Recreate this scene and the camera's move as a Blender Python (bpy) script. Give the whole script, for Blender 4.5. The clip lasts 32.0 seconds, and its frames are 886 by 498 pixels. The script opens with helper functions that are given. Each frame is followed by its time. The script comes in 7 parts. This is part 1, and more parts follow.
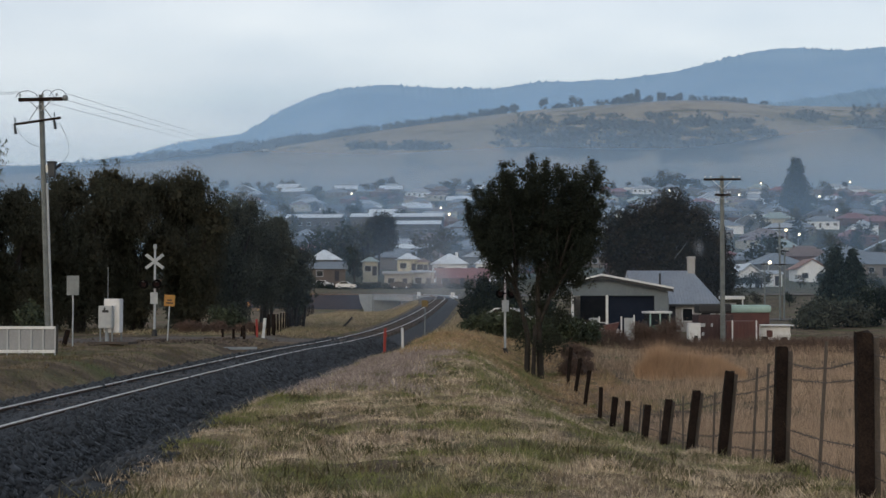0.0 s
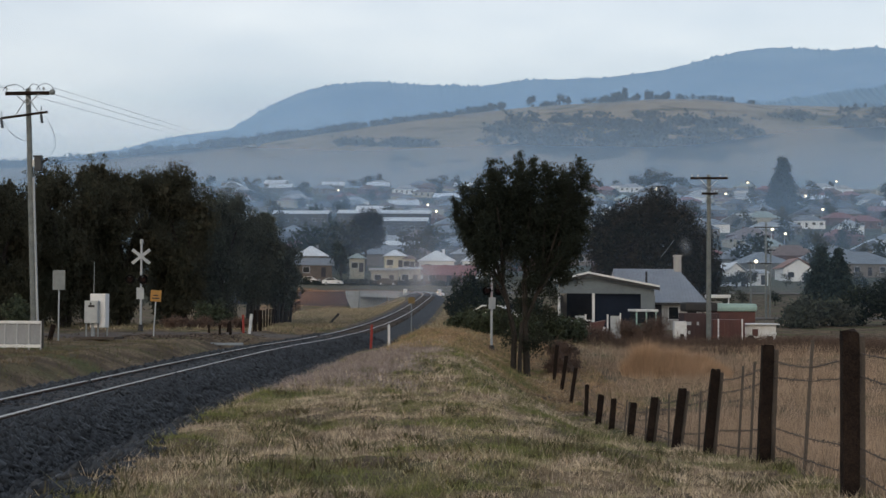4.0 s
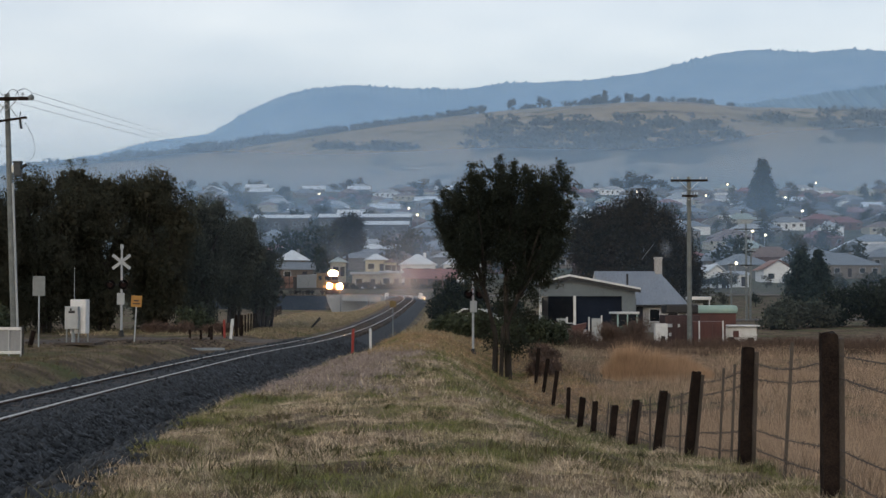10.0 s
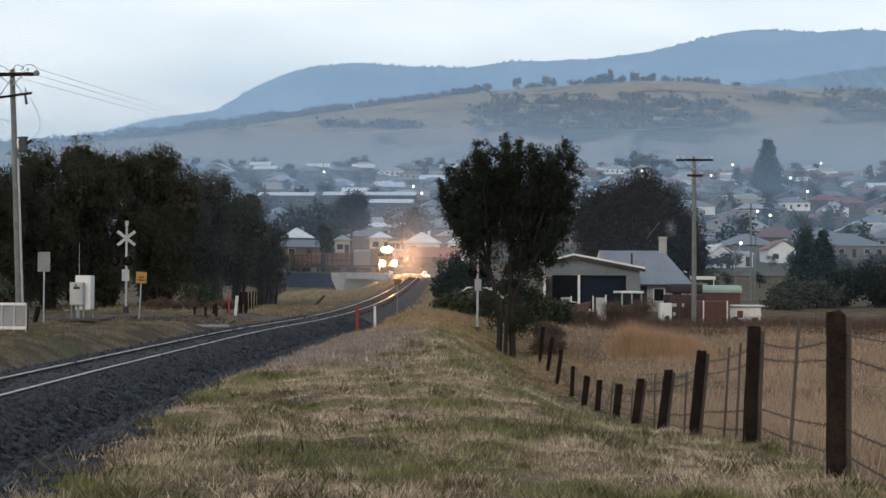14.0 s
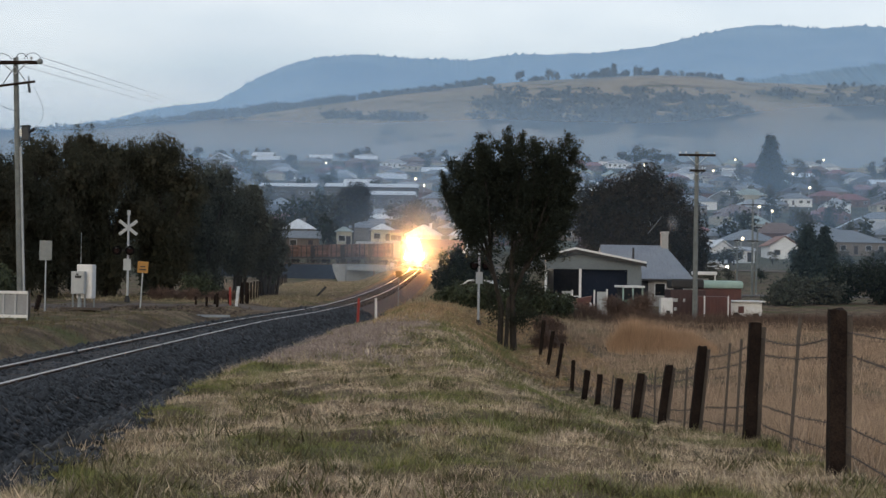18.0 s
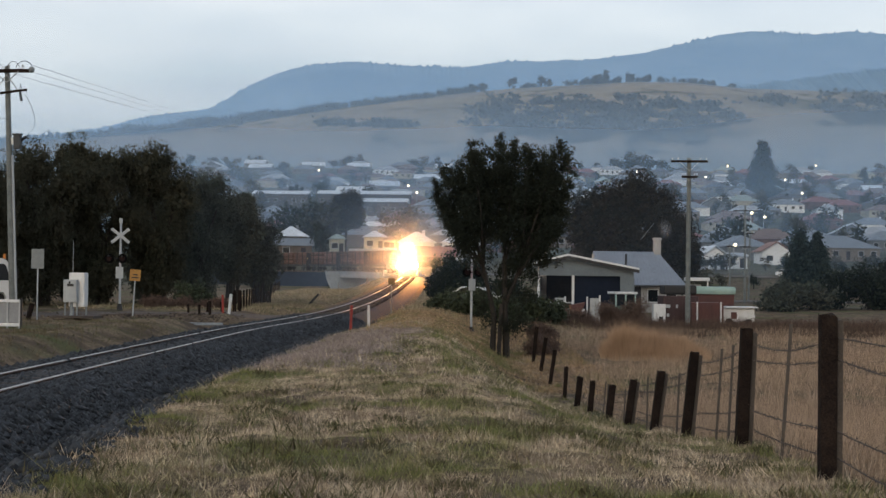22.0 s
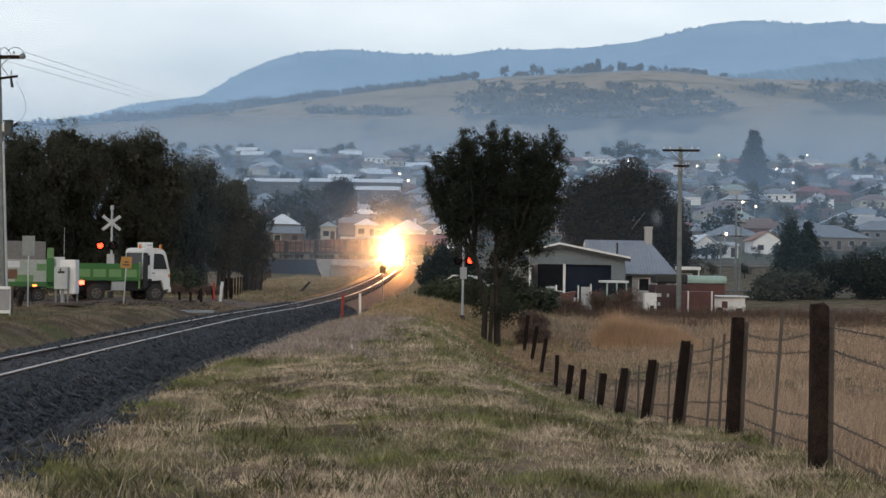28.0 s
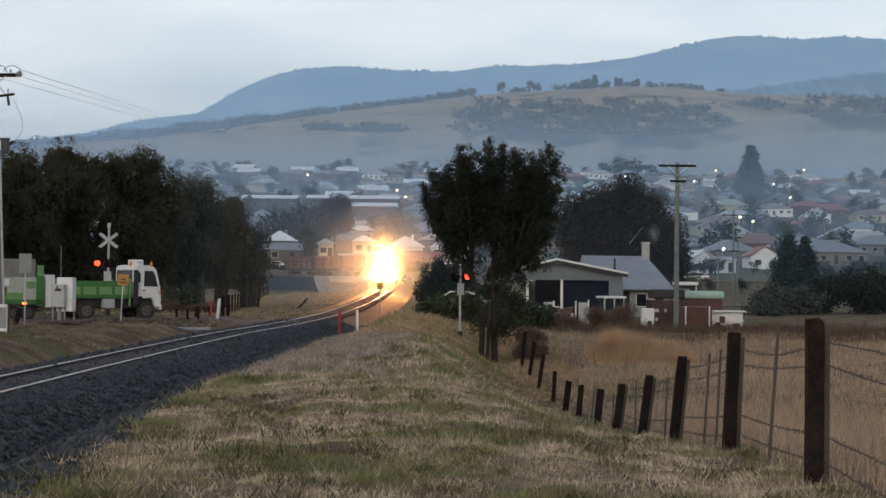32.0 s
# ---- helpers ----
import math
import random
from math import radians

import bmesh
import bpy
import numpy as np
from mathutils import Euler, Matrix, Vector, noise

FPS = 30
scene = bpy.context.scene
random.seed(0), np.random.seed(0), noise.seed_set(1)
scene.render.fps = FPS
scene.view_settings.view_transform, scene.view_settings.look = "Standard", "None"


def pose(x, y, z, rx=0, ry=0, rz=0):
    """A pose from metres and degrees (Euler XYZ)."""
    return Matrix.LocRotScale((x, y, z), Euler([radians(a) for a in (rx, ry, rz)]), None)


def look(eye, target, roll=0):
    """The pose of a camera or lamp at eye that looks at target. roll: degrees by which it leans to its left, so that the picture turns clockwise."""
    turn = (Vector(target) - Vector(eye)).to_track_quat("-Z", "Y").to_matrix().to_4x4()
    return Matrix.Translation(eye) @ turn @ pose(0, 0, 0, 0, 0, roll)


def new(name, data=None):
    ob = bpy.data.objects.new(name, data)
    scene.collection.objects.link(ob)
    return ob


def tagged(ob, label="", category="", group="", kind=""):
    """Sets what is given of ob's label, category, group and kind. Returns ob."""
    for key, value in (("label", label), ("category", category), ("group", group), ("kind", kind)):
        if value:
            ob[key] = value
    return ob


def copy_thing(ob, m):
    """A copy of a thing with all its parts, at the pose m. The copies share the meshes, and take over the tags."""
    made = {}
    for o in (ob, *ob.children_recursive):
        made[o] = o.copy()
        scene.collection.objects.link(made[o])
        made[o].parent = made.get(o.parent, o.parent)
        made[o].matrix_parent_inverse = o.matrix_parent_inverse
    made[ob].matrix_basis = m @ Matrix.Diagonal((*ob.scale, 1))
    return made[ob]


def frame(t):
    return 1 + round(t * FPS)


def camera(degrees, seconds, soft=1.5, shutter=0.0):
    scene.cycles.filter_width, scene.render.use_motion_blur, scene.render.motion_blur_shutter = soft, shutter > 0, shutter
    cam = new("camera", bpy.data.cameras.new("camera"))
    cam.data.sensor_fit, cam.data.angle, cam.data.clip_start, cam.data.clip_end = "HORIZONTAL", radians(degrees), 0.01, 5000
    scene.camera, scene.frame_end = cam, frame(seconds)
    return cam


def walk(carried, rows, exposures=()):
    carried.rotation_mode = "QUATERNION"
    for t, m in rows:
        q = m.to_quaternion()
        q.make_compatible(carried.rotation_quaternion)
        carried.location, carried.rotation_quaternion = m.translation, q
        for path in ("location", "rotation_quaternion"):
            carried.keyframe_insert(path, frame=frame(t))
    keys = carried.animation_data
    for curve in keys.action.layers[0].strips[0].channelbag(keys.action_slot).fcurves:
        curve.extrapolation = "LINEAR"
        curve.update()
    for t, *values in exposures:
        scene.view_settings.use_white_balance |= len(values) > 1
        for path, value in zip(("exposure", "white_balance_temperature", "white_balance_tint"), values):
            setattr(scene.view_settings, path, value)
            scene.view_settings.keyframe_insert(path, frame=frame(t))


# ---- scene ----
cam = camera(34.0, 32.0, soft=1.5)
EYE = 1.6

# seconds, yaw, pitch, roll in degrees, sway x, y, z in metres: a camera held by hand at one spot
SWAY = [
    (0.0, 0.000, 1.988, 0.000, 0.000, 0.000, 0.000),
    (0.5, -0.009, 2.057, 0.120, -0.001, 0.010, -0.003),
    (1.0, -0.163, 2.038, 0.162, 0.000, 0.011, -0.005),
    (1.5, -0.311, 2.053, 0.260, -0.012, -0.003, -0.001),
    (2.0, -0.534, 2.077, 0.357, -0.007, 0.015, -0.001),
    (2.5, -0.616, 1.944, 0.382, -0.003, -0.006, -0.003),
    (3.0, -0.543, 1.865, 0.355, -0.006, 0.001, -0.002),
    (3.5, -0.513, 1.878, 0.358, -0.010, -0.010, -0.006),
    (5.5, -0.583, 1.847, 0.237, -0.006, 0.004, -0.004),
    (6.0, -0.613, 1.875, 0.211, -0.007, -0.003, -0.001),
    (6.5, -0.813, 1.882, 0.151, -0.007, -0.001, 0.002),
    (7.0, -0.835, 1.941, 0.164, -0.010, -0.020, 0.000),
    (7.5, -0.842, 1.952, 0.136, 0.009, -0.009, 0.002),
    (8.0, -0.932, 1.988, 0.096, -0.000, -0.010, 0.009),
    (8.5, -1.042, 1.988, 0.101, 0.001, -0.004, 0.004),
    (9.0, -1.196, 1.956, 0.065, -0.006, -0.024, 0.003),
    (9.5, -1.305, 1.981, 0.014, 0.004, -0.010, 0.003),
    (10.0, -1.265, 2.008, 0.001, -0.004, -0.028, 0.006),
    (10.5, -1.164, 2.079, -0.005, -0.005, -0.025, 0.000),
    (11.0, -1.194, 2.102, 0.049, -0.010, -0.022, 0.005),
    (11.5, -1.174, 2.064, 0.149, -0.015, -0.023, 0.000),
    (12.0, -1.149, 1.988, 0.248, -0.012, -0.016, 0.005),
    (12.5, -1.111, 1.602, 0.225, -0.009, -0.010, -0.008),
    (13.0, -1.112, 1.355, 0.222, -0.007, -0.011, -0.006),
    (13.5, -1.108, 1.181, 0.253, -0.018, -0.021, -0.002),
    (14.0, -1.100, 1.156, 0.326, -0.030, -0.008, -0.008),
    (14.5, -1.044, 1.082, 0.455, -0.029, -0.018, -0.004),
    (16.5, -1.084, 0.773, 0.832, -0.040, -0.015, -0.004),
    (17.0, -1.125, 0.793, 0.917, -0.038, 0.001, -0.006),
    (17.5, -1.118, 0.839, 0.942, -0.035, 0.007, -0.003),
    (18.0, -1.044, 0.858, 0.915, -0.037, -0.011, -0.001),
    (18.5, -1.062, 1.062, 0.862, -0.025, -0.013, -0.002),
    (19.0, -1.132, 1.174, 0.837, -0.015, -0.004, -0.002),
    (19.5, -1.153, 1.176, 0.801, -0.019, -0.016, -0.004),
    (20.0, -1.213, 1.157, 0.798, -0.028, -0.022, -0.003),
    (20.5, -1.257, 1.063, 0.770, -0.027, -0.010, -0.004),
    (21.0, -1.234, 1.050, 0.775, -0.025, -0.025, -0.004),
    (21.5, -1.269, 1.100, 0.734, -0.024, -0.029, -0.002),
    (22.0, -1.316, 1.138, 0.711, -0.018, -0.015, -0.002),
    (22.5, -1.350, 1.138, 0.713, -0.017, -0.012, -0.002),
    (23.0, -1.354, 1.105, 0.716, -0.022, -0.006, -0.002),
    (23.5, -1.353, 1.106, 0.698, -0.021, -0.005, -0.002),
    (24.0, -1.376, 1.102, 0.676, -0.020, -0.028, -0.004),
    (24.5, -1.440, 1.116, 0.817, -0.024, -0.008, -0.002),
    (25.0, -1.505, 1.106, 0.936, -0.029, -0.019, -0.001),
    (25.5, -1.519, 1.081, 0.975, -0.031, -0.011, 0.003),
    (27.5, -1.669, 0.673, 0.926, -0.029, -0.016, -0.002),
    (28.0, -1.667, 0.677, 0.892, -0.028, -0.016, -0.001),
    (28.5, -1.689, 0.729, 0.786, -0.015, -0.017, 0.004),
    (29.0, -1.728, 0.899, 0.784, -0.015, -0.007, 0.004),
    (29.5, -1.717, 1.137, 0.741, -0.014, -0.016, 0.007),
    (30.0, -1.701, 1.335, 0.766, -0.017, -0.010, 0.007),
    (30.5, -1.609, 1.381, 0.691, -0.011, -0.017, 0.008),
    (31.0, -1.642, 1.341, 0.662, -0.010, -0.018, 0.008),
    (31.5, -1.706, 1.319, 0.629, -0.005, -0.022, 0.003),
    (32.0, -1.752, 1.317, 0.665, -0.003, -0.012, 0.001),
]
walk(cam, [(t, pose(x, y, EYE + z, 90 + p, 0, a) @ pose(0, 0, 0, 0, 0, r)) for t, a, p, r, x, y, z in SWAY],
     exposures=[(0, 0), (12, 0), (12.7, 0.16), (14.5, 0.22), (16.5, 0.2), (18.5, 0.04), (26, 0), (27.5, 0.17), (28.2, 0.15), (28.7, -0.2), (29, -0.36), (29.4, -0.28), (29.8, -0.05), (30.2, 0), (32, 0)])

# ---- world, sun, exposure ----
scene.view_settings.exposure = 0.0


def make_world():
    w = bpy.data.worlds.new("overcast_morning")
    scene.world = w
    w.use_nodes = True
    nt = w.node_tree
    nt.nodes.clear()
    N, L = nt.nodes.new, nt.links.new
    out = N("ShaderNodeOutputWorld")
    sky = N("ShaderNodeTexSky")
    sky.sky_type, sky.sun_disc = "NISHITA", False
    sky.sun_elevation, sky.sun_rotation = radians(12), radians(SUN_TURN)
    sky.dust_density = 3.0
    bg = N("ShaderNodeBackground")
    bg.inputs[1].default_value = 0.05
    L(sky.outputs[0], bg.inputs[0])
    tc = N("ShaderNodeTexCoord")
    mp = N("ShaderNodeMapping")
    mp.inputs["Scale"].default_value = (3.0, 3.0, 11.0)
    L(tc.outputs["Generated"], mp.inputs[0])
    no = N("ShaderNodeTexNoise")
    no.inputs["Scale"].default_value = 1.3
    no.inputs["Detail"].default_value = 5
    no.inputs["Roughness"].default_value = 0.5
    L(mp.outputs[0], no.inputs[0])
    ramp = N("ShaderNodeValToRGB")
    e = ramp.color_ramp.elements
    e[0].position, e[0].color = 0.32, (0.544, 0.588, 0.647, 1)
    e[1].position, e[1].color = 0.66, (0.79, 0.80, 0.807, 1)
    L(no.outputs[0], ramp.inputs[0])
    bg2 = N("ShaderNodeBackground")
    bg2.inputs[1].default_value = CLOUD
    # the cloud is brightest low down and greyer overhead, as at daybreak
    sep, up, dim = N("ShaderNodeSeparateXYZ"), N("ShaderNodeMapRange"), N("ShaderNodeMix")
    L(tc.outputs["Generated"], sep.inputs[0])
    up.inputs["From Min"].default_value, up.inputs["From Max"].default_value = 0.16, 0.6
    L(sep.outputs["Z"], up.inputs[0])
    dim.data_type = "RGBA"
    L(up.outputs[0], dim.inputs["Factor"])
    L(ramp.outputs[0], dim.inputs["A"])
    dim.inputs["B"].default_value = (0.37, 0.43, 0.52, 1)
    L(dim.outputs["Result"], bg2.inputs[0])
    add = N("ShaderNodeAddShader")
    L(bg.outputs[0], add.inputs[0])
    L(bg2.outputs[0], add.inputs[1])
    L(add.outputs[0], out.inputs[0])


SUN_TURN, CLOUD = 200.0, 0.97
make_world()
sun = new("sun", bpy.data.lights.new("sun", "SUN"))
sun.data.energy, sun.data.angle, sun.data.color = 0.5, radians(40), (1.0, 0.95, 0.88)
sun.matrix_basis = look((0, 0, 50), (0 + 30, 60, 20))

# ---- materials ----


def material(name, base, second=None, scale=3.0, rough=0.8, metal=0.0, bump=0.0, bump_scale=40.0, island=0.0, obrand=0.0, mask=None, emit=None, spec=0.4):
    """A surface of two mixed colours (large stains and fine grain), fine relief, and a change of value from piece to piece."""
    m = bpy.data.materials.new(name)
    m.use_nodes = True
    nt = m.node_tree
    N, L = nt.nodes.new, nt.links.new
    b = nt.nodes["Principled BSDF"]
    b.inputs["Roughness"].default_value, b.inputs["Metallic"].default_value = rough, metal
    b.inputs["Specular IOR Level"].default_value = spec
    tc = N("ShaderNodeTexCoord")
    second = second or tuple(c * 0.7 for c in base)
    n1, n2 = N("ShaderNodeTexNoise"), N("ShaderNodeTexNoise")
    n1.inputs["Scale"].default_value, n1.inputs["Detail"].default_value = scale, 4
    n2.inputs["Scale"].default_value, n2.inputs["Detail"].default_value = scale * 9, 3
    add, ramp = N("ShaderNodeMath"), N("ShaderNodeMapRange")
    add.operation = "ADD"
    src = N("ShaderNodeNewGeometry") if mask == "world" else None
    coord = src.outputs["Position"] if src else tc.outputs["Object"]
    L(coord, n1.inputs[0])
    L(coord, n2.inputs[0])
    L(n1.outputs[0], add.inputs[0])
    L(n2.outputs[0], add.inputs[1])
    ramp.inputs["From Min"].default_value, ramp.inputs["From Max"].default_value = 0.75, 1.25
    L(add.outputs[0], ramp.inputs[0])
    mix = N("ShaderNodeMix")
    mix.data_type = "RGBA"
    mix.inputs["A"].default_value, mix.inputs["B"].default_value = (*base, 1), (*second, 1)
    L(ramp.outputs[0], mix.inputs["Factor"])
    col = mix.outputs["Result"]
    if island or obrand:
        hs = N("ShaderNodeHueSaturation")
        r = N("ShaderNodeNewGeometry").outputs["Random Per Island"] if island else N("ShaderNodeObjectInfo").outputs["Random"]
        mr = N("ShaderNodeMapRange")
        k = island or obrand
        mr.inputs["To Min"].default_value, mr.inputs["To Max"].default_value = 1 - k, 1 + k
        L(r, mr.inputs[0])
        L(mr.outputs[0], hs.inputs["Value"])
        L(col, hs.inputs["Color"])
        col = hs.outputs[0]
    L(col, b.inputs["Base Color"])
    if bump:
        n3, bp = N("ShaderNodeTexNoise"), N("ShaderNodeBump")
        n3.inputs["Scale"].default_value, n3.inputs["Detail"].default_value = bump_scale, 4
        L(coord, n3.inputs[0])
        L(n3.outputs[0], bp.inputs["Height"])
        bp.inputs["Strength"].default_value, bp.inputs["Distance"].default_value = bump, 0.02
        L(bp.outputs[0], b.inputs["Normal"])
    if emit:
        b.inputs["Emission Color"].default_value = (*emit[:3], 1)
        b.inputs["Emission Strength"].default_value = emit[3]
    return m


def smooth(a, b, x):
    t = np.clip((x - a) / (b - a), 0, 1)
    return t * t * (3 - 2 * t)


# ---- plan: railway line and lie of the land ----
LINE = np.array([(-7.5, -40, -0.25), (-7.3, 0, -0.25), (-7.15, 12, -0.25), (-7.0, 23, -0.25), (-6.6, 35, -0.25), (-5.8, 52, -0.25), (-4.7, 64, -0.25),
                 (-3.7, 82, -0.2), (-2.75, 101, 0.05), (-1.9, 130, 0.45), (-1.4, 150, 0.8), (-0.75, 170, 1.28), (-0.3, 188, 1.75), (-0.9, 203, 2.1),
                 (-3.6, 218, 2.35), (-8.5, 233, 2.45), (-14.5, 247, 2.5), (-22, 262, 2.55), (-31, 278, 2.6), (-48, 304, 2.7), (-85, 352, 2.9)])


def spline(points, step):
    """Evenly spaced points on a smooth curve through the given ones."""
    P = np.vstack([2 * points[0] - points[1], points, 2 * points[-1] - points[-2]])
    out = []
    for i in range(1, len(P) - 2):
        for u in np.linspace(0, 1, 24, endpoint=False):
            a, b, c, d = P[i - 1:i + 3]
            out.append(0.5 * (2 * b + (c - a) * u + (2 * a - 5 * b + 4 * c - d) * u * u + (3 * b - a - 3 * c + d) * u ** 3))
    out = np.array(out + [P[-2]])
    s = np.concatenate([[0], np.cumsum(np.linalg.norm(np.diff(out, axis=0), axis=1))])
    q = np.arange(0, s[-1], step)
    return np.stack([np.interp(q, s, out[:, k]) for k in range(3)], 1)


TRACK = spline(LINE, 0.5)
for _ in range(60):
    TRACK[1:-1] = 0.5 * TRACK[1:-1] + 0.25 * (TRACK[:-2] + TRACK[2:])
STEP = 0.5


def on_track(s, side=0.0, up=0.0):
    """Pose at s metres along the line from its near end, x across, y along it and away."""
    i = min(max(s / STEP, 1), len(TRACK) - 3)
    k = int(i)
    p = Vector(TRACK[k]).lerp(Vector(TRACK[k + 1]), i - k)
    d0, d1 = Vector(TRACK[k + 1] - TRACK[k - 1]), Vector(TRACK[k + 2] - TRACK[k])
    d = d0.lerp(d1, i - k).normalized()
    r = d.cross(Vector((0, 0, 1))).normalized()
    u = r.cross(d)
    m = Matrix((r, d, u)).transposed().to_4x4()
    return Matrix.Translation(p + r * side + u * up) @ m


FENCE_Y = (-10, 5, 12.8, 18, 23.3, 27.5, 31.5, 35.5, 39.5, 43, 47, 51, 55, 59, 75, 100)
FENCE_X = (2.6, 3.2, 3.71, 4.2, 4.6, 4.8, 4.9, 5.0, 5.03, 5.1, 5.12, 5.15, 5.2, 5.2, 5.4, 6)
FENCE_Z = (-0.1, -0.1, -0.17, -0.47, -1.0, -1.33, -1.6, -1.86, -2.08, -2.22, -2.25, -2.1, -1.98, -1.85, -1.5, -1.1)
FAR_Y = (60, 100, 130, 200, 240, 265, 300, 400, 500, 700, 900, 1100, 1500, 2000)
FAR_Z = (-0.15, -0.4, -0.45, -0.6, 0.8, 2.3, 4.2, 10.5, 17, 39, 61, 86, 140, 230)
RIDGE_X = (-2200, -1100, -840, -640, -420, -196, 0, 174, 390, 480, 577, 800, 1200, 2200)
RIDGE_Z = (150, 195, 212, 225, 246, 281, 311, 331, 346, 346, 337, 334, 342, 298)


def land(x, y):
    """Height of the ground at x, y (arrays)."""
    x, y = np.asarray(x, float), np.asarray(y, float)
    tx = np.interp(y, TRACK[:, 1], TRACK[:, 0])
    tz = np.interp(y, TRACK[:, 1], TRACK[:, 2])
    fx, fz = np.interp(y, FENCE_Y, FENCE_X), np.interp(y, FENCE_Y, FENCE_Z)
    strip = -0.08 - 0.12 * smooth(25, 60, y)
    k = smooth(0.4, fx - 0.5, x) * (1 - smooth(62, 110, y))
    z = strip * (1 - k) + fz * k
    z = z + smooth(fx + 1, fx + 9, x) * (1 - smooth(70, 110, y)) * (-1.9 - fz) * smooth(10, 40, y)
    far = np.interp(y, FAR_Y, FAR_Z)
    left = np.where(y > 225, smooth(1.5, -3, x - tx), smooth(0, -8, x - tx))
    far = far - left * smooth(110, 180, y) * (1 - smooth(300, 350, y)) * (np.interp(y, FAR_Y, FAR_Z) + 0.15)
    far = far - 0.75 * smooth(20, 36, x) * smooth(130, 175, y) * (1 - smooth(220, 262, y))
    w = smooth(62, 100, y)
    right = smooth(4, 12, x) * (1 - smooth(110, 160, y)) * -1.1
    z = z * (1 - w) + (far + right) * w
    # beyond the town the open hill climbs to its ridge
    rz = np.interp(x / np.maximum(y, 1) * 2500, RIDGE_X, RIDGE_Z)
    u = smooth(1050, 2500, y)
    z = np.where(y > 1050, np.minimum(y, 2500) * (0.0757 * (1 - u) + rz / 2500 * u) - 120 * smooth(2500, 3400, y), z)
    z = z + np.sin(x * 0.011 + 1.3 * np.sin(y * 0.004)) * np.sin(y * 0.007 + x * 0.003) * 7 * smooth(1100, 1500, y) * (1 - smooth(2100, 2450, y))
    # bed of the line: cess on either side, banks where the line is raised, a gap under the bridge
    slope = np.interp(y, TRACK[1:, 1], np.diff(TRACK[:, 0]) / np.maximum(np.diff(TRACK[:, 1]), 0.05))
    d = np.abs(x - tx) / np.sqrt(1 + slope ** 2)
    spread = smooth(22, 36, y) * (1 - smooth(58, 72, y)) * (x > tx)
    bank = smooth(np.where((y > 236) & (x < tx), 1.3, 2.0), np.where(y > 236, np.where(x < tx, 3.0, 6.0), 4.2 + np.maximum(0, tz) * 2.0 + 1.6 * spread), d)
    gap = smooth(205, 208, y) * (1 - smooth(235, 238, y))
    bank = np.maximum(bank, gap)
    under = gap * (1 - smooth(14, 30, d))
    z = z * (1 - under) - 0.9 * under
    level = smooth(61, 63.5, y) * (1 - smooth(70.5, 73, y))
    level = level * (x < tx + 1.4)
    bed = tz - (0.55 - 0.1 * spread) * (1 - level) - 0.1 * level
    rough = 0.05 * np.sin(1.25 * x + 2.1 * np.sin(0.6 * y)) * np.sin(0.95 * y + 1.7 * np.sin(0.8 * x)) + 0.055 * np.sin(3.4 * x + 2 * np.sin(1.7 * y)) * np.sin(2.6 * y + 1.7 * np.sin(2.2 * x))
    z = z + rough * ((y > 5) & (y < 110)) * smooth(2.4, 3.6, d)
    z = np.where((y > -40) & (y < 350), bed * (1 - bank) + z * bank, z)
    return z


def land1(x, y):
    return float(land(np.array([x]), np.array([y]))[0])


def mesh_of(name, verts, faces):
    me = bpy.data.meshes.new(name)
    verts = np.asarray(verts, np.float32)
    faces = np.asarray(faces, np.int32)
    n = faces.shape[1]
    me.vertices.add(len(verts))
    me.vertices.foreach_set("co", verts.ravel())
    me.loops.add(faces.size)
    me.loops.foreach_set("vertex_index", faces.ravel())
    me.polygons.add(len(faces))
    me.polygons.foreach_set("loop_start", np.arange(0, faces.size, n, dtype=np.int32))
    me.update(calc_edges=True)
    return me


def grid_mesh(name, X, Y, Z):
    r, c = X.shape
    i = np.arange(r * c).reshape(r, c)
    f = np.stack([i[:-1, :-1], i[:-1, 1:], i[1:, 1:], i[1:, :-1]], -1).reshape(-1, 4)
    me = mesh_of(name, np.stack([X, Y, Z], -1).reshape(-1, 3), f)
    me.polygons.foreach_set("use_smooth", np.ones(len(f), bool))
    return me


# ---- building helpers ----
def part(name, bm, mat, parent=None, label="", m=None, shade=False):
    """One mesh object from a bmesh or mesh, under a thing or a part."""
    if isinstance(bm, bmesh.types.BMesh):
        bmesh.ops.recalc_face_normals(bm, faces=bm.faces)
        me = bpy.data.meshes.new(name)
        bm.to_mesh(me)
        bm.free()
    else:
        me = bm
    if mat and not me.materials:
        me.materials.append(mat)
    if shade:
        me.polygons.foreach_set("use_smooth", np.ones(len(me.polygons), bool))
    ob = new(name, me)
    ob.parent = parent
    if m is not None:
        ob.matrix_basis = m
    if label:
        ob["label"] = label
    return ob


def thing(name, m, label, category, group="", kind=""):
    ob = new(name)
    ob.empty_display_size = 0.2
    ob.matrix_basis = m
    return tagged(ob, label, category, group, kind)


def box(bm, c, s, m=None, bevel=0.0):
    """A box with centre c and sizes s."""
    g = bmesh.ops.create_cube(bm, size=1.0, matrix=(m or Matrix()) @ Matrix.Translation(c) @ Matrix.Diagonal((*s, 1)))
    if bevel:
        vs = g["verts"]
        es = list({e for v in vs for e in v.link_edges})
        bmesh.ops.bevel(bm, geom=es, offset=bevel, segments=2, affect="EDGES", profile=0.6)
    return bm


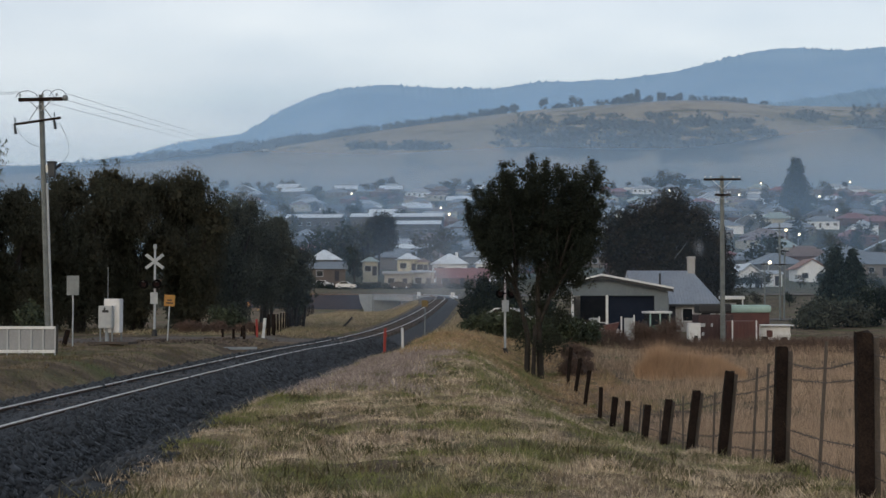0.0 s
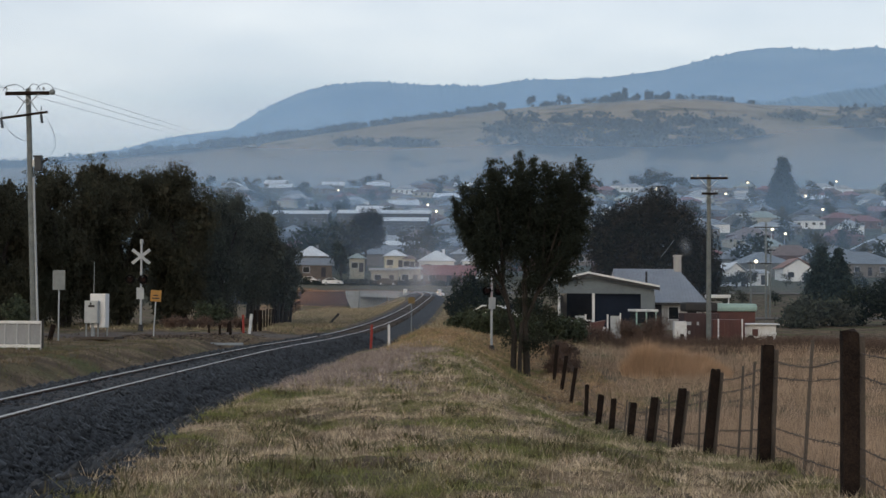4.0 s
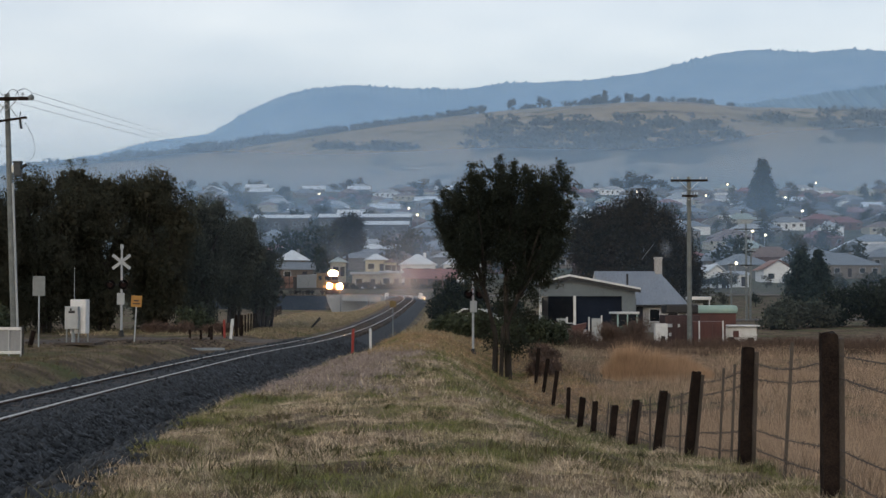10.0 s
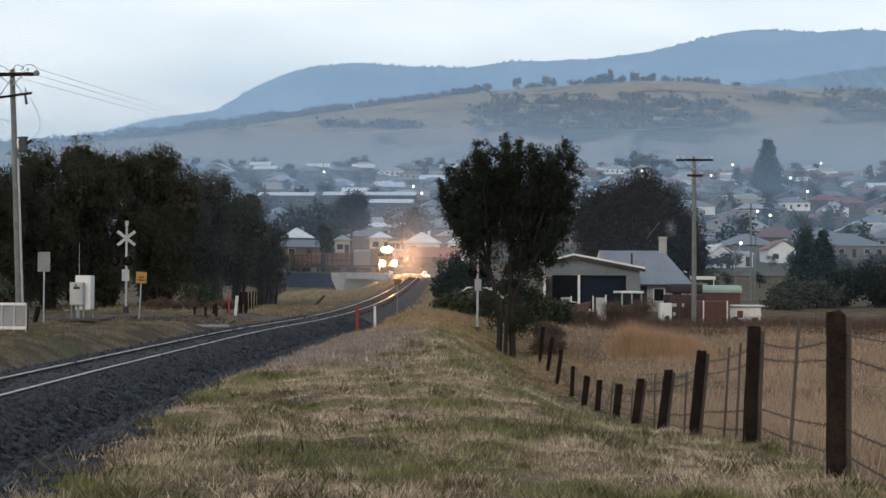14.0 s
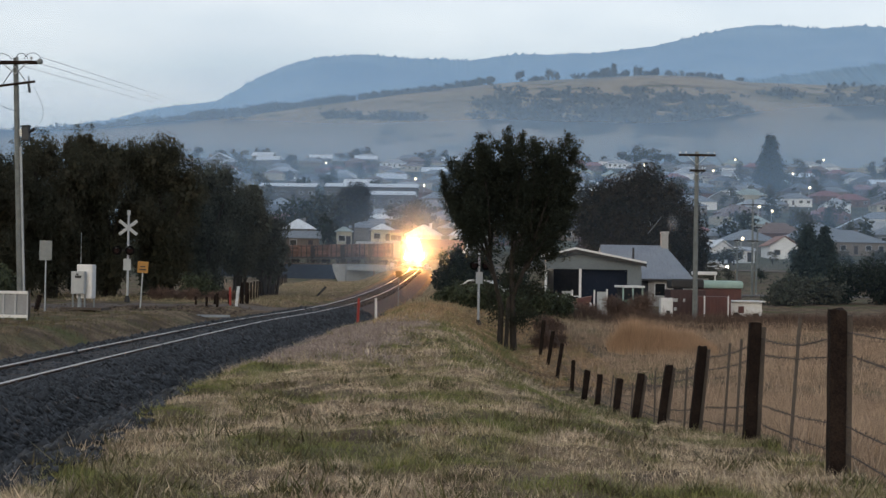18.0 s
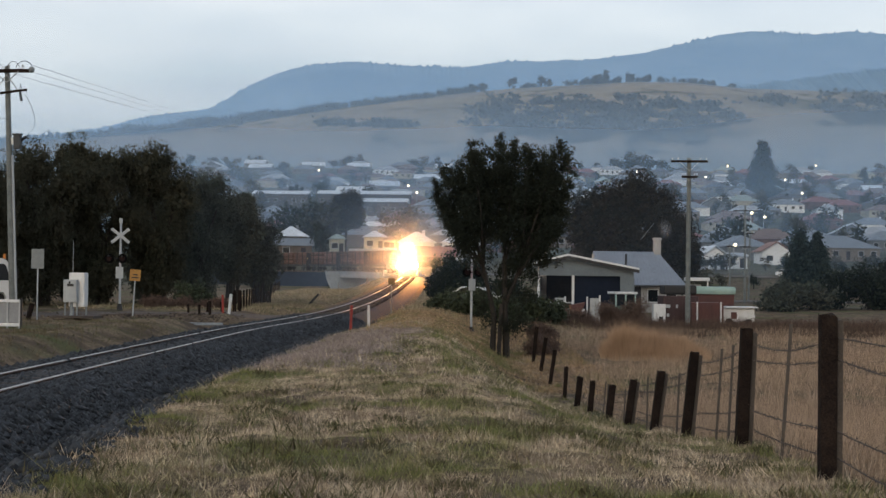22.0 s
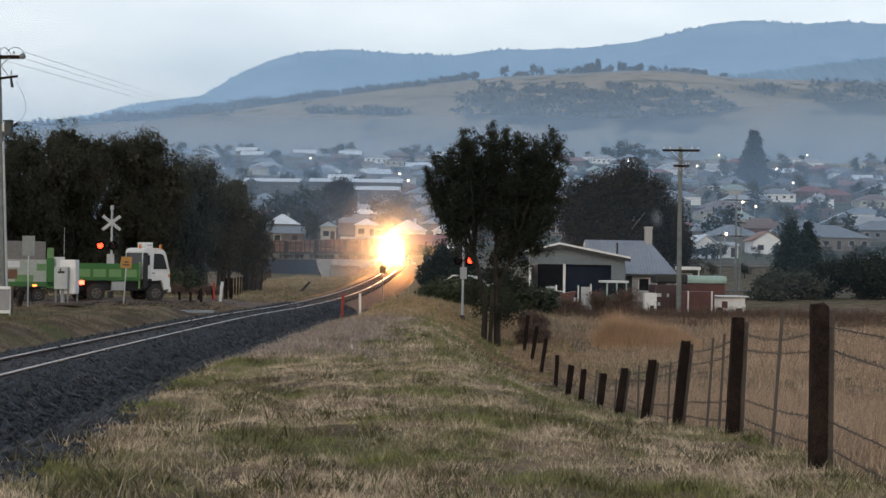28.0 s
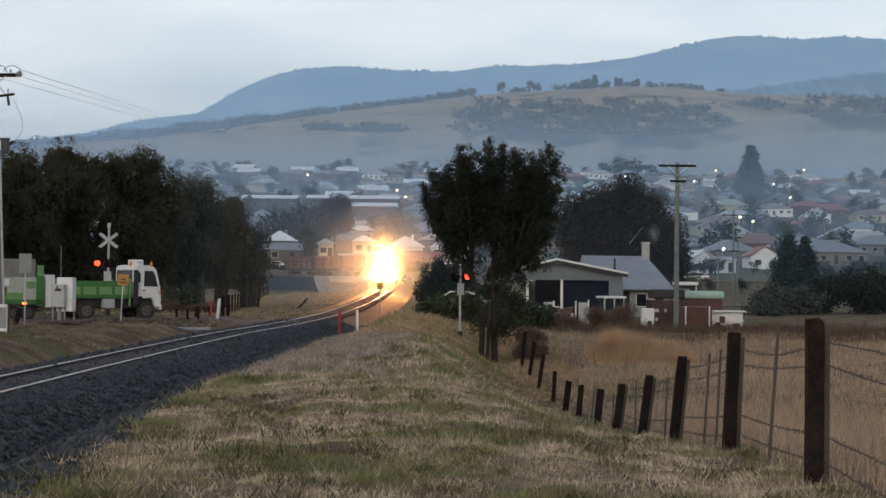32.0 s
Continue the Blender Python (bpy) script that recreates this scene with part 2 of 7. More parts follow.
def rod(bm, a, b, r0, r1=None, n=8):
    """A tapered round bar from a to b."""
    a, b = Vector(a), Vector(b)
    d = b - a
    m = Matrix.Translation((a + b) / 2) @ d.to_track_quat("Z", "Y").to_matrix().to_4x4()
    bmesh.ops.create_cone(bm, cap_ends=True, segments=n, radius1=r0, radius2=r0 if r1 is None else r1, depth=d.length, matrix=m)
    return bm


def prism(bm, outline, y0, y1, m=None):
    """A solid from an outline in x, z pulled along y."""
    m = m or Matrix()
    a = [bm.verts.new(m @ Vector((x, y0, z))) for x, z in outline]
    b = [bm.verts.new(m @ Vector((x, y1, z))) for x, z in outline]
    bm.faces.new(a)
    bm.faces.new(b[::-1])
    n = len(outline)
    for i in range(n):
        bm.faces.new((a[i], b[i], b[(i + 1) % n], a[(i + 1) % n]))
    return bm


def B():
    return bmesh.new()


def tube(name, pts, r, mat, parent=None, label="", closed=False, n=2):
    """A wire or bar along points."""
    cu = bpy.data.curves.new(name, "CURVE")
    cu.dimensions, cu.bevel_depth, cu.bevel_resolution = "3D", r, n
    sp = cu.splines.new("POLY")
    sp.points.add(len(pts) - 1)
    for p, q in zip(sp.points, pts):
        p.co = (*q, 1)
    sp.use_cyclic_u = closed
    tmp = bpy.data.objects.new("tmp", cu)
    scene.collection.objects.link(tmp)
    me = bpy.data.meshes.new_from_object(tmp.evaluated_get(bpy.context.evaluated_depsgraph_get()))
    bpy.data.objects.remove(tmp)
    me.materials.clear()
    return part(name, me, mat, parent, label)


RNG = np.random.default_rng(7)
M_GALV = material("galvanised steel", (0.45, 0.47, 0.48), (0.3, 0.32, 0.33), 4, 0.5, 0.6)
M_WHITE = material("white paint", (0.64, 0.65, 0.66), (0.52, 0.52, 0.51), 3, 0.5, bump=0.05)
M_GREY = material("grey paint", (0.36, 0.38, 0.39), (0.28, 0.3, 0.31), 4, 0.6)
M_BLACK = material("black paint", (0.02, 0.02, 0.022), (0.012, 0.012, 0.012), 6, 0.6)
# near-black that also stands in for the shed's interior shade
M_DARK = material("dark doors and interior shade", (0.03, 0.032, 0.038), (0.02, 0.02, 0.025), 2, 0.9)
M_RUBBER = material("tyre rubber", (0.022, 0.022, 0.023), (0.035, 0.033, 0.03), 12, 0.85)
M_GLASS = material("window glass", (0.012, 0.014, 0.016), (0.008, 0.01, 0.012), 2, 0.12, spec=0.25)
M_POLE = material("weathered pole timber", (0.17, 0.185, 0.18), (0.1, 0.11, 0.11), 3, 0.9, bump=0.3, bump_scale=30)
M_POST = material("near-black fence timber", (0.007, 0.005, 0.0048), (0.026, 0.018, 0.014), 7, 0.95, bump=0.9, bump_scale=38, obrand=0.25, spec=0.1)
M_POSTG = material("grey split fence timber", (0.1, 0.082, 0.068), (0.06, 0.05, 0.042), 6, 0.9, bump=0.5, bump_scale=45)
M_WIRE = material("rusty wire", (0.10, 0.075, 0.06), (0.06, 0.05, 0.045), 20, 0.8, 0.2)
M_CONC = material("weathered concrete", (0.27, 0.3, 0.32), (0.19, 0.21, 0.23), 0.7, 0.9, bump=0.2, bump_scale=12)
M_RED = material("red paint", (0.29, 0.032, 0.024), (0.2, 0.027, 0.02), 4, 0.5)
M_YELLOW = material("dull yellow sign paint", (0.34, 0.17, 0.03), (0.26, 0.13, 0.03), 5, 0.6)
M_BARK = material("tree bark", (0.03, 0.024, 0.02), (0.018, 0.015, 0.013), 4, 0.95, bump=0.6, bump_scale=18)
M_LEAF = material("dark olive leaves", (0.02, 0.026, 0.016), (0.013, 0.018, 0.012), 0.8, 0.85, island=0.3, spec=0.12)


def leafy(m, share, colour):
    """Lets some of the light through, as thin leaves do."""
    nt = m.node_tree
    N, L = nt.nodes.new, nt.links.new
    tl, mx = N("ShaderNodeBsdfTranslucent"), N("ShaderNodeMixShader")
    tl.inputs[0].default_value = (*colour, 1)
    out = next(n for n in nt.nodes if n.type == "OUTPUT_MATERIAL")
    L(nt.nodes["Principled BSDF"].outputs[0], mx.inputs[1])
    L(tl.outputs[0], mx.inputs[2])
    mx.inputs[0].default_value = share
    L(mx.outputs[0], out.inputs[0])


M_ROADLEAF = material("brownish olive leaves", (0.025, 0.033, 0.026), (0.019, 0.025, 0.02), 0.8, 0.85, island=0.3, spec=0.12)
leafy(M_ROADLEAF, 0.4, (0.066, 0.06, 0.034))
M_WILLOW = material("dull green hanging foliage", (0.04, 0.047, 0.035), (0.066, 0.06, 0.044), 0.5, 0.95, island=0.14, spec=0.04)
leafy(M_WILLOW, 0.3, (0.06, 0.056, 0.034))
# willow foliage with the haze of the further trees put into its colour
M_HAZEWILLOW = material("hanging foliage paled for haze", (0.046, 0.056, 0.043), (0.064, 0.064, 0.05), 0.5, 0.95, island=0.14, spec=0.04)
M_GUM = material("brownish evergreen leaves", (0.02, 0.025, 0.024), (0.04, 0.034, 0.027), 0.5, 0.9, island=0.2, spec=0.05)
M_BUSH = material("green shrub leaves", (0.05, 0.063, 0.036), (0.036, 0.044, 0.028), 0.8, 0.75, island=0.4, spec=0.2)
M_TWIG = material("bare reddish shrub twigs", (0.12, 0.075, 0.055), (0.08, 0.055, 0.045), 1.5, 0.9, island=0.35)
M_CONIFER = material("dark conifer needles", (0.02, 0.034, 0.03), (0.015, 0.024, 0.022), 0.5, 0.75, island=0.4, spec=0.2)
M_RAIL = material("polished rail steel", (0.55, 0.52, 0.48), (0.42, 0.38, 0.34), 3, 0.28, 0.9)
M_RAILSIDE = material("rusty rail web", (0.10, 0.06, 0.045), (0.07, 0.045, 0.035), 6, 0.85)
M_SLEEPER = material("old sleeper timber", (0.075, 0.06, 0.05), (0.05, 0.04, 0.035), 4, 0.9, bump=0.4, obrand=0.3)
M_BALLAST = material("blue-grey crushed basalt", (0.012, 0.0135, 0.0165), (0.022, 0.023, 0.026), 9, 0.85, bump=1.0, bump_scale=22)
M_BANK = material("blue-grey stone pitching", (0.03, 0.04, 0.055), (0.02, 0.028, 0.04), 1.5, 0.95, bump=0.8, bump_scale=6, mask="world", spec=0.1)
M_STONE = material("basalt stones", (0.0135, 0.015, 0.0178), (0.027, 0.0285, 0.031), 6, 0.65, island=0.95, mask="world")
M_ASPHALT = material("worn gravel and asphalt", (0.125, 0.103, 0.085), (0.075, 0.063, 0.053), 0.6, 0.9, bump=0.3, mask="world")
M_HAZE = bpy.data.materials.new("valley haze sheet")


def veil_material(m, amount, low, high, col=(0.44, 0.66, 0.95), patch=0.0):
    """Smoke, and sheets imitating haze or glow: mostly clear, patchy, thinning with height."""
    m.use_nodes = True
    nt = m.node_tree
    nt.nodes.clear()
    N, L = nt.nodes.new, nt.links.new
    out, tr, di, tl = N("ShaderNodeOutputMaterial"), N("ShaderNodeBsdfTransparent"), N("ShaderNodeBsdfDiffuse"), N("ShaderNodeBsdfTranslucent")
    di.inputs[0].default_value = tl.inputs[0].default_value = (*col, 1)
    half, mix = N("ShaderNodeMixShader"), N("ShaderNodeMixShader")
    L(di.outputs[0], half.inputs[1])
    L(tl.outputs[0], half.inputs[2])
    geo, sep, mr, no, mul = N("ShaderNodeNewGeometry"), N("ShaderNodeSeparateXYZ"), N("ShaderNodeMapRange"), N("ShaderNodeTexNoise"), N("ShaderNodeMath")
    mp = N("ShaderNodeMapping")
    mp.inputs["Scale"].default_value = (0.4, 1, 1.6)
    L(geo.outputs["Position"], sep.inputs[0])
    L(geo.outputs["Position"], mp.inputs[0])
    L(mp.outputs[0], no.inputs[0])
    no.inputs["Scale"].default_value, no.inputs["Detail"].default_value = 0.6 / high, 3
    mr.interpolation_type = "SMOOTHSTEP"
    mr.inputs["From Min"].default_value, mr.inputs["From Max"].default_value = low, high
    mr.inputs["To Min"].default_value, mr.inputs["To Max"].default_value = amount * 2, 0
    L(sep.outputs["Z"], mr.inputs[0])
    mul.operation = "MULTIPLY"
    L(mr.outputs[0], mul.inputs[0])
    L(no.outputs[0], mul.inputs[1])
    if patch:
        tc, gr, mul2, sc = N("ShaderNodeTexCoord"), N("ShaderNodeTexGradient"), N("ShaderNodeMath"), N("ShaderNodeMapping")
        gr.gradient_type, mul2.operation = "SPHERICAL", "MULTIPLY"
        rx, rz = patch if isinstance(patch, tuple) else (patch, patch)
        sc.inputs["Scale"].default_value = (1 / rx, 1 / rx, 1 / rz)
        L(tc.outputs["Object"], sc.inputs[0])
        L(sc.outputs[0], gr.inputs[0])
        L(gr.outputs["Fac"], mul2.inputs[0])
        L(mul.outputs[0], mul2.inputs[1])
        mul = mul2
    L(mul.outputs[0], mix.inputs[0])
    L(tr.outputs[0], mix.inputs[1])
    L(half.outputs[0], mix.inputs[2])
    L(mix.outputs[0], out.inputs[0])
    return m


def ground_material():
    m = bpy.data.materials.new("dry grass and soil")
    m.use_nodes = True
    nt = m.node_tree
    N, L = nt.nodes.new, nt.links.new
    b = nt.nodes["Principled BSDF"]
    b.inputs["Roughness"].default_value, b.inputs["Specular IOR Level"].default_value = 0.95, 0.1
    geo = N("ShaderNodeNewGeometry")

    def noise_at(scale, lo, hi, detail=4, stretch=None):
        n, r = N("ShaderNodeTexNoise"), N("ShaderNodeMapRange")
        n.inputs["Scale"].default_value, n.inputs["Detail"].default_value = scale, detail
        src = geo.outputs["Position"]
        if stretch:
            mp = N("ShaderNodeMapping")
            mp.inputs["Scale"].default_value = stretch
            L(src, mp.inputs[0])
            src = mp.outputs[0]
        L(src, n.inputs[0])
        r.inputs["From Min"].default_value, r.inputs["From Max"].default_value = lo, hi
        L(n.outputs[0], r.inputs[0])
        return r.outputs[0]

    def mix(f, a, c):
        x = N("ShaderNodeMix")
        x.data_type = "RGBA"
        for sock, v in (("Factor", f), ("A", a), ("B", c)):
            if isinstance(v, tuple):
                x.inputs[sock].default_value = (*v, 1)
            else:
                L(v, x.inputs[sock])
        return x.outputs["Result"]
    near = mix(noise_at(1.1, 0.42, 0.6), (0.19, 0.14, 0.09), (0.085, 0.062, 0.045))
    near = mix(noise_at(0.28, 0.5, 0.68), near, (0.09, 0.1, 0.04))
    near = mix(noise_at(11, 0.45, 0.75), near, (0.06, 0.045, 0.03))
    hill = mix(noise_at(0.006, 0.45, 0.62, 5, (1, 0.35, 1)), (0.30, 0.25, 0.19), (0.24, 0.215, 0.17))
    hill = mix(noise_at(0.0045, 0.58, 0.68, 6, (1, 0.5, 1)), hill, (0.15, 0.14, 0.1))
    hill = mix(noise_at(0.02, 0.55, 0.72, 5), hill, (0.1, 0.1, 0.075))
    town = mix(noise_at(0.05, 0.4, 0.6), (0.08, 0.085, 0.06), (0.04, 0.045, 0.032))
    sep = N("ShaderNodeSeparateXYZ")
    L(geo.outputs["Position"], sep.inputs[0])

    def step(lo, hi):
        r = N("ShaderNodeMapRange")
        r.inputs["From Min"].default_value, r.inputs["From Max"].default_value = lo, hi
        L(sep.outputs["Y"], r.inputs[0])
        return r.outputs[0]
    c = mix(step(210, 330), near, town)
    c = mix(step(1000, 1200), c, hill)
    L(c, b.inputs["Base Color"])
    n3, bp = N("ShaderNodeTexNoise"), N("ShaderNodeBump")
    n3.inputs["Scale"].default_value, n3.inputs["Detail"].default_value = 9, 6
    L(geo.outputs["Position"], n3.inputs[0])
    L(n3.outputs[0], bp.inputs["Height"])
    bp.inputs["Strength"].default_value, bp.inputs["Distance"].default_value = 0.6, 0.06
    L(bp.outputs[0], b.inputs["Normal"])
    return m


# ---- ground, distance ----
def build_ground():
    ys = np.concatenate([np.arange(-60, 8, 4), np.arange(8, 60, 0.3), np.arange(60, 110, 0.5), np.arange(110, 340, 2.0), np.geomspace(340, 4400, 130)])
    us = np.linspace(-1, 1, 420)
    us = np.sign(us) * np.abs(us) ** 1.5
    U, Y = np.meshgrid(us, ys)
    X = U * (60 + 0.75 * np.maximum(Y, 0)) - 2.0
    Z = land(X, Y)
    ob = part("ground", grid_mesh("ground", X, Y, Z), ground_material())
    tagged(ob, "dry brown winter grass with greener patches and a bare grassy hill beyond", "ground", kind="structure")


def build_mountain():
    px = np.array([(-6000, 250), (-3600, 300), (-2500, 330), (-1376, 396), (-1200, 414), (-972, 449), (-797, 493), (-621, 515), (-534, 572), (-428, 625),
                   (-323, 656), (-182, 669), (-42, 660), (150, 655), (291, 677), (449, 681), (555, 686), (730, 712), (870, 747), (975, 774), (1081, 785),
                   (1256, 777), (1375, 788), (1800, 770), (2600, 690), (4200, 560), (6000, 500)])
    xs = np.linspace(-6000, 6000, 2400)
    top = np.interp(xs, px[:, 0], px[:, 1])
    k = np.ones(9) / 9
    top = np.convolve(np.pad(top, 4, mode="edge"), k, "valid")
    fringe = 11.0 * RNG.random(len(xs)) ** 2.5 * (0.4 + 0.6 * np.abs(np.sin(xs * 0.013 + np.sin(xs * 0.004))))
    rows = []
    for v, (y, f) in enumerate(((4900, 0.7), (4550, 0.99), (4500, 1.0), (4490, 0.985), (4300, 0.9), (4000, 0.72), (3700, 0.5), (3400, 0.25), (3100, -0.1))):
        wob = 18 * np.sin(xs * 0.009 + v) * np.sin(xs * 0.0031 + 2 * v) if f < 0.98 else 0
        rows.append(np.stack([xs * (y / 4500), np.full_like(xs, y) + wob, top * f + wob * 1.2 + (fringe if f == 1.0 else 0)], -1))
    A = np.array(rows)
    # distance haze is painted into this blue base colour
    M = material("forested mountain with blue haze painted in", (0.235, 0.365, 0.51), (0.29, 0.42, 0.565), 0.004, 1.0, mask="world", spec=0.0)
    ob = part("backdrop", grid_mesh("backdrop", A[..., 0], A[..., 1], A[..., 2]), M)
    tagged(ob, "long forested mountain range, painted blue for distance haze", "mountain", kind="structure")
    # a nearer wooded spur that runs in from the east
    xs = np.linspace(560, 2600, 700)
    top = np.interp(xs, (560, 676, 739, 802, 865, 928, 1013, 1180, 1600, 2600), (395, 427, 433, 444, 451, 461, 473, 492, 520, 480)) + 9 * RNG.random(len(xs)) ** 2
    A = np.array([np.stack([xs, np.full_like(xs, y), top * f], -1) for y, f in ((3300, 0.6), (3215, 0.985), (3200, 1.0), (3190, 0.98), (3100, 0.9), (2900, 0.6))])
    # the spur's haze is likewise put into its colour
    ob = part("backdrop", grid_mesh("backdrop", A[..., 0], A[..., 1], A[..., 2]), material("wooded spur with haze painted in", (0.16, 0.25, 0.34), (0.2, 0.3, 0.4), 0.006, 1.0, mask="world", spec=0.0))
    tagged(ob, "wooded spur below the mountain, painted blue-grey for distance haze", "mountain", kind="structure")


def build_haze_sheets():
    # translucent sheets added to imitate the blue haze of distance
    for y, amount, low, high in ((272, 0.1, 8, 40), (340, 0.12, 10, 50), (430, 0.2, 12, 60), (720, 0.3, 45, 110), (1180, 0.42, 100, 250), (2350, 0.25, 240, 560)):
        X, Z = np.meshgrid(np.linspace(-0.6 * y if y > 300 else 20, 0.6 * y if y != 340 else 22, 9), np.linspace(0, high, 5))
        ob = part("mist", grid_mesh("mist", X, y + 0.02 * X, Z), veil_material(bpy.data.materials.new("valley haze sheet"), amount, low, high))
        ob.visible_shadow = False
        tagged(ob, "thin bluish sheets standing in for haze over the town", "mist", "banks of mist", "stuff")


# ---- railway ----
def sweep(offsets, s0, s1, ds):
    """Points of a cross-section carried along the line."""
    out = []
    for s in np.arange(s0, s1, ds):
        m = on_track(s)
        out.append([m @ Vector((a, 0, b)) for a, b in offsets])
    return np.array(out, float)


def strip_mesh(name, A):
    return grid_mesh(name, A[..., 0], A[..., 1], A[..., 2])


def s_at(y):
    """Metres along the line at the northing y."""
    return float(np.interp(y, TRACK[:, 1], np.arange(len(TRACK)) * STEP))


def build_track():
    track = thing("railway_track", Matrix(), "single narrow gauge railway track on dark crushed stone ballast", "railway track", kind="structure")
    S0, S1 = s_at(-20), s_at(345)
    A = sweep([(-2.6, -0.75), (-1.55, -0.14), (-1.2, -0.05), (-0.64, -0.035), (-0.5, -0.075), (0, -0.065), (0.5, -0.075), (0.64, -0.035), (1.15, -0.05), (1.5, -0.16), (2.3, -0.6), (2.8, -0.9)], S0, s_at(71), 0.7)
    part("ballast", strip_mesh("ballast", A), M_BALLAST, track, "dark blue-grey crushed stone")
    ys = np.arange(6, 62, 0.4)
    tx = np.interp(ys, TRACK[:, 1], TRACK[:, 0])
    V, Y = np.meshgrid(np.linspace(0, 1, 9), ys)
    X = tx[:, None] + 2.0 + V * (ballast_edge(Y) - 1.95)
    part("ballast_shoulder", grid_mesh("ballast_shoulder", X, Y, land(X, Y) + 0.025 - 0.05 * (V > 0.99)), M_BALLAST, track, "dark crushed stone spread on the bank")
    for y0, y1, left in ((70, 206, (-2.8, -0.8)), (206, 237, (-1.9, -0.24)), (237, 345, (-4.2, -3.2))):
        right = (1.9, -0.24) if y0 == 206 else (5.2, -1.9)
        A = sweep([left, (-1.5, -0.2), (-0.5, -0.19), (0.5, -0.19), (1.5, -0.22), right], s_at(y0), s_at(y1), 1.0)
        part("ballast", strip_mesh("ballast", A), M_BALLAST if y0 < 237 else M_BANK, track, "dark blue-grey crushed stone bank")
    part("bank_end", prism(B(), [(-1.5, -0.25), (-1.5, -4.2), (-4.7, -4.2), (-4.3, -3.25)], 0, 0.3, on_track(s_at(237.3))), M_BANK, track, "blue-grey stone end of the bank")
    for side in (-1, 1):
        c = side * 0.57
        pro = [(c - 0.065, -0.155), (c - 0.065, -0.14), (c - 0.012, -0.12), (c - 0.012, -0.04), (c - 0.035, -0.03), (c - 0.035, -0.004), (c - 0.03, 0)]
        pro += [(2 * c - a, b) for a, b in pro[::-1]]
        part("rail", strip_mesh("rail", sweep(pro, S0, S1, 1.0)), M_RAILSIDE, track, "rusty steel rail")
        head = [(c - 0.036, -0.012), (c - 0.03, 0.003), (c + 0.03, 0.003), (c + 0.036, -0.012)]
        part("rail_head", strip_mesh("rail_head", sweep(head, S0, S1, 1.0)), M_RAIL, track, "polished steel running surface")
    bm = box(B(), (0, 0, -0.145), (1.98, 0.23, 0.16), bevel=0.012)
    proto = part("sleeper", bm, M_SLEEPER, track)
    s = s_at(14)
    proto.matrix_basis = on_track(s)
    for i in range(1, 260):
        o = new("sleeper", proto.data)
        o.parent = track
        o.matrix_basis = on_track(s + i * 0.66) @ pose(random.uniform(-0.03, 0.03), 0, random.uniform(-0.012, 0.008), 0, 0, random.uniform(-1, 1))


def rocks(name, pos, size, rng):
    """Many angular stones in one mesh."""
    n = len(pos)
    base = np.array([(1, 0, 0), (-1, 0, 0), (0, 1, 0), (0, -1, 0), (0, 0, 1), (0, 0, -1)], float)
    v = base[None] * (0.55 + 0.75 * rng.random((n, 6, 1))) + rng.normal(0, 0.16, (n, 6, 3))
    v *= size[:, None, None] * np.array([1, 1, 0.8])
    a = rng.random(n) * 6.28
    c, s = np.cos(a)[:, None], np.sin(a)[:, None]
    v = np.stack([v[..., 0] * c - v[..., 1] * s, v[..., 0] * s + v[..., 1] * c, v[..., 2]], -1) + pos[:, None]
    f = np.array([(0, 2, 4), (2, 1, 4), (1, 3, 4), (3, 0, 4), (2, 0, 5), (1, 2, 5), (3, 1, 5), (0, 3, 5)])
    F = (np.arange(n) * 6)[:, None, None] + f[None]
    return mesh_of(name, v.reshape(-1, 3), F.reshape(-1, 3))


def ballast_edge(y):
    """How far the loose stone spreads from the line's middle towards the verge."""
    return np.interp(y, (13, 19, 24, 30, 42, 55), (4.3, 3.95, 3.62, 3.4, 3.2, 2.8)) + 0.05 * np.sin(1.7 * y) + 0.05 * np.sin(4.1 * y + 1)


def build_stones():
    rng = np.random.default_rng(11)
    pos = []
    prof_x = [-2.6, -1.55, -1.2, -0.62, -0.5, 0.5, 0.62, 1.15, 1.5, 2.3, 2.7]
    prof_z = [-0.75, -0.14, -0.06, -0.05, -0.09, -0.09, -0.05, -0.06, -0.16, -0.6, -0.88]
    n = 66000
    ss = s_at(9) + (s_at(72) - s_at(9)) * rng.random(n) ** 1.8
    aa = np.where(rng.random(n) < 0.75, rng.uniform(0.75, 2.75, n), rng.uniform(-2.5, 0.45, n))
    for s, a in zip(ss, aa):
        pos.append(on_track(s) @ Vector((a, 0, float(np.interp(a, prof_x, prof_z)))))
    pos = np.array(pos)
    over = aa > 2.2
    aa[over] = 2.2 + (aa[over] - 2.2) / 0.55 * (ballast_edge(pos[over, 1]) - 2.15)
    pos[over, 0] = np.interp(pos[over, 1], TRACK[:, 1], TRACK[:, 0]) + aa[over]
    pos[over, 2] = np.maximum(pos[over, 2], land(pos[over, 0], pos[over, 1]) + 0.015)
    size = rng.uniform(0.024, 0.056, n) * (1 + 0.7 * (rng.random(n) < 0.15)) * (1 + 0.008 * pos[:, 1])
    ob = part("ballast_stones", rocks("ballast_stones", pos, size, rng), M_STONE)
    tagged(ob, "loose angular blue-grey ballast stones beside the rails", "ballast", kind="stuff")


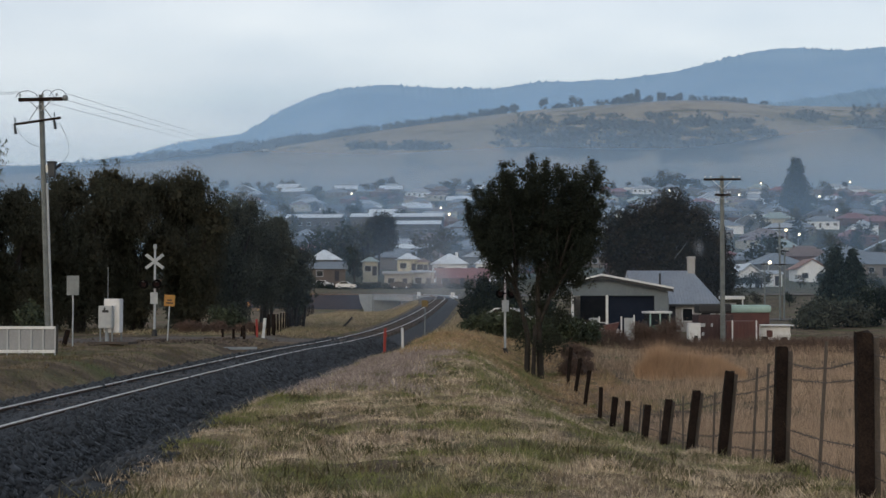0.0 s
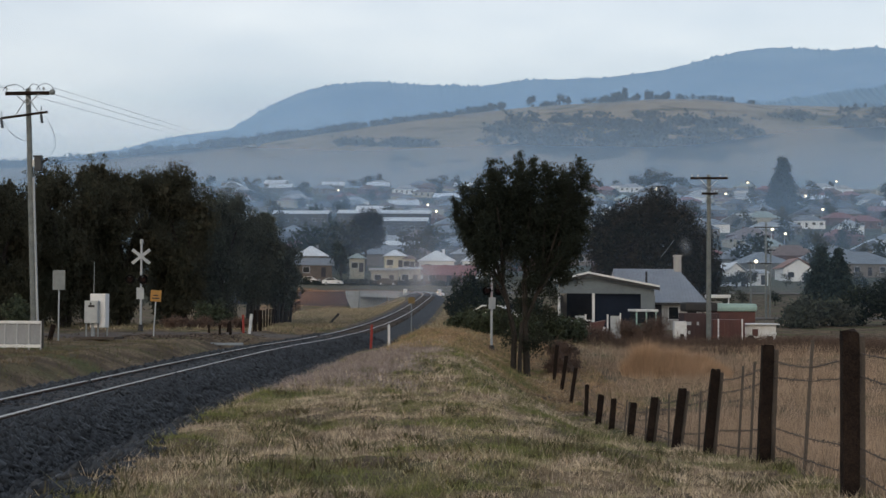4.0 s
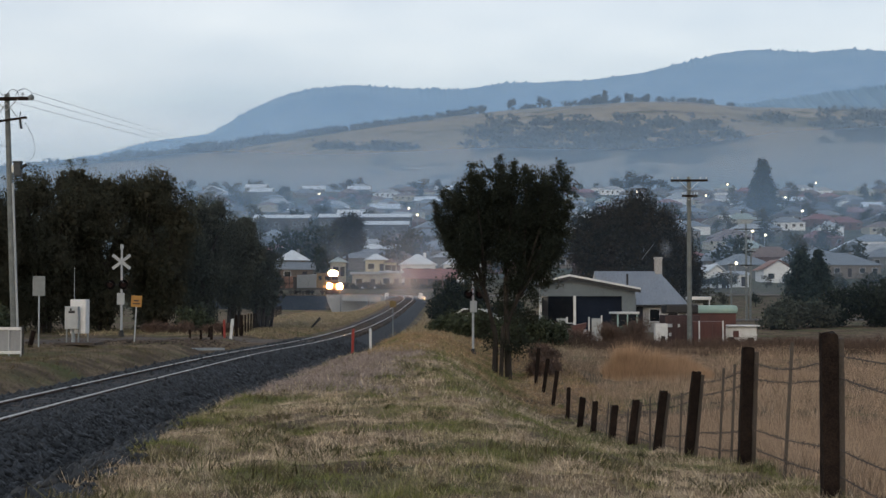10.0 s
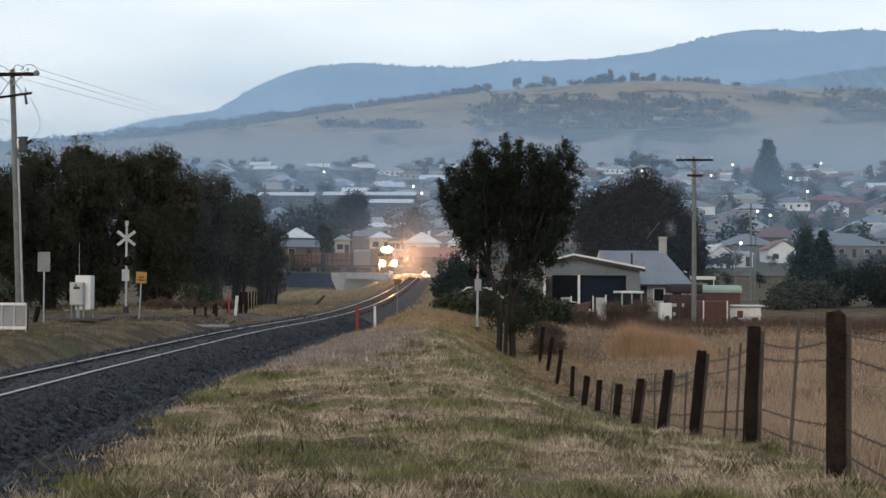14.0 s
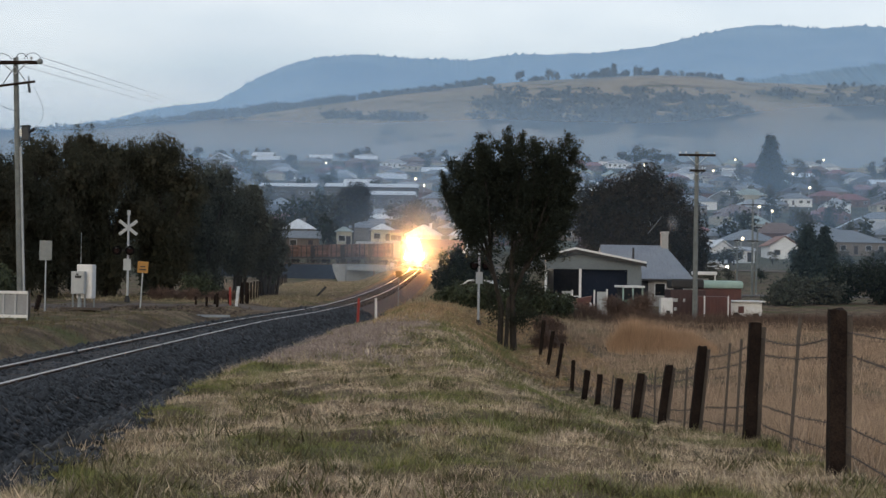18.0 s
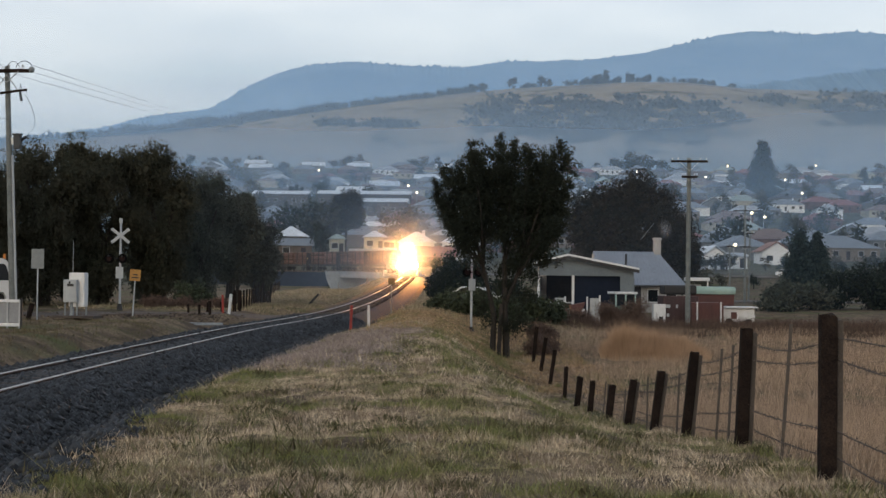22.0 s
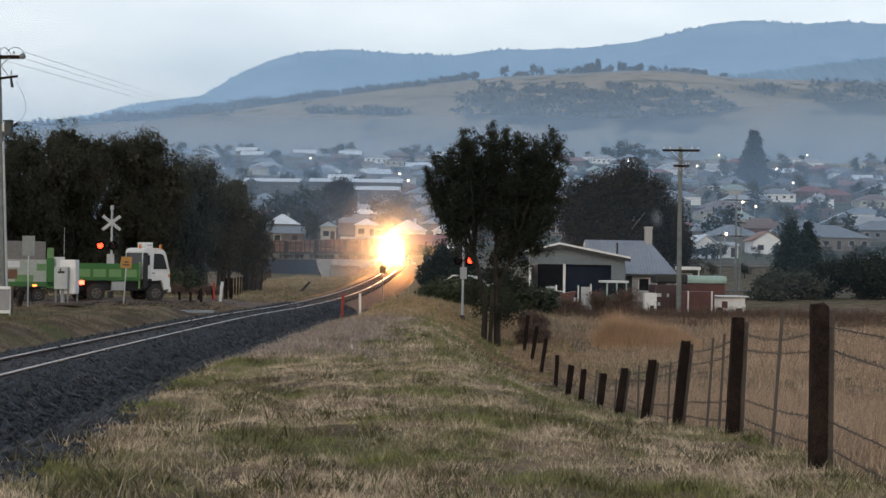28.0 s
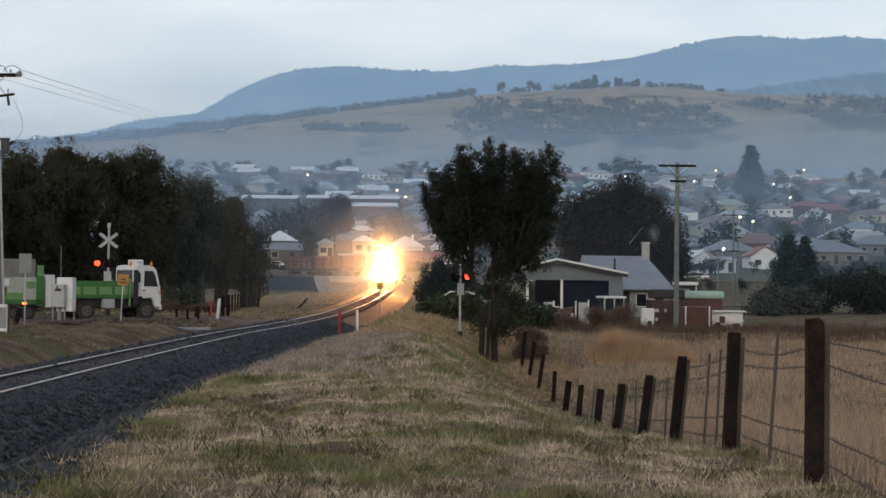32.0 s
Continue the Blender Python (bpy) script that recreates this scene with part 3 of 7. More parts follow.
# ---- grass ----
def blades(name, x, y, height, width, rng, mat, label, lift=0.0, cap=0.2, lean=(0.2, 1.5)):
    n = len(x)
    z = land(x, y) + lift
    a, la = rng.random(n) * 6.28, rng.random(n) * 6.28
    height = np.minimum(height, cap)
    lean = height * rng.uniform(*lean, n)
    dx, dy = np.cos(a) * width / 2, np.sin(a) * width / 2
    v = np.empty((n, 3, 3))
    v[:, 0] = np.stack([x - dx, y - dy, z - 0.02], -1)
    v[:, 1] = np.stack([x + dx, y + dy, z - 0.02], -1)
    v[:, 2] = np.stack([x + np.cos(la) * lean, y + np.sin(la) * lean, z + height], -1)
    ob = part(name, mesh_of(name, v.reshape(-1, 3), np.arange(n * 3).reshape(n, 3)), mat)
    return tagged(ob, label, "grass", kind="stuff")


def grass_material(name, dry, dry2, green, gmin, gmax):
    """Blades that differ one by one, with greener and browner patches."""
    m = material(name, dry, dry2, 1.7, 0.85, island=0.5, mask="world", spec=0.15)
    nt = m.node_tree
    ramp = next(n for n in nt.nodes if n.type == "MAP_RANGE")
    ramp.inputs["From Min"].default_value, ramp.inputs["From Max"].default_value = 0.88, 1.16
    N, L = nt.nodes.new, nt.links.new
    hs = next(n for n in nt.nodes if n.type == "HUE_SAT")
    src = hs.inputs["Color"].links[0].from_socket
    geo, no, mr, mx = N("ShaderNodeNewGeometry"), N("ShaderNodeTexNoise"), N("ShaderNodeMapRange"), N("ShaderNodeMix")
    no.inputs["Scale"].default_value, no.inputs["Detail"].default_value = 0.5, 6
    no.inputs["Roughness"].default_value = 0.62
    L(geo.outputs["Position"], no.inputs[0])
    mr.inputs["From Min"].default_value, mr.inputs["From Max"].default_value = gmin, gmax
    L(no.outputs[0], mr.inputs[0])
    mx.data_type = "RGBA"
    mx.inputs["B"].default_value = (*green, 1)
    L(src, mx.inputs["A"])
    L(mr.outputs[0], mx.inputs["Factor"])
    L(mx.outputs["Result"], hs.inputs["Color"])
    return m


def lumps(x, y):
    return 0.5 + 0.25 * np.sin(1.9 * x + 2 * np.sin(0.7 * y)) + 0.25 * np.sin(1.3 * y + 2 * np.sin(1.1 * x))


def tufts(n, y0, y1, power, inside, rng, per, spread):
    """Blade feet in clumps: clump centres over the strip, some blades round each."""
    y = y0 + (y1 - y0) * rng.random(n) ** power
    x, y = inside(y, rng)
    k = np.repeat(np.arange(len(x)), per)
    big = rng.gamma(3, 0.33, len(x))[k]
    return x[k] + rng.normal(0, spread, len(k)) * big, y[k] + rng.normal(0, spread, len(k)) * big, big


def dead_patch(x, y):
    """Where the greyish dead growth has choked the grass beside the ballast."""
    u = x - np.interp(y, TRACK[:, 1], TRACK[:, 0]) + 0.5 * np.sin(0.9 * y) + 0.3 * np.sin(2.3 * y)
    return smooth(2.9, 3.4, u) * (1 - smooth(5.2, 6.6, u)) * smooth(24, 28, y) * (1 - smooth(48, 57, y))


def verge(y, rng):
    tx = np.interp(y, TRACK[:, 1], TRACK[:, 0])
    e = ballast_edge(y) - 0.1
    x = tx + e + (np.interp(y, FENCE_Y, FENCE_X) - tx - e + 0.2) * rng.random(len(y))
    keep = rng.random(len(y)) < (0.3 + 0.7 * lumps(x, y)) * (1 - 0.8 * dead_patch(x, y))
    return x[keep], y[keep]


def build_grass():
    rng = np.random.default_rng(5)
    ms = grass_material("short verge grass", (0.58, 0.47, 0.335), (0.24, 0.185, 0.13), (0.175, 0.178, 0.07), 0.46, 0.56)
    mr = grass_material("rough roadside grass", (0.42, 0.29, 0.17), (0.24, 0.16, 0.1), (0.17, 0.17, 0.07), 0.5, 0.62)
    md = grass_material("matted dead grass", (0.5, 0.4, 0.3), (0.3, 0.235, 0.185), (0.18, 0.19, 0.09), 0.5, 0.62)
    mp = grass_material("tall dry paddock grass", (0.4, 0.292, 0.207), (0.275, 0.2, 0.145), (0.2, 0.162, 0.115), 0.55, 0.75)
    for n, y0, y1, w in ((260000, 9.5, 26, 0.008), (130000, 24, 70, 0.018)):
        y = y0 + (y1 - y0) * rng.random(n) ** 1.3
        x, y = verge(y, rng)
        h = rng.gamma(4, 0.0065, len(x)) * (0.6 + lumps(x * 1.3, y * 0.9)) * (1 + y * 0.006)
        blades("verge_grass", x, y, h, np.full(len(x), w), rng, ms, "short dry verge grass with green patches")
    for n, y0, y1, per, w, mat, hh, label in ((5200, 9.5, 28, 22, 0.012, ms, 0.008, "tufted verge grass, green and straw-coloured"), (1500, 9.5, 30, 26, 0.011, md, 0.009, "pale dead grass tufts"),
                                           (2600, 26, 66, 16, 0.024, ms, 0.0135, "tufted verge grass, green and straw-coloured"), (900, 24, 60, 16, 0.022, md, 0.015, "pale dead grass tufts")):
        x, y, big = tufts(n, y0, y1, 1.25, verge, rng, per, 0.075)
        h = rng.gamma(5, hh, len(x)) * (0.45 + 0.7 * big)
        blades("grass_tufts", x, y, h, np.full(len(x), w), rng, mat, label)
    x, y, big = tufts(560, 10, 52, 1.2, verge, rng, 110, 0.1)
    blades("weed_clumps", x, y, rng.gamma(4, 0.009, len(x)) * (0.5 + big), np.full(len(x), 0.026), rng,
           material("dark weed leaves", (0.14, 0.115, 0.07), (0.085, 0.09, 0.04), 2, 0.9, island=0.5, mask="world", spec=0.1), "dark brown-green weed clumps in the verge")
    # greyish dead growth on the shoulder of the ballast
    n = 110000
    y = 25 + 33 * rng.random(n)
    tx = np.interp(y, TRACK[:, 1], TRACK[:, 0])
    x = tx + 2.9 + 3.9 * rng.random(n)
    keep = rng.random(n) < dead_patch(x, y) * (0.25 + 0.75 * lumps(x * 1.6, y * 0.8))
    blades("dead_growth", x[keep], y[keep], rng.gamma(4, 0.022, keep.sum()), np.full(keep.sum(), 0.022), rng,
           material("greyish dead stalks", (0.42, 0.35, 0.315), (0.15, 0.12, 0.105), 1.5, 0.9, island=0.4, mask="world", spec=0.1), "greyish-brown dead growth along the ballast shoulder")
    for n, y0, y1, w, hh in ((150000, 11, 40, 0.0075, 0.5), (130000, 36, 84, 0.02, 0.4)):
        y = y0 + (y1 - y0) * rng.random(n)
        x = np.interp(y, FENCE_Y, FENCE_X) + 0.15 + (4 + 0.28 * y) * rng.random(n) ** 0.8
        keep = rng.random(n) < 0.35 + 0.65 * lumps(x * 0.5, y * 0.4)
        x, y = x[keep], y[keep]
        h = rng.uniform(0.25, 1.0, len(x)) * hh * (0.5 + 0.9 * lumps(x * 0.4, y * 0.3))
        blades("paddock_grass", x, y, h, np.full(len(x), w), rng, mp, "tall dry brown paddock grass", cap=2.0, lean=(0.05, 0.75))
    n = 45000
    y = 78 + 26 * rng.random(n)
    x = 7 + (0.36 * y) * rng.random(n)
    keep = rng.random(n) < 0.2 + 0.8 * lumps(x * 0.4, y * 0.5)
    blades("brown_growth", x[keep], y[keep], rng.gamma(5, 0.075, keep.sum()), np.full(keep.sum(), 0.03), rng,
           material("dark reddish-brown winter growth", (0.11, 0.075, 0.058), (0.07, 0.05, 0.04), 0.7, 0.9, island=0.4, mask="world", spec=0.1), "dark reddish-brown dead growth before the yard", cap=1.1, lean=(0.05, 0.7))
    n = 160000
    y = 20 + 80 * rng.random(n)
    tx = np.interp(y, TRACK[:, 1], TRACK[:, 0])
    x = tx - 2.9 - (4 + 0.3 * y) * rng.random(n)
    keep = (rng.random(n) < 0.2 + 0.8 * lumps(x * 0.6, y * 0.5)) & ((y < 55) | (y > 74) | (rng.random(n) < 0.08))
    mo = grass_material("olive verge grass", (0.17, 0.128, 0.075), (0.1, 0.074, 0.046), (0.085, 0.088, 0.036), 0.45, 0.6)
    blades("verge_grass", x[keep], y[keep], rng.gamma(4, 0.021, keep.sum()), np.full(keep.sum(), 0.018), rng, mo, "short olive and brown grass along the line")
    # rougher growth round the crossing and on the banks beyond it
    n = 50000
    y = 48 + 34 * rng.random(n)
    x = -1.6 + 9.0 * rng.random(n)
    keep = (np.abs(y - 67.2) > 1.5) | (x > -0.5)
    blades("verge_grass", x[keep], y[keep], rng.gamma(4, 0.028, keep.sum()), np.full(keep.sum(), 0.025), rng, mr, "rough orange-brown grass round the roadside tree", cap=0.3)
    for side, n in ((-1, 70000), (1, 55000)):
        y = 73 + 130 * rng.random(n)
        tx = np.interp(y, TRACK[:, 1], TRACK[:, 0])
        x = tx + side * (2.9 + 11 * rng.random(n) ** 1.3)
        keep = rng.random(n) < 0.25 + 0.75 * lumps(x * 0.7, y * 0.2)
        blades("bank_grass", x[keep], y[keep], rng.gamma(4, 0.025 if side < 0 else 0.045, keep.sum()), np.full(keep.sum(), 0.05), rng,
               grass_material("rough bank grass", (0.36, 0.29, 0.2), (0.24, 0.185, 0.125), (0.2, 0.185, 0.1), 0.45, 0.62), "rough brown grass on the railway bank", cap=0.5)
    # clods and rubble beside the crossing road
    n = 2600
    x, y = rng.normal(-10.5, 2.6, n), rng.normal(61.5, 1.9, n)
    keep = x < np.interp(y, TRACK[:, 1], TRACK[:, 0]) - 2.7
    x, y = x[keep], y[keep]
    ob = part("rubble", rocks("rubble", np.stack([x, y, land(x, y) + 0.02], -1), 0.02 + 0.07 * rng.random(len(x)) ** 3, rng), material("brown clods and gravel", (0.13, 0.1, 0.08), (0.06, 0.048, 0.04), 3, 0.95, island=0.5, mask="world", spec=0.1))
    tagged(ob, "brown clods and loose gravel beside the crossing road", "rubble", kind="stuff")


# ---- trees and shrubs ----
def leaf_mesh(name, blobs, leaf, droop, rng, spread=0.28, heart=0.0):
    """Many small leaves in clumps that fill the given ellipsoids (centre, radii, number of leaves), with larger sprays in their hearts."""
    V = []
    sets = [(b, leaf) for b in blobs]
    if heart:
        sets += [((b[0], b[1], b[2], b[3] * 0.62, b[4] * 0.62, b[5] * 0.62, max(8, int(b[6] * heart))), (leaf[0] * 2.2, leaf[1] * 4.0)) for b in blobs]
    for (cx, cy, cz, rx, ry, rz, n), leaf in sets:
        k = max(6, n // 45)
        d = rng.normal(size=(k, 3))
        d /= np.linalg.norm(d, axis=1)[:, None]
        r = rng.random(k) ** 0.42
        cen = d * r[:, None] * np.array([rx, ry, rz]) * (0.86 + 0.28 * rng.random((k, 1)))
        w = rng.integers(0, k, n)
        s = spread * (rx + ry + rz) / 3
        p = cen[w] + rng.normal(size=(n, 3)) * s * np.array([0.75, 0.75, 0.75 + droop * 0.6])
        if heart:
            out = np.linalg.norm(p / np.array([rx, ry, rz]), axis=1)
            p /= np.maximum(1.0, out / 1.12)[:, None]
        p += np.array([cx, cy, cz])
        a = rng.normal(size=(n, 3))
        a[:, 2] -= droop * 2.5
        a /= np.linalg.norm(a, axis=1)[:, None]
        b = np.cross(a, rng.normal(size=(n, 3)))
        b /= np.linalg.norm(b, axis=1)[:, None]
        ln = leaf[0] * rng.uniform(0.6, 1.4, (n, 1))
        wd = leaf[1] * rng.uniform(0.6, 1.4, (n, 1))
        V.append(np.stack([p, p + a * ln * 0.5 + b * wd, p + a * ln, p + a * ln * 0.5 - b * wd], 1))
    V = np.concatenate(V)
    return mesh_of(name, V.reshape(-1, 3), np.arange(len(V) * 4).reshape(-1, 4))


def limbs(bm, segs):
    for a, b, r0, r1 in segs:
        rod(bm, a, b, r0, r1, 7)
    return bm


def tree(name, x, y, label, category, segs, blobs, leaf, droop, mat, seed, z=None, group="", spread=0.28, stout=1.0, heart=0.0):
    t = thing(name, pose(x, y, land1(x, y) - 0.05 if z is None else z), label, category, group)
    if segs:
        part("trunk", limbs(B(), [(a, b, r0 * stout, r1 * stout) for a, b, r0, r1 in segs]), M_BARK, t)
    part("crown", leaf_mesh("crown", blobs, leaf, droop, np.random.default_rng(seed), spread, heart), mat, t)
    return t


def build_main_tree():
    """Several stems that fork low and fan out into separate leafy plumes."""
    segs = [((-0.35, 0, -0.3), (-0.28, 0.1, 1.7), 0.17, 0.14), ((0.25, 0.1, -0.3), (0.16, 0, 1.9), 0.2, 0.16), ((-0.1, -0.2, -0.3), (0.0, -0.1, 2.2), 0.12, 0.1),
            ((-0.28, 0.1, 1.7), (-0.75, 0.1, 3.7), 0.14, 0.1), ((0.16, 0, 1.9), (0.12, 0, 4.2), 0.16, 0.12), ((0.16, 0, 2.1), (0.85, -0.15, 4.0), 0.12, 0.09)]
    rng = np.random.default_rng(77)
    tips = ((-2.5, 6.4), (-2.75, 7.0), (-2.35, 7.7), (-1.75, 7.5), (-1.3, 8.5), (-0.85, 8.3), (-0.1, 9.0), (0.45, 8.6), (0.95, 8.3), (1.5, 7.7), (2.2, 8.6), (2.5, 8.0), (2.8, 7.1), (2.6, 6.3),
            (2.15, 5.6), (1.6, 6.7), (-1.6, 6.4), (0.3, 7.4), (-0.6, 7.0), (1.0, 7.0), (1.5, 5.4), (-2.05, 5.4), (0.2, 5.9), (-1.1, 7.3), (1.9, 7.6))
    blobs = []
    for x, z in tips:
        y = rng.uniform(-1.3, 1.3)
        root = Vector((-0.75, 0.1, 3.7)) if x < -0.5 else Vector((0.12, 0, 4.2)) if x < 0.8 else Vector((0.85, -0.15, 4.0))
        if z < 6:
            root = root * 0.85
        tip = Vector((x, y, z))
        mid = root.lerp(tip, 0.5) + Vector((rng.normal(0, 0.12), rng.normal(0, 0.12), -0.12))
        segs += [(tuple(root), tuple(mid), 0.07, 0.045), (tuple(mid), tuple(tip), 0.045, 0.012)]
        for f, r, n in ((1.04, 0.16, 130), (0.97, 0.26, 300), (0.88, 0.36, 480), (0.78, 0.42, 560), (0.66, 0.45, 520), (0.52, 0.4, 360)):
            p = root.lerp(tip, f)
            blobs.append((p.x, p.y, p.z, r, r * 1.1, r * 1.5, n))
    blobs += [(x, 0, z, 0.75, 0.8, 0.7, 480) for x, z in ((-1.5, 6.6), (-0.4, 6.6), (0.8, 6.6), (1.7, 6.3), (-0.9, 7.5), (0.3, 7.9), (1.3, 7.6), (-0.9, 5.6), (0.3, 5.6), (1.3, 5.3), (2.0, 7.0), (-1.9, 7.2))]
    blobs += [(x, rng.uniform(-0.4, 0.4), z, r, r, r * 0.95, int(1500 * r * r)) for x, z, r in ((-2.2, 5.7, 0.5), (-2.1, 6.2, 0.5), (2.3, 5.4, 0.5), (2.05, 4.75, 0.5), (1.6, 4.2, 0.45), (-1.6, 4.5, 0.4), (-1.2, 4.95, 0.45), (2.5, 6.5, 0.45), (0.9, 5.2, 0.5), (-1.5, 5.4, 0.5), (1.6, 5.8, 0.5))]
    blobs += [(-1.15, 0, 7.7, 0.45, 0.5, 0.45, 420), (-0.75, 0, 7.5, 0.5, 0.5, 0.5, 420), (1.45, 0.1, 7.8, 0.4, 0.4, 0.4, 260), (-1.0, 0.1, 7.6, 0.6, 0.6, 0.5, 420), (1.25, 0, 7.7, 0.6, 0.6, 0.5, 420), (-1.9, 0, 7.4, 0.55, 0.6, 0.5, 380), (-1.95, 0, 5.3, 0.5, 0.5, 0.4, 320), (-1.7, 0.1, 4.75, 0.42, 0.4, 0.3, 220), (2.3, 0, 6.0, 0.5, 0.5, 0.5, 330)]
    blobs += [(-0.35, 0.2, 7.7, 0.55, 0.6, 0.6, 520), (-0.25, 0, 8.4, 0.45, 0.5, 0.45, 380), (-0.3, -0.2, 6.6, 0.6, 0.6, 0.6, 480), (0.2, 0.3, 8.3, 0.5, 0.5, 0.5, 380), (-0.2, 0, 5.7, 0.5, 0.5, 0.5, 320)]
    blobs += [(0.35, 0, 3.3, 0.45, 0.5, 0.6, 420), (1.5, 0.1, 4.2, 0.5, 0.5, 0.35, 260), (2.0, 0, 4.0, 0.4, 0.4, 0.3, 160), (-1.5, 0, 4.9, 0.35, 0.4, 0.25, 130), (1.0, 0.1, 4.5, 0.7, 0.7, 0.6, 700), (1.7, 0.2, 4.7, 0.6, 0.6, 0.5, 520), (0.7, 0, 3.7, 0.55, 0.6, 0.6, 560), (1.3, 0.1, 3.5, 0.55, 0.5, 0.5, 460), (-0.9, 0.1, 5.0, 0.5, 0.5, 0.45, 360), (0.1, 0.2, 2.8, 0.45, 0.5, 0.5, 360),
              (0.6, 0, 2.3, 0.45, 0.5, 0.5, 380), (-0.5, 0.1, 1.7, 0.5, 0.5, 0.5, 420), (0.8, 0.2, 1.4, 0.6, 0.5, 0.6, 600), (0.2, -0.1, 1.2, 0.6, 0.5, 0.5, 500), (-0.8, 0.2, 2.4, 0.3, 0.4, 0.4, 180)]
    blobs += [(x, rng.uniform(-0.3, 0.3), z, r, r, r, int(1500 * r * r)) for x, z, r in ((1.25, 8.3, 0.45), (1.7, 8.45, 0.45), (0.85, 8.6, 0.4), (2.1, 8.2, 0.45), (2.6, 8.35, 0.42), (2.85, 7.7, 0.4), (-1.9, 7.95, 0.42), (-1.5, 8.1, 0.4), (-0.9, 8.55, 0.35), (2.75, 5.9, 0.4), (2.4, 5.2, 0.42))]
    for _ in range(13):
        a, q, h = rng.random() * 6.28, rng.random() ** 0.5, rng.uniform(-1, 1)
        k = math.sqrt(1 - 0.8 * h * h)
        blobs.append((0.05 + 2.25 * q * k * math.cos(a), 1.2 * q * k * math.sin(a), 6.7 + 1.45 * h, 0.46, 0.46, 0.5, 320))
    for _ in range(18):
        blobs.append((rng.uniform(-0.8, 1.6), rng.uniform(-0.5, 0.5), rng.uniform(2.3, 5.2), 0.4, 0.4, 0.45, 250))
    tree("roadside_tree", 3.8, 60, "dark many-stemmed roadside tree with a ragged crown", "tree", segs, blobs, (0.13, 0.024), 0.0, M_ROADLEAF, 3, spread=0.34, stout=0.8)


def build_willows():
    # the last three are added behind the row to hide the train's lamps
    spots = ((-24.3, 70, 10.0, 2.6), (-22.2, 74, 7.6, 2.1), (-20.25, 80, 8.85, 2.5), (-17.6, 83, 9.3, 2.7), (-14.7, 85, 9.4, 2.4), (-13.5, 93, 8.5, 2.3), (-21.5, 93, 8.0, 2.6),
             (-11.9, 97, 7.5, 2.2), (-10.7, 101, 5.9, 1.6), (-10.6, 106, 4.3, 1.3), (-16.5, 92, 9.2, 2.3), (-24, 88, 7.5, 2.5), (-17.0, 108, 7.5, 2.6), (-14.2, 114, 6.5, 2.3), (-12.4, 118, 5.0, 1.8))
    for i, (x, y, h, r) in enumerate(spots):
        rng = np.random.default_rng(40 + i)
        blobs = []
        for k in range(9):
            f = k / 8
            a = 2.4 * k + i
            low = 0.36 if y > 96 else 0.16
            rr = r * (0.62 if f > 0.8 else 0.5)
            q = r * 0.62 * math.sin(math.pi * min(1, 0.35 + 0.6 * (1 - f)))
            blobs.append((math.cos(a) * q, math.sin(a) * q, low * h + f * (0.88 - low) * h, rr, rr, h * 0.17, int(2300 * (r / 2.3) ** 2)))
        blobs.append((0, 0, h * 0.88, r * 0.55, r * 0.55, h * 0.12, 1500))
        segs = [((0, 0, -0.3), (0.1, 0, h * 0.4), 0.28, 0.2), ((0.1, 0, h * 0.35), (r * 0.5, 0.2, h * 0.75), 0.16, 0.06), ((0.1, 0, h * 0.4), (-r * 0.4, 0, h * 0.85), 0.16, 0.05),
                ((0.3, 0.3, -0.3), (0.6, 0.3, h * 0.5), 0.14, 0.07)]
        tree("willow", x, y, "tall dark drooping tree in a dense row beside the road", "tree", segs, blobs, (0.17, 0.035), 0.6, M_HAZEWILLOW if y > 91 else M_WILLOW, 60 + i, group="row of dark trees", spread=0.18, heart=0.17)


def shrub(x, y, w, h, mat, seed, label, n=900, leaf=(0.16, 0.05), name="shrub", group=""):
    blobs = [(random.uniform(-0.3, 0.3) * w, random.uniform(-0.2, 0.2) * w, h * f, w * 0.36, w * 0.36, h * 0.3, n // 4) for f in (0.3, 0.35, 0.5, 0.65)]
    segs = [((0.05 * k, 0, -0.1), (0.3 * w * math.cos(k * 2.1), 0.3 * w * math.sin(k * 2.1), h * 0.7), 0.03, 0.012) for k in range(4)]
    return tree(name, x, y, label, "shrub", segs, blobs, leaf, 0.1, mat, seed, group=group)


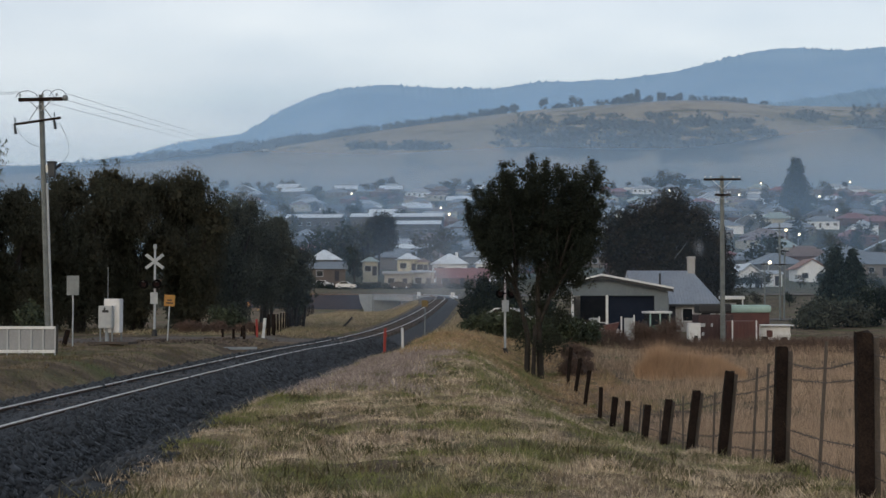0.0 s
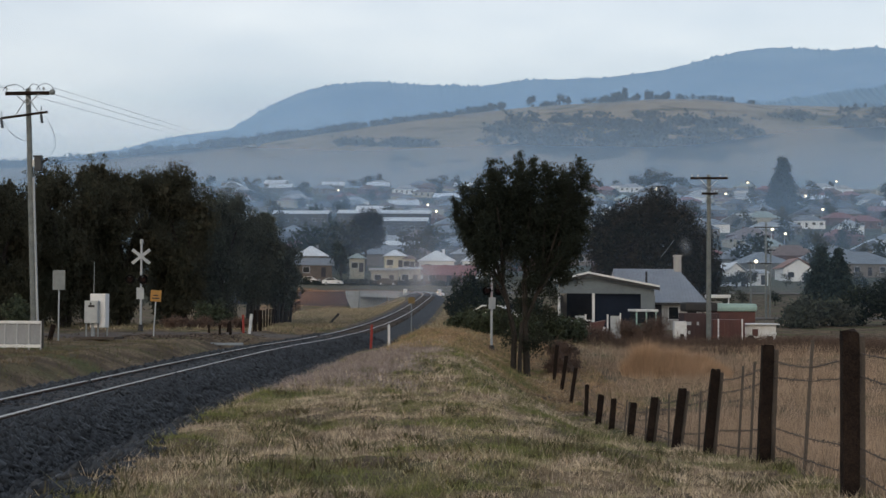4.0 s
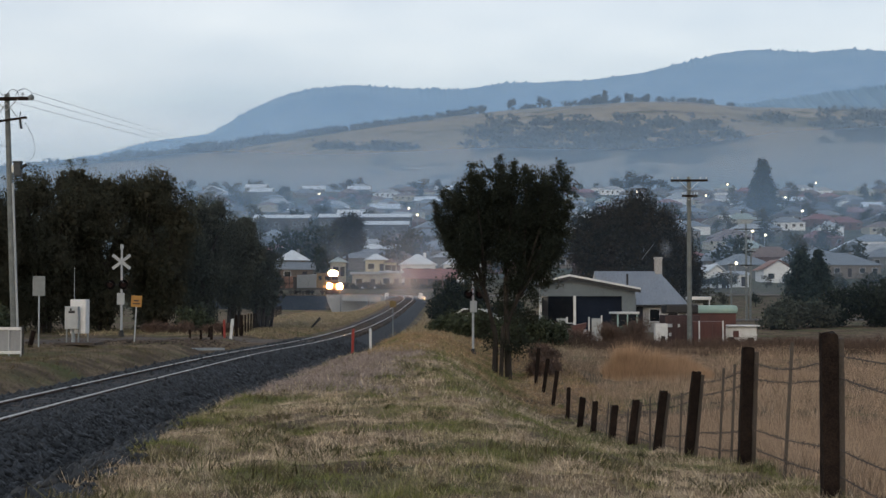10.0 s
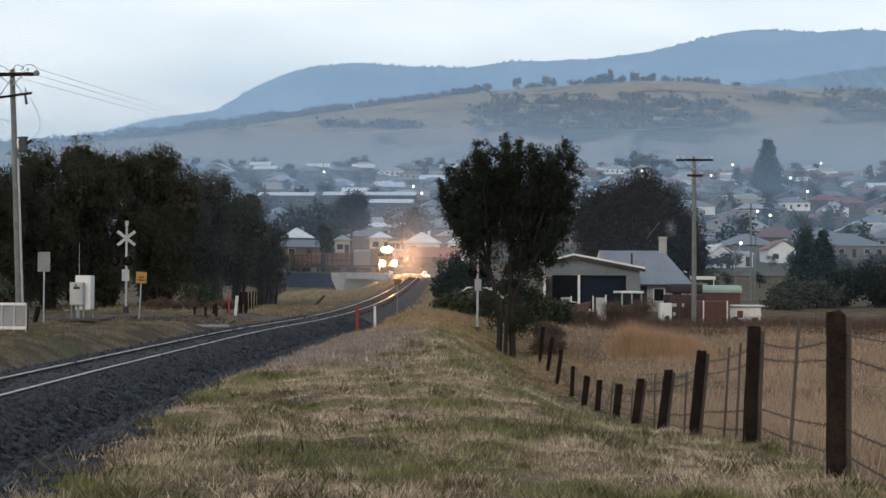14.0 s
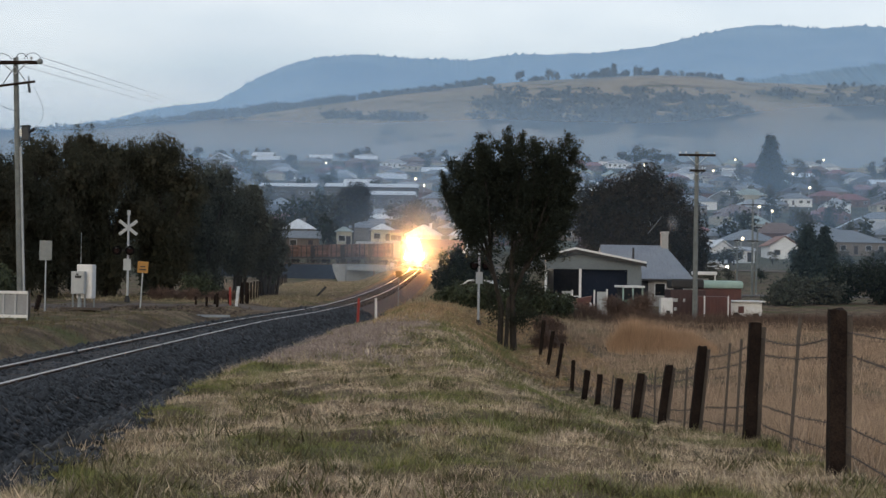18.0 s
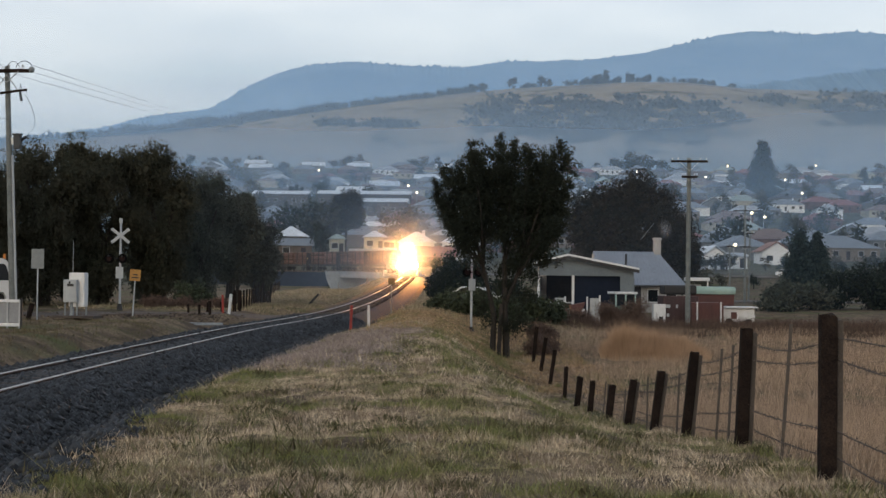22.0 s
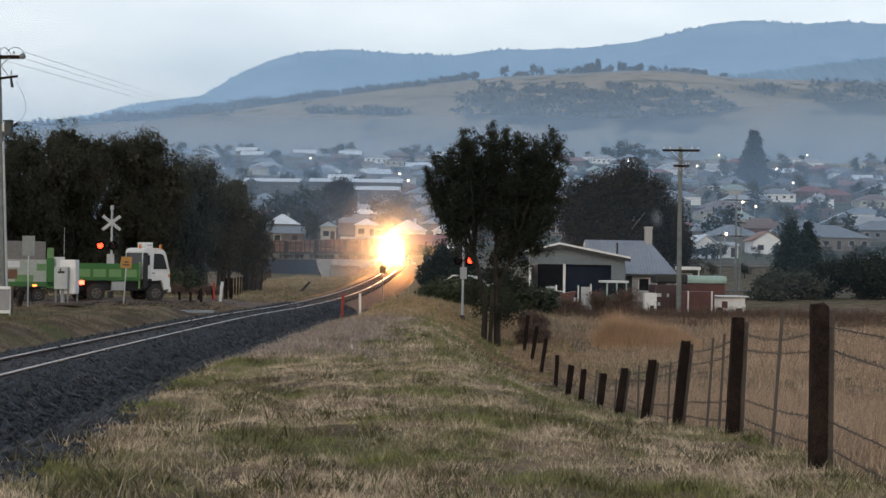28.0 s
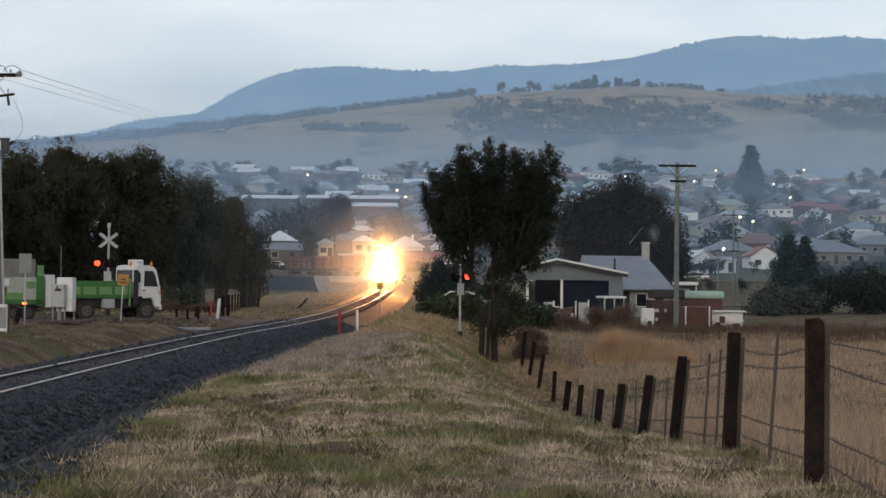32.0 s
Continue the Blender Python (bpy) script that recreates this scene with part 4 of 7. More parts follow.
def build_shrubs():
    for x, y, w, h in ((3.2, 80, 2.6, 1.6), (4.8, 79, 2.8, 1.7), (6.4, 78, 2.6, 1.7), (2.0, 84, 1.8, 1.2), (7.6, 80, 2.2, 1.4)):
        shrub(x, y, w, h, M_BUSH, abs(int(x * 10)), "green leafy shrub beside the crossing", 3600, (0.18, 0.06), group="green shrubs")
    for x, y, w, h in ((-11.9, 80, 1.9, 1.7), (-18.9, 66.5, 1.8, 1.7)):
        shrub(x, y, w, h, M_BUSH, abs(int(x * 10)), "green leafy shrub at the foot of the row of trees", 2200, (0.16, 0.05), group="green shrubs")
    for x, y, w, h in ((3.4, 102, 3.0, 4.0), (4.9, 104, 2.8, 3.4), (2.4, 106, 2.4, 3.0), (6.4, 101, 2.4, 2.4)):
        shrub(x, y, w, h, M_LEAF, abs(int(x * 10)), "dark dense shrub behind the green ones", 5000, (0.22, 0.07), group="dark shrubs")
    for x, y, w, h in ((12.9, 92, 1.7, 1.9), (14.1, 91, 1.9, 2.0), (-13.2, 77, 1.6, 0.6), (-11.9, 78, 1.5, 0.55), (-10.7, 79, 1.3, 0.5), (8.6, 86, 2.4, 1.2), (10.4, 88, 2.2, 1.0), (6.6, 70, 1.6, 0.9), (5.9, 63, 1.3, 0.8)):
        shrub(x, y, w, h, M_TWIG, abs(int(x * 10)), "bare reddish-brown winter shrub in the paddock", 6000, (0.2, 0.014), group="bare shrubs")
    # the first two shrubs use the haze-paled foliage colour
    for x, y, w, h, mat in ((34, 133, 4.4, 2.8, M_HAZEWILLOW), (37.5, 136, 4.6, 2.9, M_HAZEWILLOW), (41, 140, 5.0, 4.2, M_LEAF), (44, 138, 5, 4.6, M_LEAF), (47.5, 141, 5, 4.4, M_LEAF)):
        shrub(x, y, w, h, mat, abs(int(x * 10)), "broad dense shrub at the paddock's far edge", 3600, (0.34, 0.11), group="paddock edge shrubs")
    for x, y, w, h in ((9.3, 62, 1.7, 1.7), (10.6, 63, 2.6, 1.45), (11.9, 64, 2.4, 1.1)):
        rng = np.random.default_rng(int(x * 7))
        n = 9000
        a, r = rng.random(n) * 6.28, rng.random(n) ** 0.6
        px, py = x + np.cos(a) * r * w * 0.6, y + np.sin(a) * r * w * 0.6
        blades("tussock", px, py, h * (1.05 - 0.7 * r) * rng.uniform(0.6, 1.1, n), np.full(n, 0.025), rng, TUSSOCK, "pale orange clump of tall dry grass", cap=2.0, lean=(0.05, 0.6))


TUSSOCK = material("orange tussock", (0.47, 0.32, 0.21), (0.36, 0.24, 0.155), 1.5, 0.9, island=0.3, mask="world", spec=0.1)


def build_far_trees():
    # the big round gum behind the house
    blobs = [(-6, 0, 5.2, 2.6, 2.5, 2.6, 2300), (-3.2, 0, 7.4, 2.8, 2.6, 2.6, 2600), (0, 0, 8.4, 2.9, 2.6, 2.5, 2800), (2.6, 0, 7.2, 2.7, 2.5, 2.6, 2500), (5.2, 0, 5.4, 2.3, 2.3, 2.6, 2000),
             (-1, 0, 5, 3.6, 2.6, 2.8, 2400), (3.5, 0, 3.6, 2.8, 2.4, 2.2, 1600), (-5, 0, 3.2, 2.8, 2.4, 2.2, 1600), (6.6, 0, 3.6, 1.6, 1.6, 2.0, 900), (-6.6, 0, 6.5, 2.3, 2.3, 2.4, 2100), (-4.6, 0.3, 7.4, 2.0, 2.0, 2.0, 1500)]
    segs = [((0, 0, -0.5), (0.2, 0, 4.5), 0.45, 0.3), ((0.2, 0, 4), (3.0, 0, 7), 0.25, 0.1), ((0, 0, 4), (-3.2, 0, 7), 0.25, 0.1)]
    blobs = [(b[0] * 0.82, b[1], b[2] * 1.27, b[3] * 0.9, b[4], b[5] * 1.2, int(b[6] * 1.9)) for b in blobs]
    tree("gum_tree", 23.6, 150, "big round dark evergreen tree behind the farmhouse", "tree", segs, blobs, (0.27, 0.08), 0.3, M_GUM, 91, group="", heart=0.14)
    # a pair of dense conifers
    for i, (x, y, h, r) in enumerate(((50.7, 187, 9.7, 2.8), (53.5, 189, 9.5, 2.5), (185.5, 760, 31, 9.8))):
        blobs = [(0, 0, h * f, r * (1.08 - f) + 0.15, r * (1.08 - f) + 0.15, h * 0.12, int(3200 * (1.1 - f))) for f in (0.1, 0.22, 0.36, 0.5, 0.64, 0.78, 0.9)]
        tree("conifer", x, y, "dense dark cone-shaped conifer", "tree", [((0, 0, -0.3), (0, 0, h * 0.8), 0.25, 0.05)], blobs, (0.05 * h, 0.012 * h), 0.4, M_CONIFER, 95 + i, group="conifers")


def build_town_trees():
    rng = np.random.default_rng(23)
    kinds = []
    for i in range(5):
        blobs = []
        for k in range(7):
            a = rng.random() * 6.28
            q = rng.uniform(0.1, 0.5)
            blobs.append((math.cos(a) * q, math.sin(a) * q * 0.8, rng.uniform(0.45, 1.15), rng.uniform(0.28, 0.45), 0.35, rng.uniform(0.2, 0.34), 75))
        kinds.append((leaf_mesh("crown", blobs, (0.13, 0.042), 0.2, rng, 0.3), rng))
    trunk = bpy.data.meshes.new("trunk")
    bm = limbs(B(), [((0, 0, -0.15), (0.02, 0, 0.6), 0.05, 0.03), ((0.02, 0, 0.5), (0.25, 0, 0.9), 0.025, 0.01), ((0.02, 0, 0.5), (-0.2, 0.05, 0.95), 0.025, 0.01)])
    bm.to_mesh(trunk)
    trunk.materials.append(M_BARK)
    mats = (M_LEAF, M_WILLOW, M_LEAF, M_CONIFER, M_WILLOW)
    for (me, _), mt in zip(kinds, mats):
        me.materials.append(mt)
    spots = [(-25.5, 350, 13, 1.1), (-30.5, 352, 12, 1.1), (-21.0, 348, 12, 1.0), (-20.5, 335, 8, 0.8), (-18.6, 305, 7.5, 0.7), (-36, 345, 9, 1.0), (12.5, 300, 5, 0.9)]
    hedge = random.Random(8)
    for _ in range(46):
        y = hedge.choice((218, 240, 282, 292)) + hedge.uniform(-6, 6)
        spots.append((hedge.uniform(0.13, 0.36) * y, y, hedge.uniform(2.2, 4.2), hedge.uniform(1.1, 1.7)))
    for _ in range(190):
        y = 330 + 800 * rng.random()
        spots.append((rng.uniform(-0.2, 0.36) * y, y, rng.uniform(5, 11), rng.uniform(0.7, 1.15)))
    # clumps along the foot of the hill
    for x, h, w in ((-147, 8, 1.2), (-138, 7, 1.3), (-118, 10, 1.1), (-110, 8, 1.2), (-58, 7, 1.5), (-50, 9, 1.4), (-43, 11, 1.3), (-36, 10, 1.2), (2, 9, 1.2), (9, 10, 1.2), (18, 7, 1.4),
                    (140, 8, 1.2), (155, 12, 1.3), (163, 15, 1.2), (171, 16, 1.2), (179, 14, 1.3), (187, 11, 1.2), (-180, 8, 1.3), (-200, 9, 1.3), (75, 7, 1.2), (240, 7, 1.2), (300, 8, 1.2), (350, 9, 1.2)):
        spots.append((x, 1080 + rng.uniform(-15, 15), h, w))
    for x, y, h, w in spots:
        t = thing("town_tree", pose(x, y, land1(x, y), 0, 0, rng.uniform(0, 360)), "dark evergreen tree among the houses", "tree", "town trees")
        s = h / 1.35
        for nm, me in (("trunk", trunk), ("crown", kinds[rng.integers(0, 5)][0])):
            o = new(nm, me)
            o.parent = t
            o.matrix_basis = Matrix.Diagonal((s * w, s * w, s, 1))
    # the tall gum with an open crown above the bridge
    blobs = [(-3.2, 0, 9.2, 1.9, 1.8, 1.5, 1300), (-1.6, 0.4, 11.6, 2.2, 2, 1.8, 1700), (0.6, 0, 13.6, 2.2, 2, 1.8, 1700), (2.6, 0, 12.0, 1.9, 1.8, 1.8, 1400), (3.2, 0.3, 9.4, 1.6, 1.6, 1.6, 1000), (0.4, 0, 9.8, 2.2, 2, 1.8, 1300),
             (-3.6, 0, 6.8, 1.5, 1.5, 1.1, 700), (2.2, 0, 6.9, 1.4, 1.4, 1.2, 600), (-0.6, 0.2, 7.2, 1.5, 1.4, 1.2, 600)]
    segs = [((0, 0, -0.5), (0.1, 0, 5), 0.34, 0.27), ((0.1, 0, 4.5), (-2.8, 0, 9), 0.2, 0.08), ((0.1, 0, 5), (0.4, 0, 12.6), 0.24, 0.06), ((0.2, 0, 6), (2.8, 0, 11.2), 0.17, 0.06), ((-1.5, 0, 7), (-1.6, 0, 11.5), 0.12, 0.05)]
    tree("gum_tree", -15.6, 352, "tall dark gum with an open crown among the houses", "tree", segs, blobs, (0.42, 0.12), 0.35, M_GUM, 131, group="", spread=0.3)
    # scattered trees on the ridge and scrub on the flank of the open hill
    P, n = [], 0
    for x0, x1, m, h0, h1 in ((-1000, -480, 420, 15, 14), (-480, -240, 230, 20, 15), (-240, -40, 120, 13, 10), (-40, 40, 46, 9, 7)):
        for _ in range(m):
            f = rng.random()
            x, y = x0 + (x1 - x0) * f, 2470 + rng.uniform(-90, 30)
            h = (h0 + (h1 - h0) * f) * rng.uniform(0.45, 1.1)
            P.append((x, y, land1(x, y) + h * 0.42, h * rng.uniform(0.4, 0.9), h * 0.5, h * 0.5, 60))
    for x, w, h in ((48, 10, 10), (84, 12, 11), (106, 9, 14), (120, 9, 12), (172, 7, 18), (204, 10, 6), (228, 10, 17), (302, 9, 11), (318, 9, 15), (335, 5, 24), (355, 5, 12), (377, 8, 19), (404, 5, 13), (428, 5, 8), (487, 5, 8), (500, 8, 8), (516, 8, 7), (550, 6, 6), (62, 10, 9), (73, 9, 8), (95, 9, 8), (270, 8, 5), (290, 9, 7), (310, 11, 8), (327, 11, 7), (346, 9, 8), (192, 9, 5), (395, 13, 4), (440, 15, 4), (470, 12, 4)):
        P.append((x, 2475, land1(x, 2475) + h * 0.5, w, w * 0.8, h * 0.46, int(13 * (w + h))))
    Q = []
    for u0, u1, e0, e1, m, soft in ((0.035, 0.235, 0.094, 0.129, 3600, 1.0), (0.28, 0.36, 0.11, 0.1335, 900, 0.6), (-0.067, 0.0, 0.1045, 0.1068, 260, 0.2), (0.236, 0.27, 0.122, 0.13, 60, 1.0), (-0.2, -0.1, 0.1, 0.112, 60, 1.0), (-0.1, 0.3, 0.082, 0.095, 90, 1.0)):
        for _ in range(m):
            u, e = rng.uniform(u0, u1), rng.uniform(e0, e1)
            edge = min(1.0, 4 * (u - u0) * (u1 - u) / (u1 - u0) ** 2 / soft) * min(1.0, 4 * (e - e0) * (e1 - e) / (e1 - e0) ** 2 / soft)
            edge *= 0.62 + 0.38 * math.sin(u * 70 + 3 * math.sin(e * 260))
            edge *= min(1.0, max(0.0, 0.8 + 1.5 * noise.noise(Vector((u * 45, e * 170, 3.0)))))
            if rng.random() > edge:
                continue
            ys = np.linspace(1060, 2480, 160)
            y = float(np.interp(e, np.maximum.accumulate(land(u * ys, ys) / ys), ys))
            Q.append((u * y, y, land1(u * y, y) + 1.5, rng.uniform(8, 16), rng.uniform(8, 16), rng.uniform(1.5, 3.2), 30))
    # the blue-grey of distance is put into these foliage colours
    for nm, pts, base, label in (("ridge_trees", P, (0.09, 0.108, 0.118), "scattered trees along the ridge of the open hill"), ("hill_scrub", Q, (0.122, 0.145, 0.16), "scrub on the flank of the open hill, tinted with haze")):
        ob = part(nm, leaf_mesh(nm, pts, (3.6, 1.7) if pts is P else (5.2, 2.4), 0.2, rng, 0.3), material("foliage tinted with haze", base, tuple(c * 0.84 for c in base), 0.02, 0.9, mask="world"))
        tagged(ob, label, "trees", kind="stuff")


# ---- lineside and crossing ----
M_DISC = material("matt black target", (0.006, 0.006, 0.006), (0.004, 0.004, 0.004), 3, 0.95, spec=0.03)
M_DULL = material("dull grey sign back", (0.19, 0.21, 0.215), (0.14, 0.155, 0.16), 4, 0.6)
M_TANK = material("dark grey tank paint", (0.045, 0.05, 0.055), (0.03, 0.034, 0.038), 4, 0.7)
M_BUCK = material("greyish white board", (0.36, 0.38, 0.4), (0.28, 0.3, 0.32), 5, 0.6)


def utility_pole(x, y, h, lean, label, arms, r=0.15, transformer=False):
    t = thing("utility_pole", pose(x, y, land1(x, y) - 0.2, 0, lean, 0), label, "utility pole", "utility poles")
    part("pole", rod(B(), (0, 0, 0), (0, 0, h), r * 1.15, r * 0.85, 12), M_POLE, t, shade=False)
    for n, (z, w, sk) in enumerate(arms):
        slim = transformer and n == 1
        arm = part("crossarm", box(B(), (0, -r - 0.05, 0), (w, 0.1, 0.09 if slim else 0.15), bevel=0.01), M_POST, t, m=pose(-0.12 if slim else 0, 0, z, 0, -5 if slim else 0, sk))
        for k in (-1, 1):
            foot = z + 0.75 if slim else z - 0.75 * w * 0.35
            part("brace", rod(B(), (0, -r, foot), (k * w * 0.27, -r - 0.03, z - 0.03), 0.022, n=5), M_GALV, t)
        for k in () if slim else (-0.46, 0.05, 0.36) if transformer else (-0.46, -0.3, 0.3, 0.46):
            bm = rod(B(), (k * w, -r - 0.05, 0.05), (k * w, -r - 0.05, 0.2), 0.02, n=6)
            rod(bm, (k * w, -r - 0.05, 0.16), (k * w, -r - 0.05, 0.24), 0.06, 0.04, 8)
            part("insulator", bm, M_GREY, arm)
    if transformer:
        tank = part("transformer", box(B(), (0.36, 0, h - 3.15), (0.3, 0.3, 0.58), bevel=0.04), M_TANK, t, "dull grey transformer tank")
        part("lid", box(B(), (0.36, 0, h - 2.83), (0.36, 0.36, 0.06), bevel=0.015), M_TANK, tank)
        part("bushing", rod(B(), (0.5, 0, h - 3.1), (0.74, -0.05, h - 2.93), 0.045, 0.07, 8), M_BLACK, tank)
        part("mount", box(B(), (0.16, 0, h - 3.1), (0.14, 0.1, 0.3)), M_GALV, t)
        part("cable_pipe", rod(B(), (0.17, -0.06, 0), (0.15, -0.06, h - 3.7), 0.05, n=8), M_BUCK, t, "pale steel cable pipe")
        for k in (-0.48, 0.34):
            x, z = k * arms[1][1] - 0.12, arms[1][0] + k * arms[1][1] * 0.09
            part("drop_fuse", rod(B(), (x, -r - 0.1, z - 0.02), (x + 0.06, -r - 0.14, z - 0.42), 0.045, 0.06, 8), M_TANK, t, "grey drop-out fuse")
            tube("fuse_lead", [(x + 0.06 * u, -r - 0.12, z + 0.05 + 0.22 * math.sin(3.14 * u)) for u in np.linspace(0, 1, 7)], 0.012, M_BLACK, t)
        z = arms[0][0]
        for cx, w in ((-0.55, 0.9), (0.3, 0.5), (0.75, 0.7)):
            tube("jumper", [(cx - w / 2 + w * u, -r - 0.08, z + 0.12 + 0.26 * math.sin(3.14 * u) ** 0.6) for u in np.linspace(0, 1, 11)], 0.013, M_BLACK, t, "looped jumper cable")
        bm = B()
        bmesh.ops.create_icosphere(bm, subdivisions=2, radius=0.13, matrix=pose(1.04, -r - 0.05, z + 0.02))
        part("strain_insulator", bm, M_DULL, t, "round grey strain insulator", shade=True)
    return t


def wire(pts_from, pts_to, sag, group):
    a, b = Vector(pts_from), Vector(pts_to)
    pts = [tuple(a.lerp(b, u) - Vector((0, 0, sag * 4 * u * (1 - u)))) for u in np.linspace(0, 1, 17)]
    t = tube("power_line", pts, 0.008, M_BLACK)
    return tagged(t, "thin dark overhead power line", "power line", group)


def build_poles():
    utility_pole(-16.29, 60, 10.52, -2.3, "weathered timber power pole with two crossarms", ((10.3, 1.8, 8), (9.4, 2.0, -6)), 0.125, True)
    utility_pole(18.9, 98, 11.6, 0, "weathered timber power pole with two crossarms", ((11.35, 2.5, -5), (10.3, 1.1, 5)), 0.16)
    utility_pole(46.5, 200, 13.75, 0, "slim timber power pole among houses", ((12.95, 3.4, 0), (7.95, 1.6, 0)), 0.15)
    utility_pole(48.2, 205, 10.2, 1, "slim timber power pole among houses", ((9.8, 1.2, 0),), 0.13)
    utility_pole(43.5, 196, 8.2, 0, "slim timber power pole among houses", ((7.9, 1.0, 0),), 0.11)
    utility_pole(-57.6, 905, 14.0, 0, "distant timber power pole at the hill's foot", ((13.5, 3.0, 0),), 0.16)
    far = land1(-57.6, 905) + 13.5
    for x, z, k, up in ((-15.6, 10.12, 1.2, 1.0), (-16.2, 10.02, 0.0, 0.6), (-16.4, 9.75, -1.2, 0.0)):
        wire((x, 59.85, z), (-57.6 + k, 905, far + up), 0.0, "power lines")
    for x, z in ((-17.55, 10.12), (-17.25, 10.2)):
        wire((x, 59.85, z), (-46.0, 58, 10.2), 0.2, "power lines")
    for k in (-1.15, 1.15):
        wire((18.9 + k, 98, 10.0), (46.5 + k, 200, 12.2), 0.9, "power lines")
    # slack leads from the fuses to the pole and to the transformer
    for a, b, c in (((-17.65, 8.72), (-17.3, 7.95), (-16.6, 7.9)), ((-15.9, 8.9), (-15.15, 7.7), (-15.75, 7.3))):
        pts = [((1 - u) ** 2 * a[0] + 2 * u * (1 - u) * b[0] + u * u * c[0], 59.8, (1 - u) ** 2 * a[1] + 2 * u * (1 - u) * b[1] + u * u * c[1]) for u in np.linspace(0, 1, 15)]
        tagged(tube("power_line", pts, 0.008, M_BLACK), "thin slack lead hanging beside the power pole", "power line", "power lines")


def steel_fence():
    x0, y0 = -12.1, 45.3
    t = thing("steel_fence", pose(x0, y0, land1(x0, y0)), "low white steel panel fence with grey infill", "fence", "")
    W, n = 9.3, 25
    part("top_rail", box(B(), (-W / 2, -0.03, 0.86), (W, 0.07, 0.09), bevel=0.01), M_WHITE, t)
    part("bottom_rail", box(B(), (-W / 2, -0.03, 0.12), (W, 0.07, 0.1), bevel=0.01), M_WHITE, t)
    post = panel = None
    for i in range(n + 1):
        if post is None:
            post = part("post", box(B(), (0, -0.02, 0.45), (0.045, 0.05, 0.9)), M_BUCK, t).data
            panel = part("panel", box(B(), (-0.186, 0.005, 0.49), (0.33, 0.02, 0.62)), material("grey sheet infill", (0.24, 0.255, 0.27), (0.19, 0.2, 0.22), 1.5, 0.5, obrand=0.15), t).data
            continue
        for nm, me in (("post", post), ("panel", panel)):
            if nm == "panel" and i == n:
                continue
            o = new(nm, me)
            o.parent = t
            o.matrix_basis = pose(-i * W / n, 0, 0)
    part("end_post", box(B(), (0.05, 0, 0.45), (0.06, 0.06, 1.0)), M_BLACK, t)


def board_sign(name, x, y, h, w, hh, mat, label, lean=0.0, boards=()):
    t = thing(name, pose(x, y, land1(x, y) - 0.1, 0, lean, 0), label, "sign")
    part("post", rod(B(), (0, 0.04, 0), (0, 0.04, h), 0.03, n=8), M_DULL if name == "track_sign" else M_GALV, t)
    part("board", box(B(), (0, 0, h - hh / 2), (w, 0.015, hh), bevel=0.005), mat, t)
    for z in (h - hh * 0.25, h - hh * 0.75):
        part("bracket", box(B(), (0, 0.02, z), (w * 0.7, 0.025, 0.03)), M_GALV, t)
    for z, bw in boards:
        part("marking", box(B(), (0, -0.011, z), (bw, 0.004, 0.05)), M_BLACK, t)
    return t


M_LAMP = material("red signal lens, lit", (0.5, 0.02, 0.01), (0.5, 0.02, 0.01), 2, 0.3, emit=(1.0, 0.025, 0.008, 9))
M_LENS = material("red signal lens, dark", (0.016, 0.006, 0.006), (0.012, 0.005, 0.005), 2, 0.6, spec=0.1)
FLASHERS = []


def crossing_signal(x, y, top, turn, label, board_z, side=0.0):
    h = top - land1(x, y) + 0.1
    t = thing("crossing_signal", pose(x, y, land1(x, y) - 0.1, 0, 0, turn), label, "crossing signal", "crossing signals")
    part("mast", rod(B(), (0, 0.06, 0), (0, 0.06, h), 0.055, n=12), M_BUCK, t, "pale steel mast")
    part("base", rod(B(), (0, 0.06, 0), (0, 0.06, 0.4), 0.16, 0.1, 12), M_BLACK, t, "black cast base")
    part("cap", rod(B(), (0, 0.06, h), (0, 0.06, h + 0.22), 0.09, 0.08, 10), M_GREY, t)
    for a in (38, -38):
        arm = part("crossbuck_board", box(B(), (0, -0.012 if a > 0 else -0.03, 0), (1.08, 0.014, 0.15), bevel=0.003), M_BUCK, t, "white crossbuck board", m=pose(0, 0, h - 0.62, 0, a, 0))
        for k in (-0.32, 0.32):
            part("lettering", box(B(), (k, -0.024 if a > 0 else -0.041, 0), (0.36, 0.003, 0.09)), M_GREY, arm, "grey bars of unreadable lettering")
    part("lamp_arm", rod(B(), (side - 0.42, 0.0, h - 1.72), (side + 0.42, 0.0, h - 1.72), 0.03, n=8), M_BLACK, t)
    for k in (-1, 1):
        c = (side + k * 0.31, -0.04, h - 1.72)
        bg = part("background_disc", rod(B(), (c[0], -0.03, c[2]), (c[0], -0.05, c[2]), 0.23, n=24), M_DISC, t, "black target disc")
        part("hood", rod(B(), (c[0], -0.05, c[2] + 0.11), (c[0], -0.3, c[2] + 0.13), 0.035, n=8), M_BLACK, bg)
        part("lens", rod(B(), (c[0], -0.05, c[2]), (c[0], -0.075, c[2]), 0.12, n=20), M_LENS, t, "dark red glass lens")
        bulb = part("lamp", rod(B(), (0, 0.012, 0), (0, -0.012, 0), 0.14, 0.12, 20), M_LAMP, t, "lit red lamp")
        FLASHERS.append((bulb, (c[0], c[2]), k))
    part("notice", box(B(), (-0.02, -0.02, board_z), (0.36, 0.02, 0.56), bevel=0.005), M_GREY, t, "small pale grey notice plate")
    return t


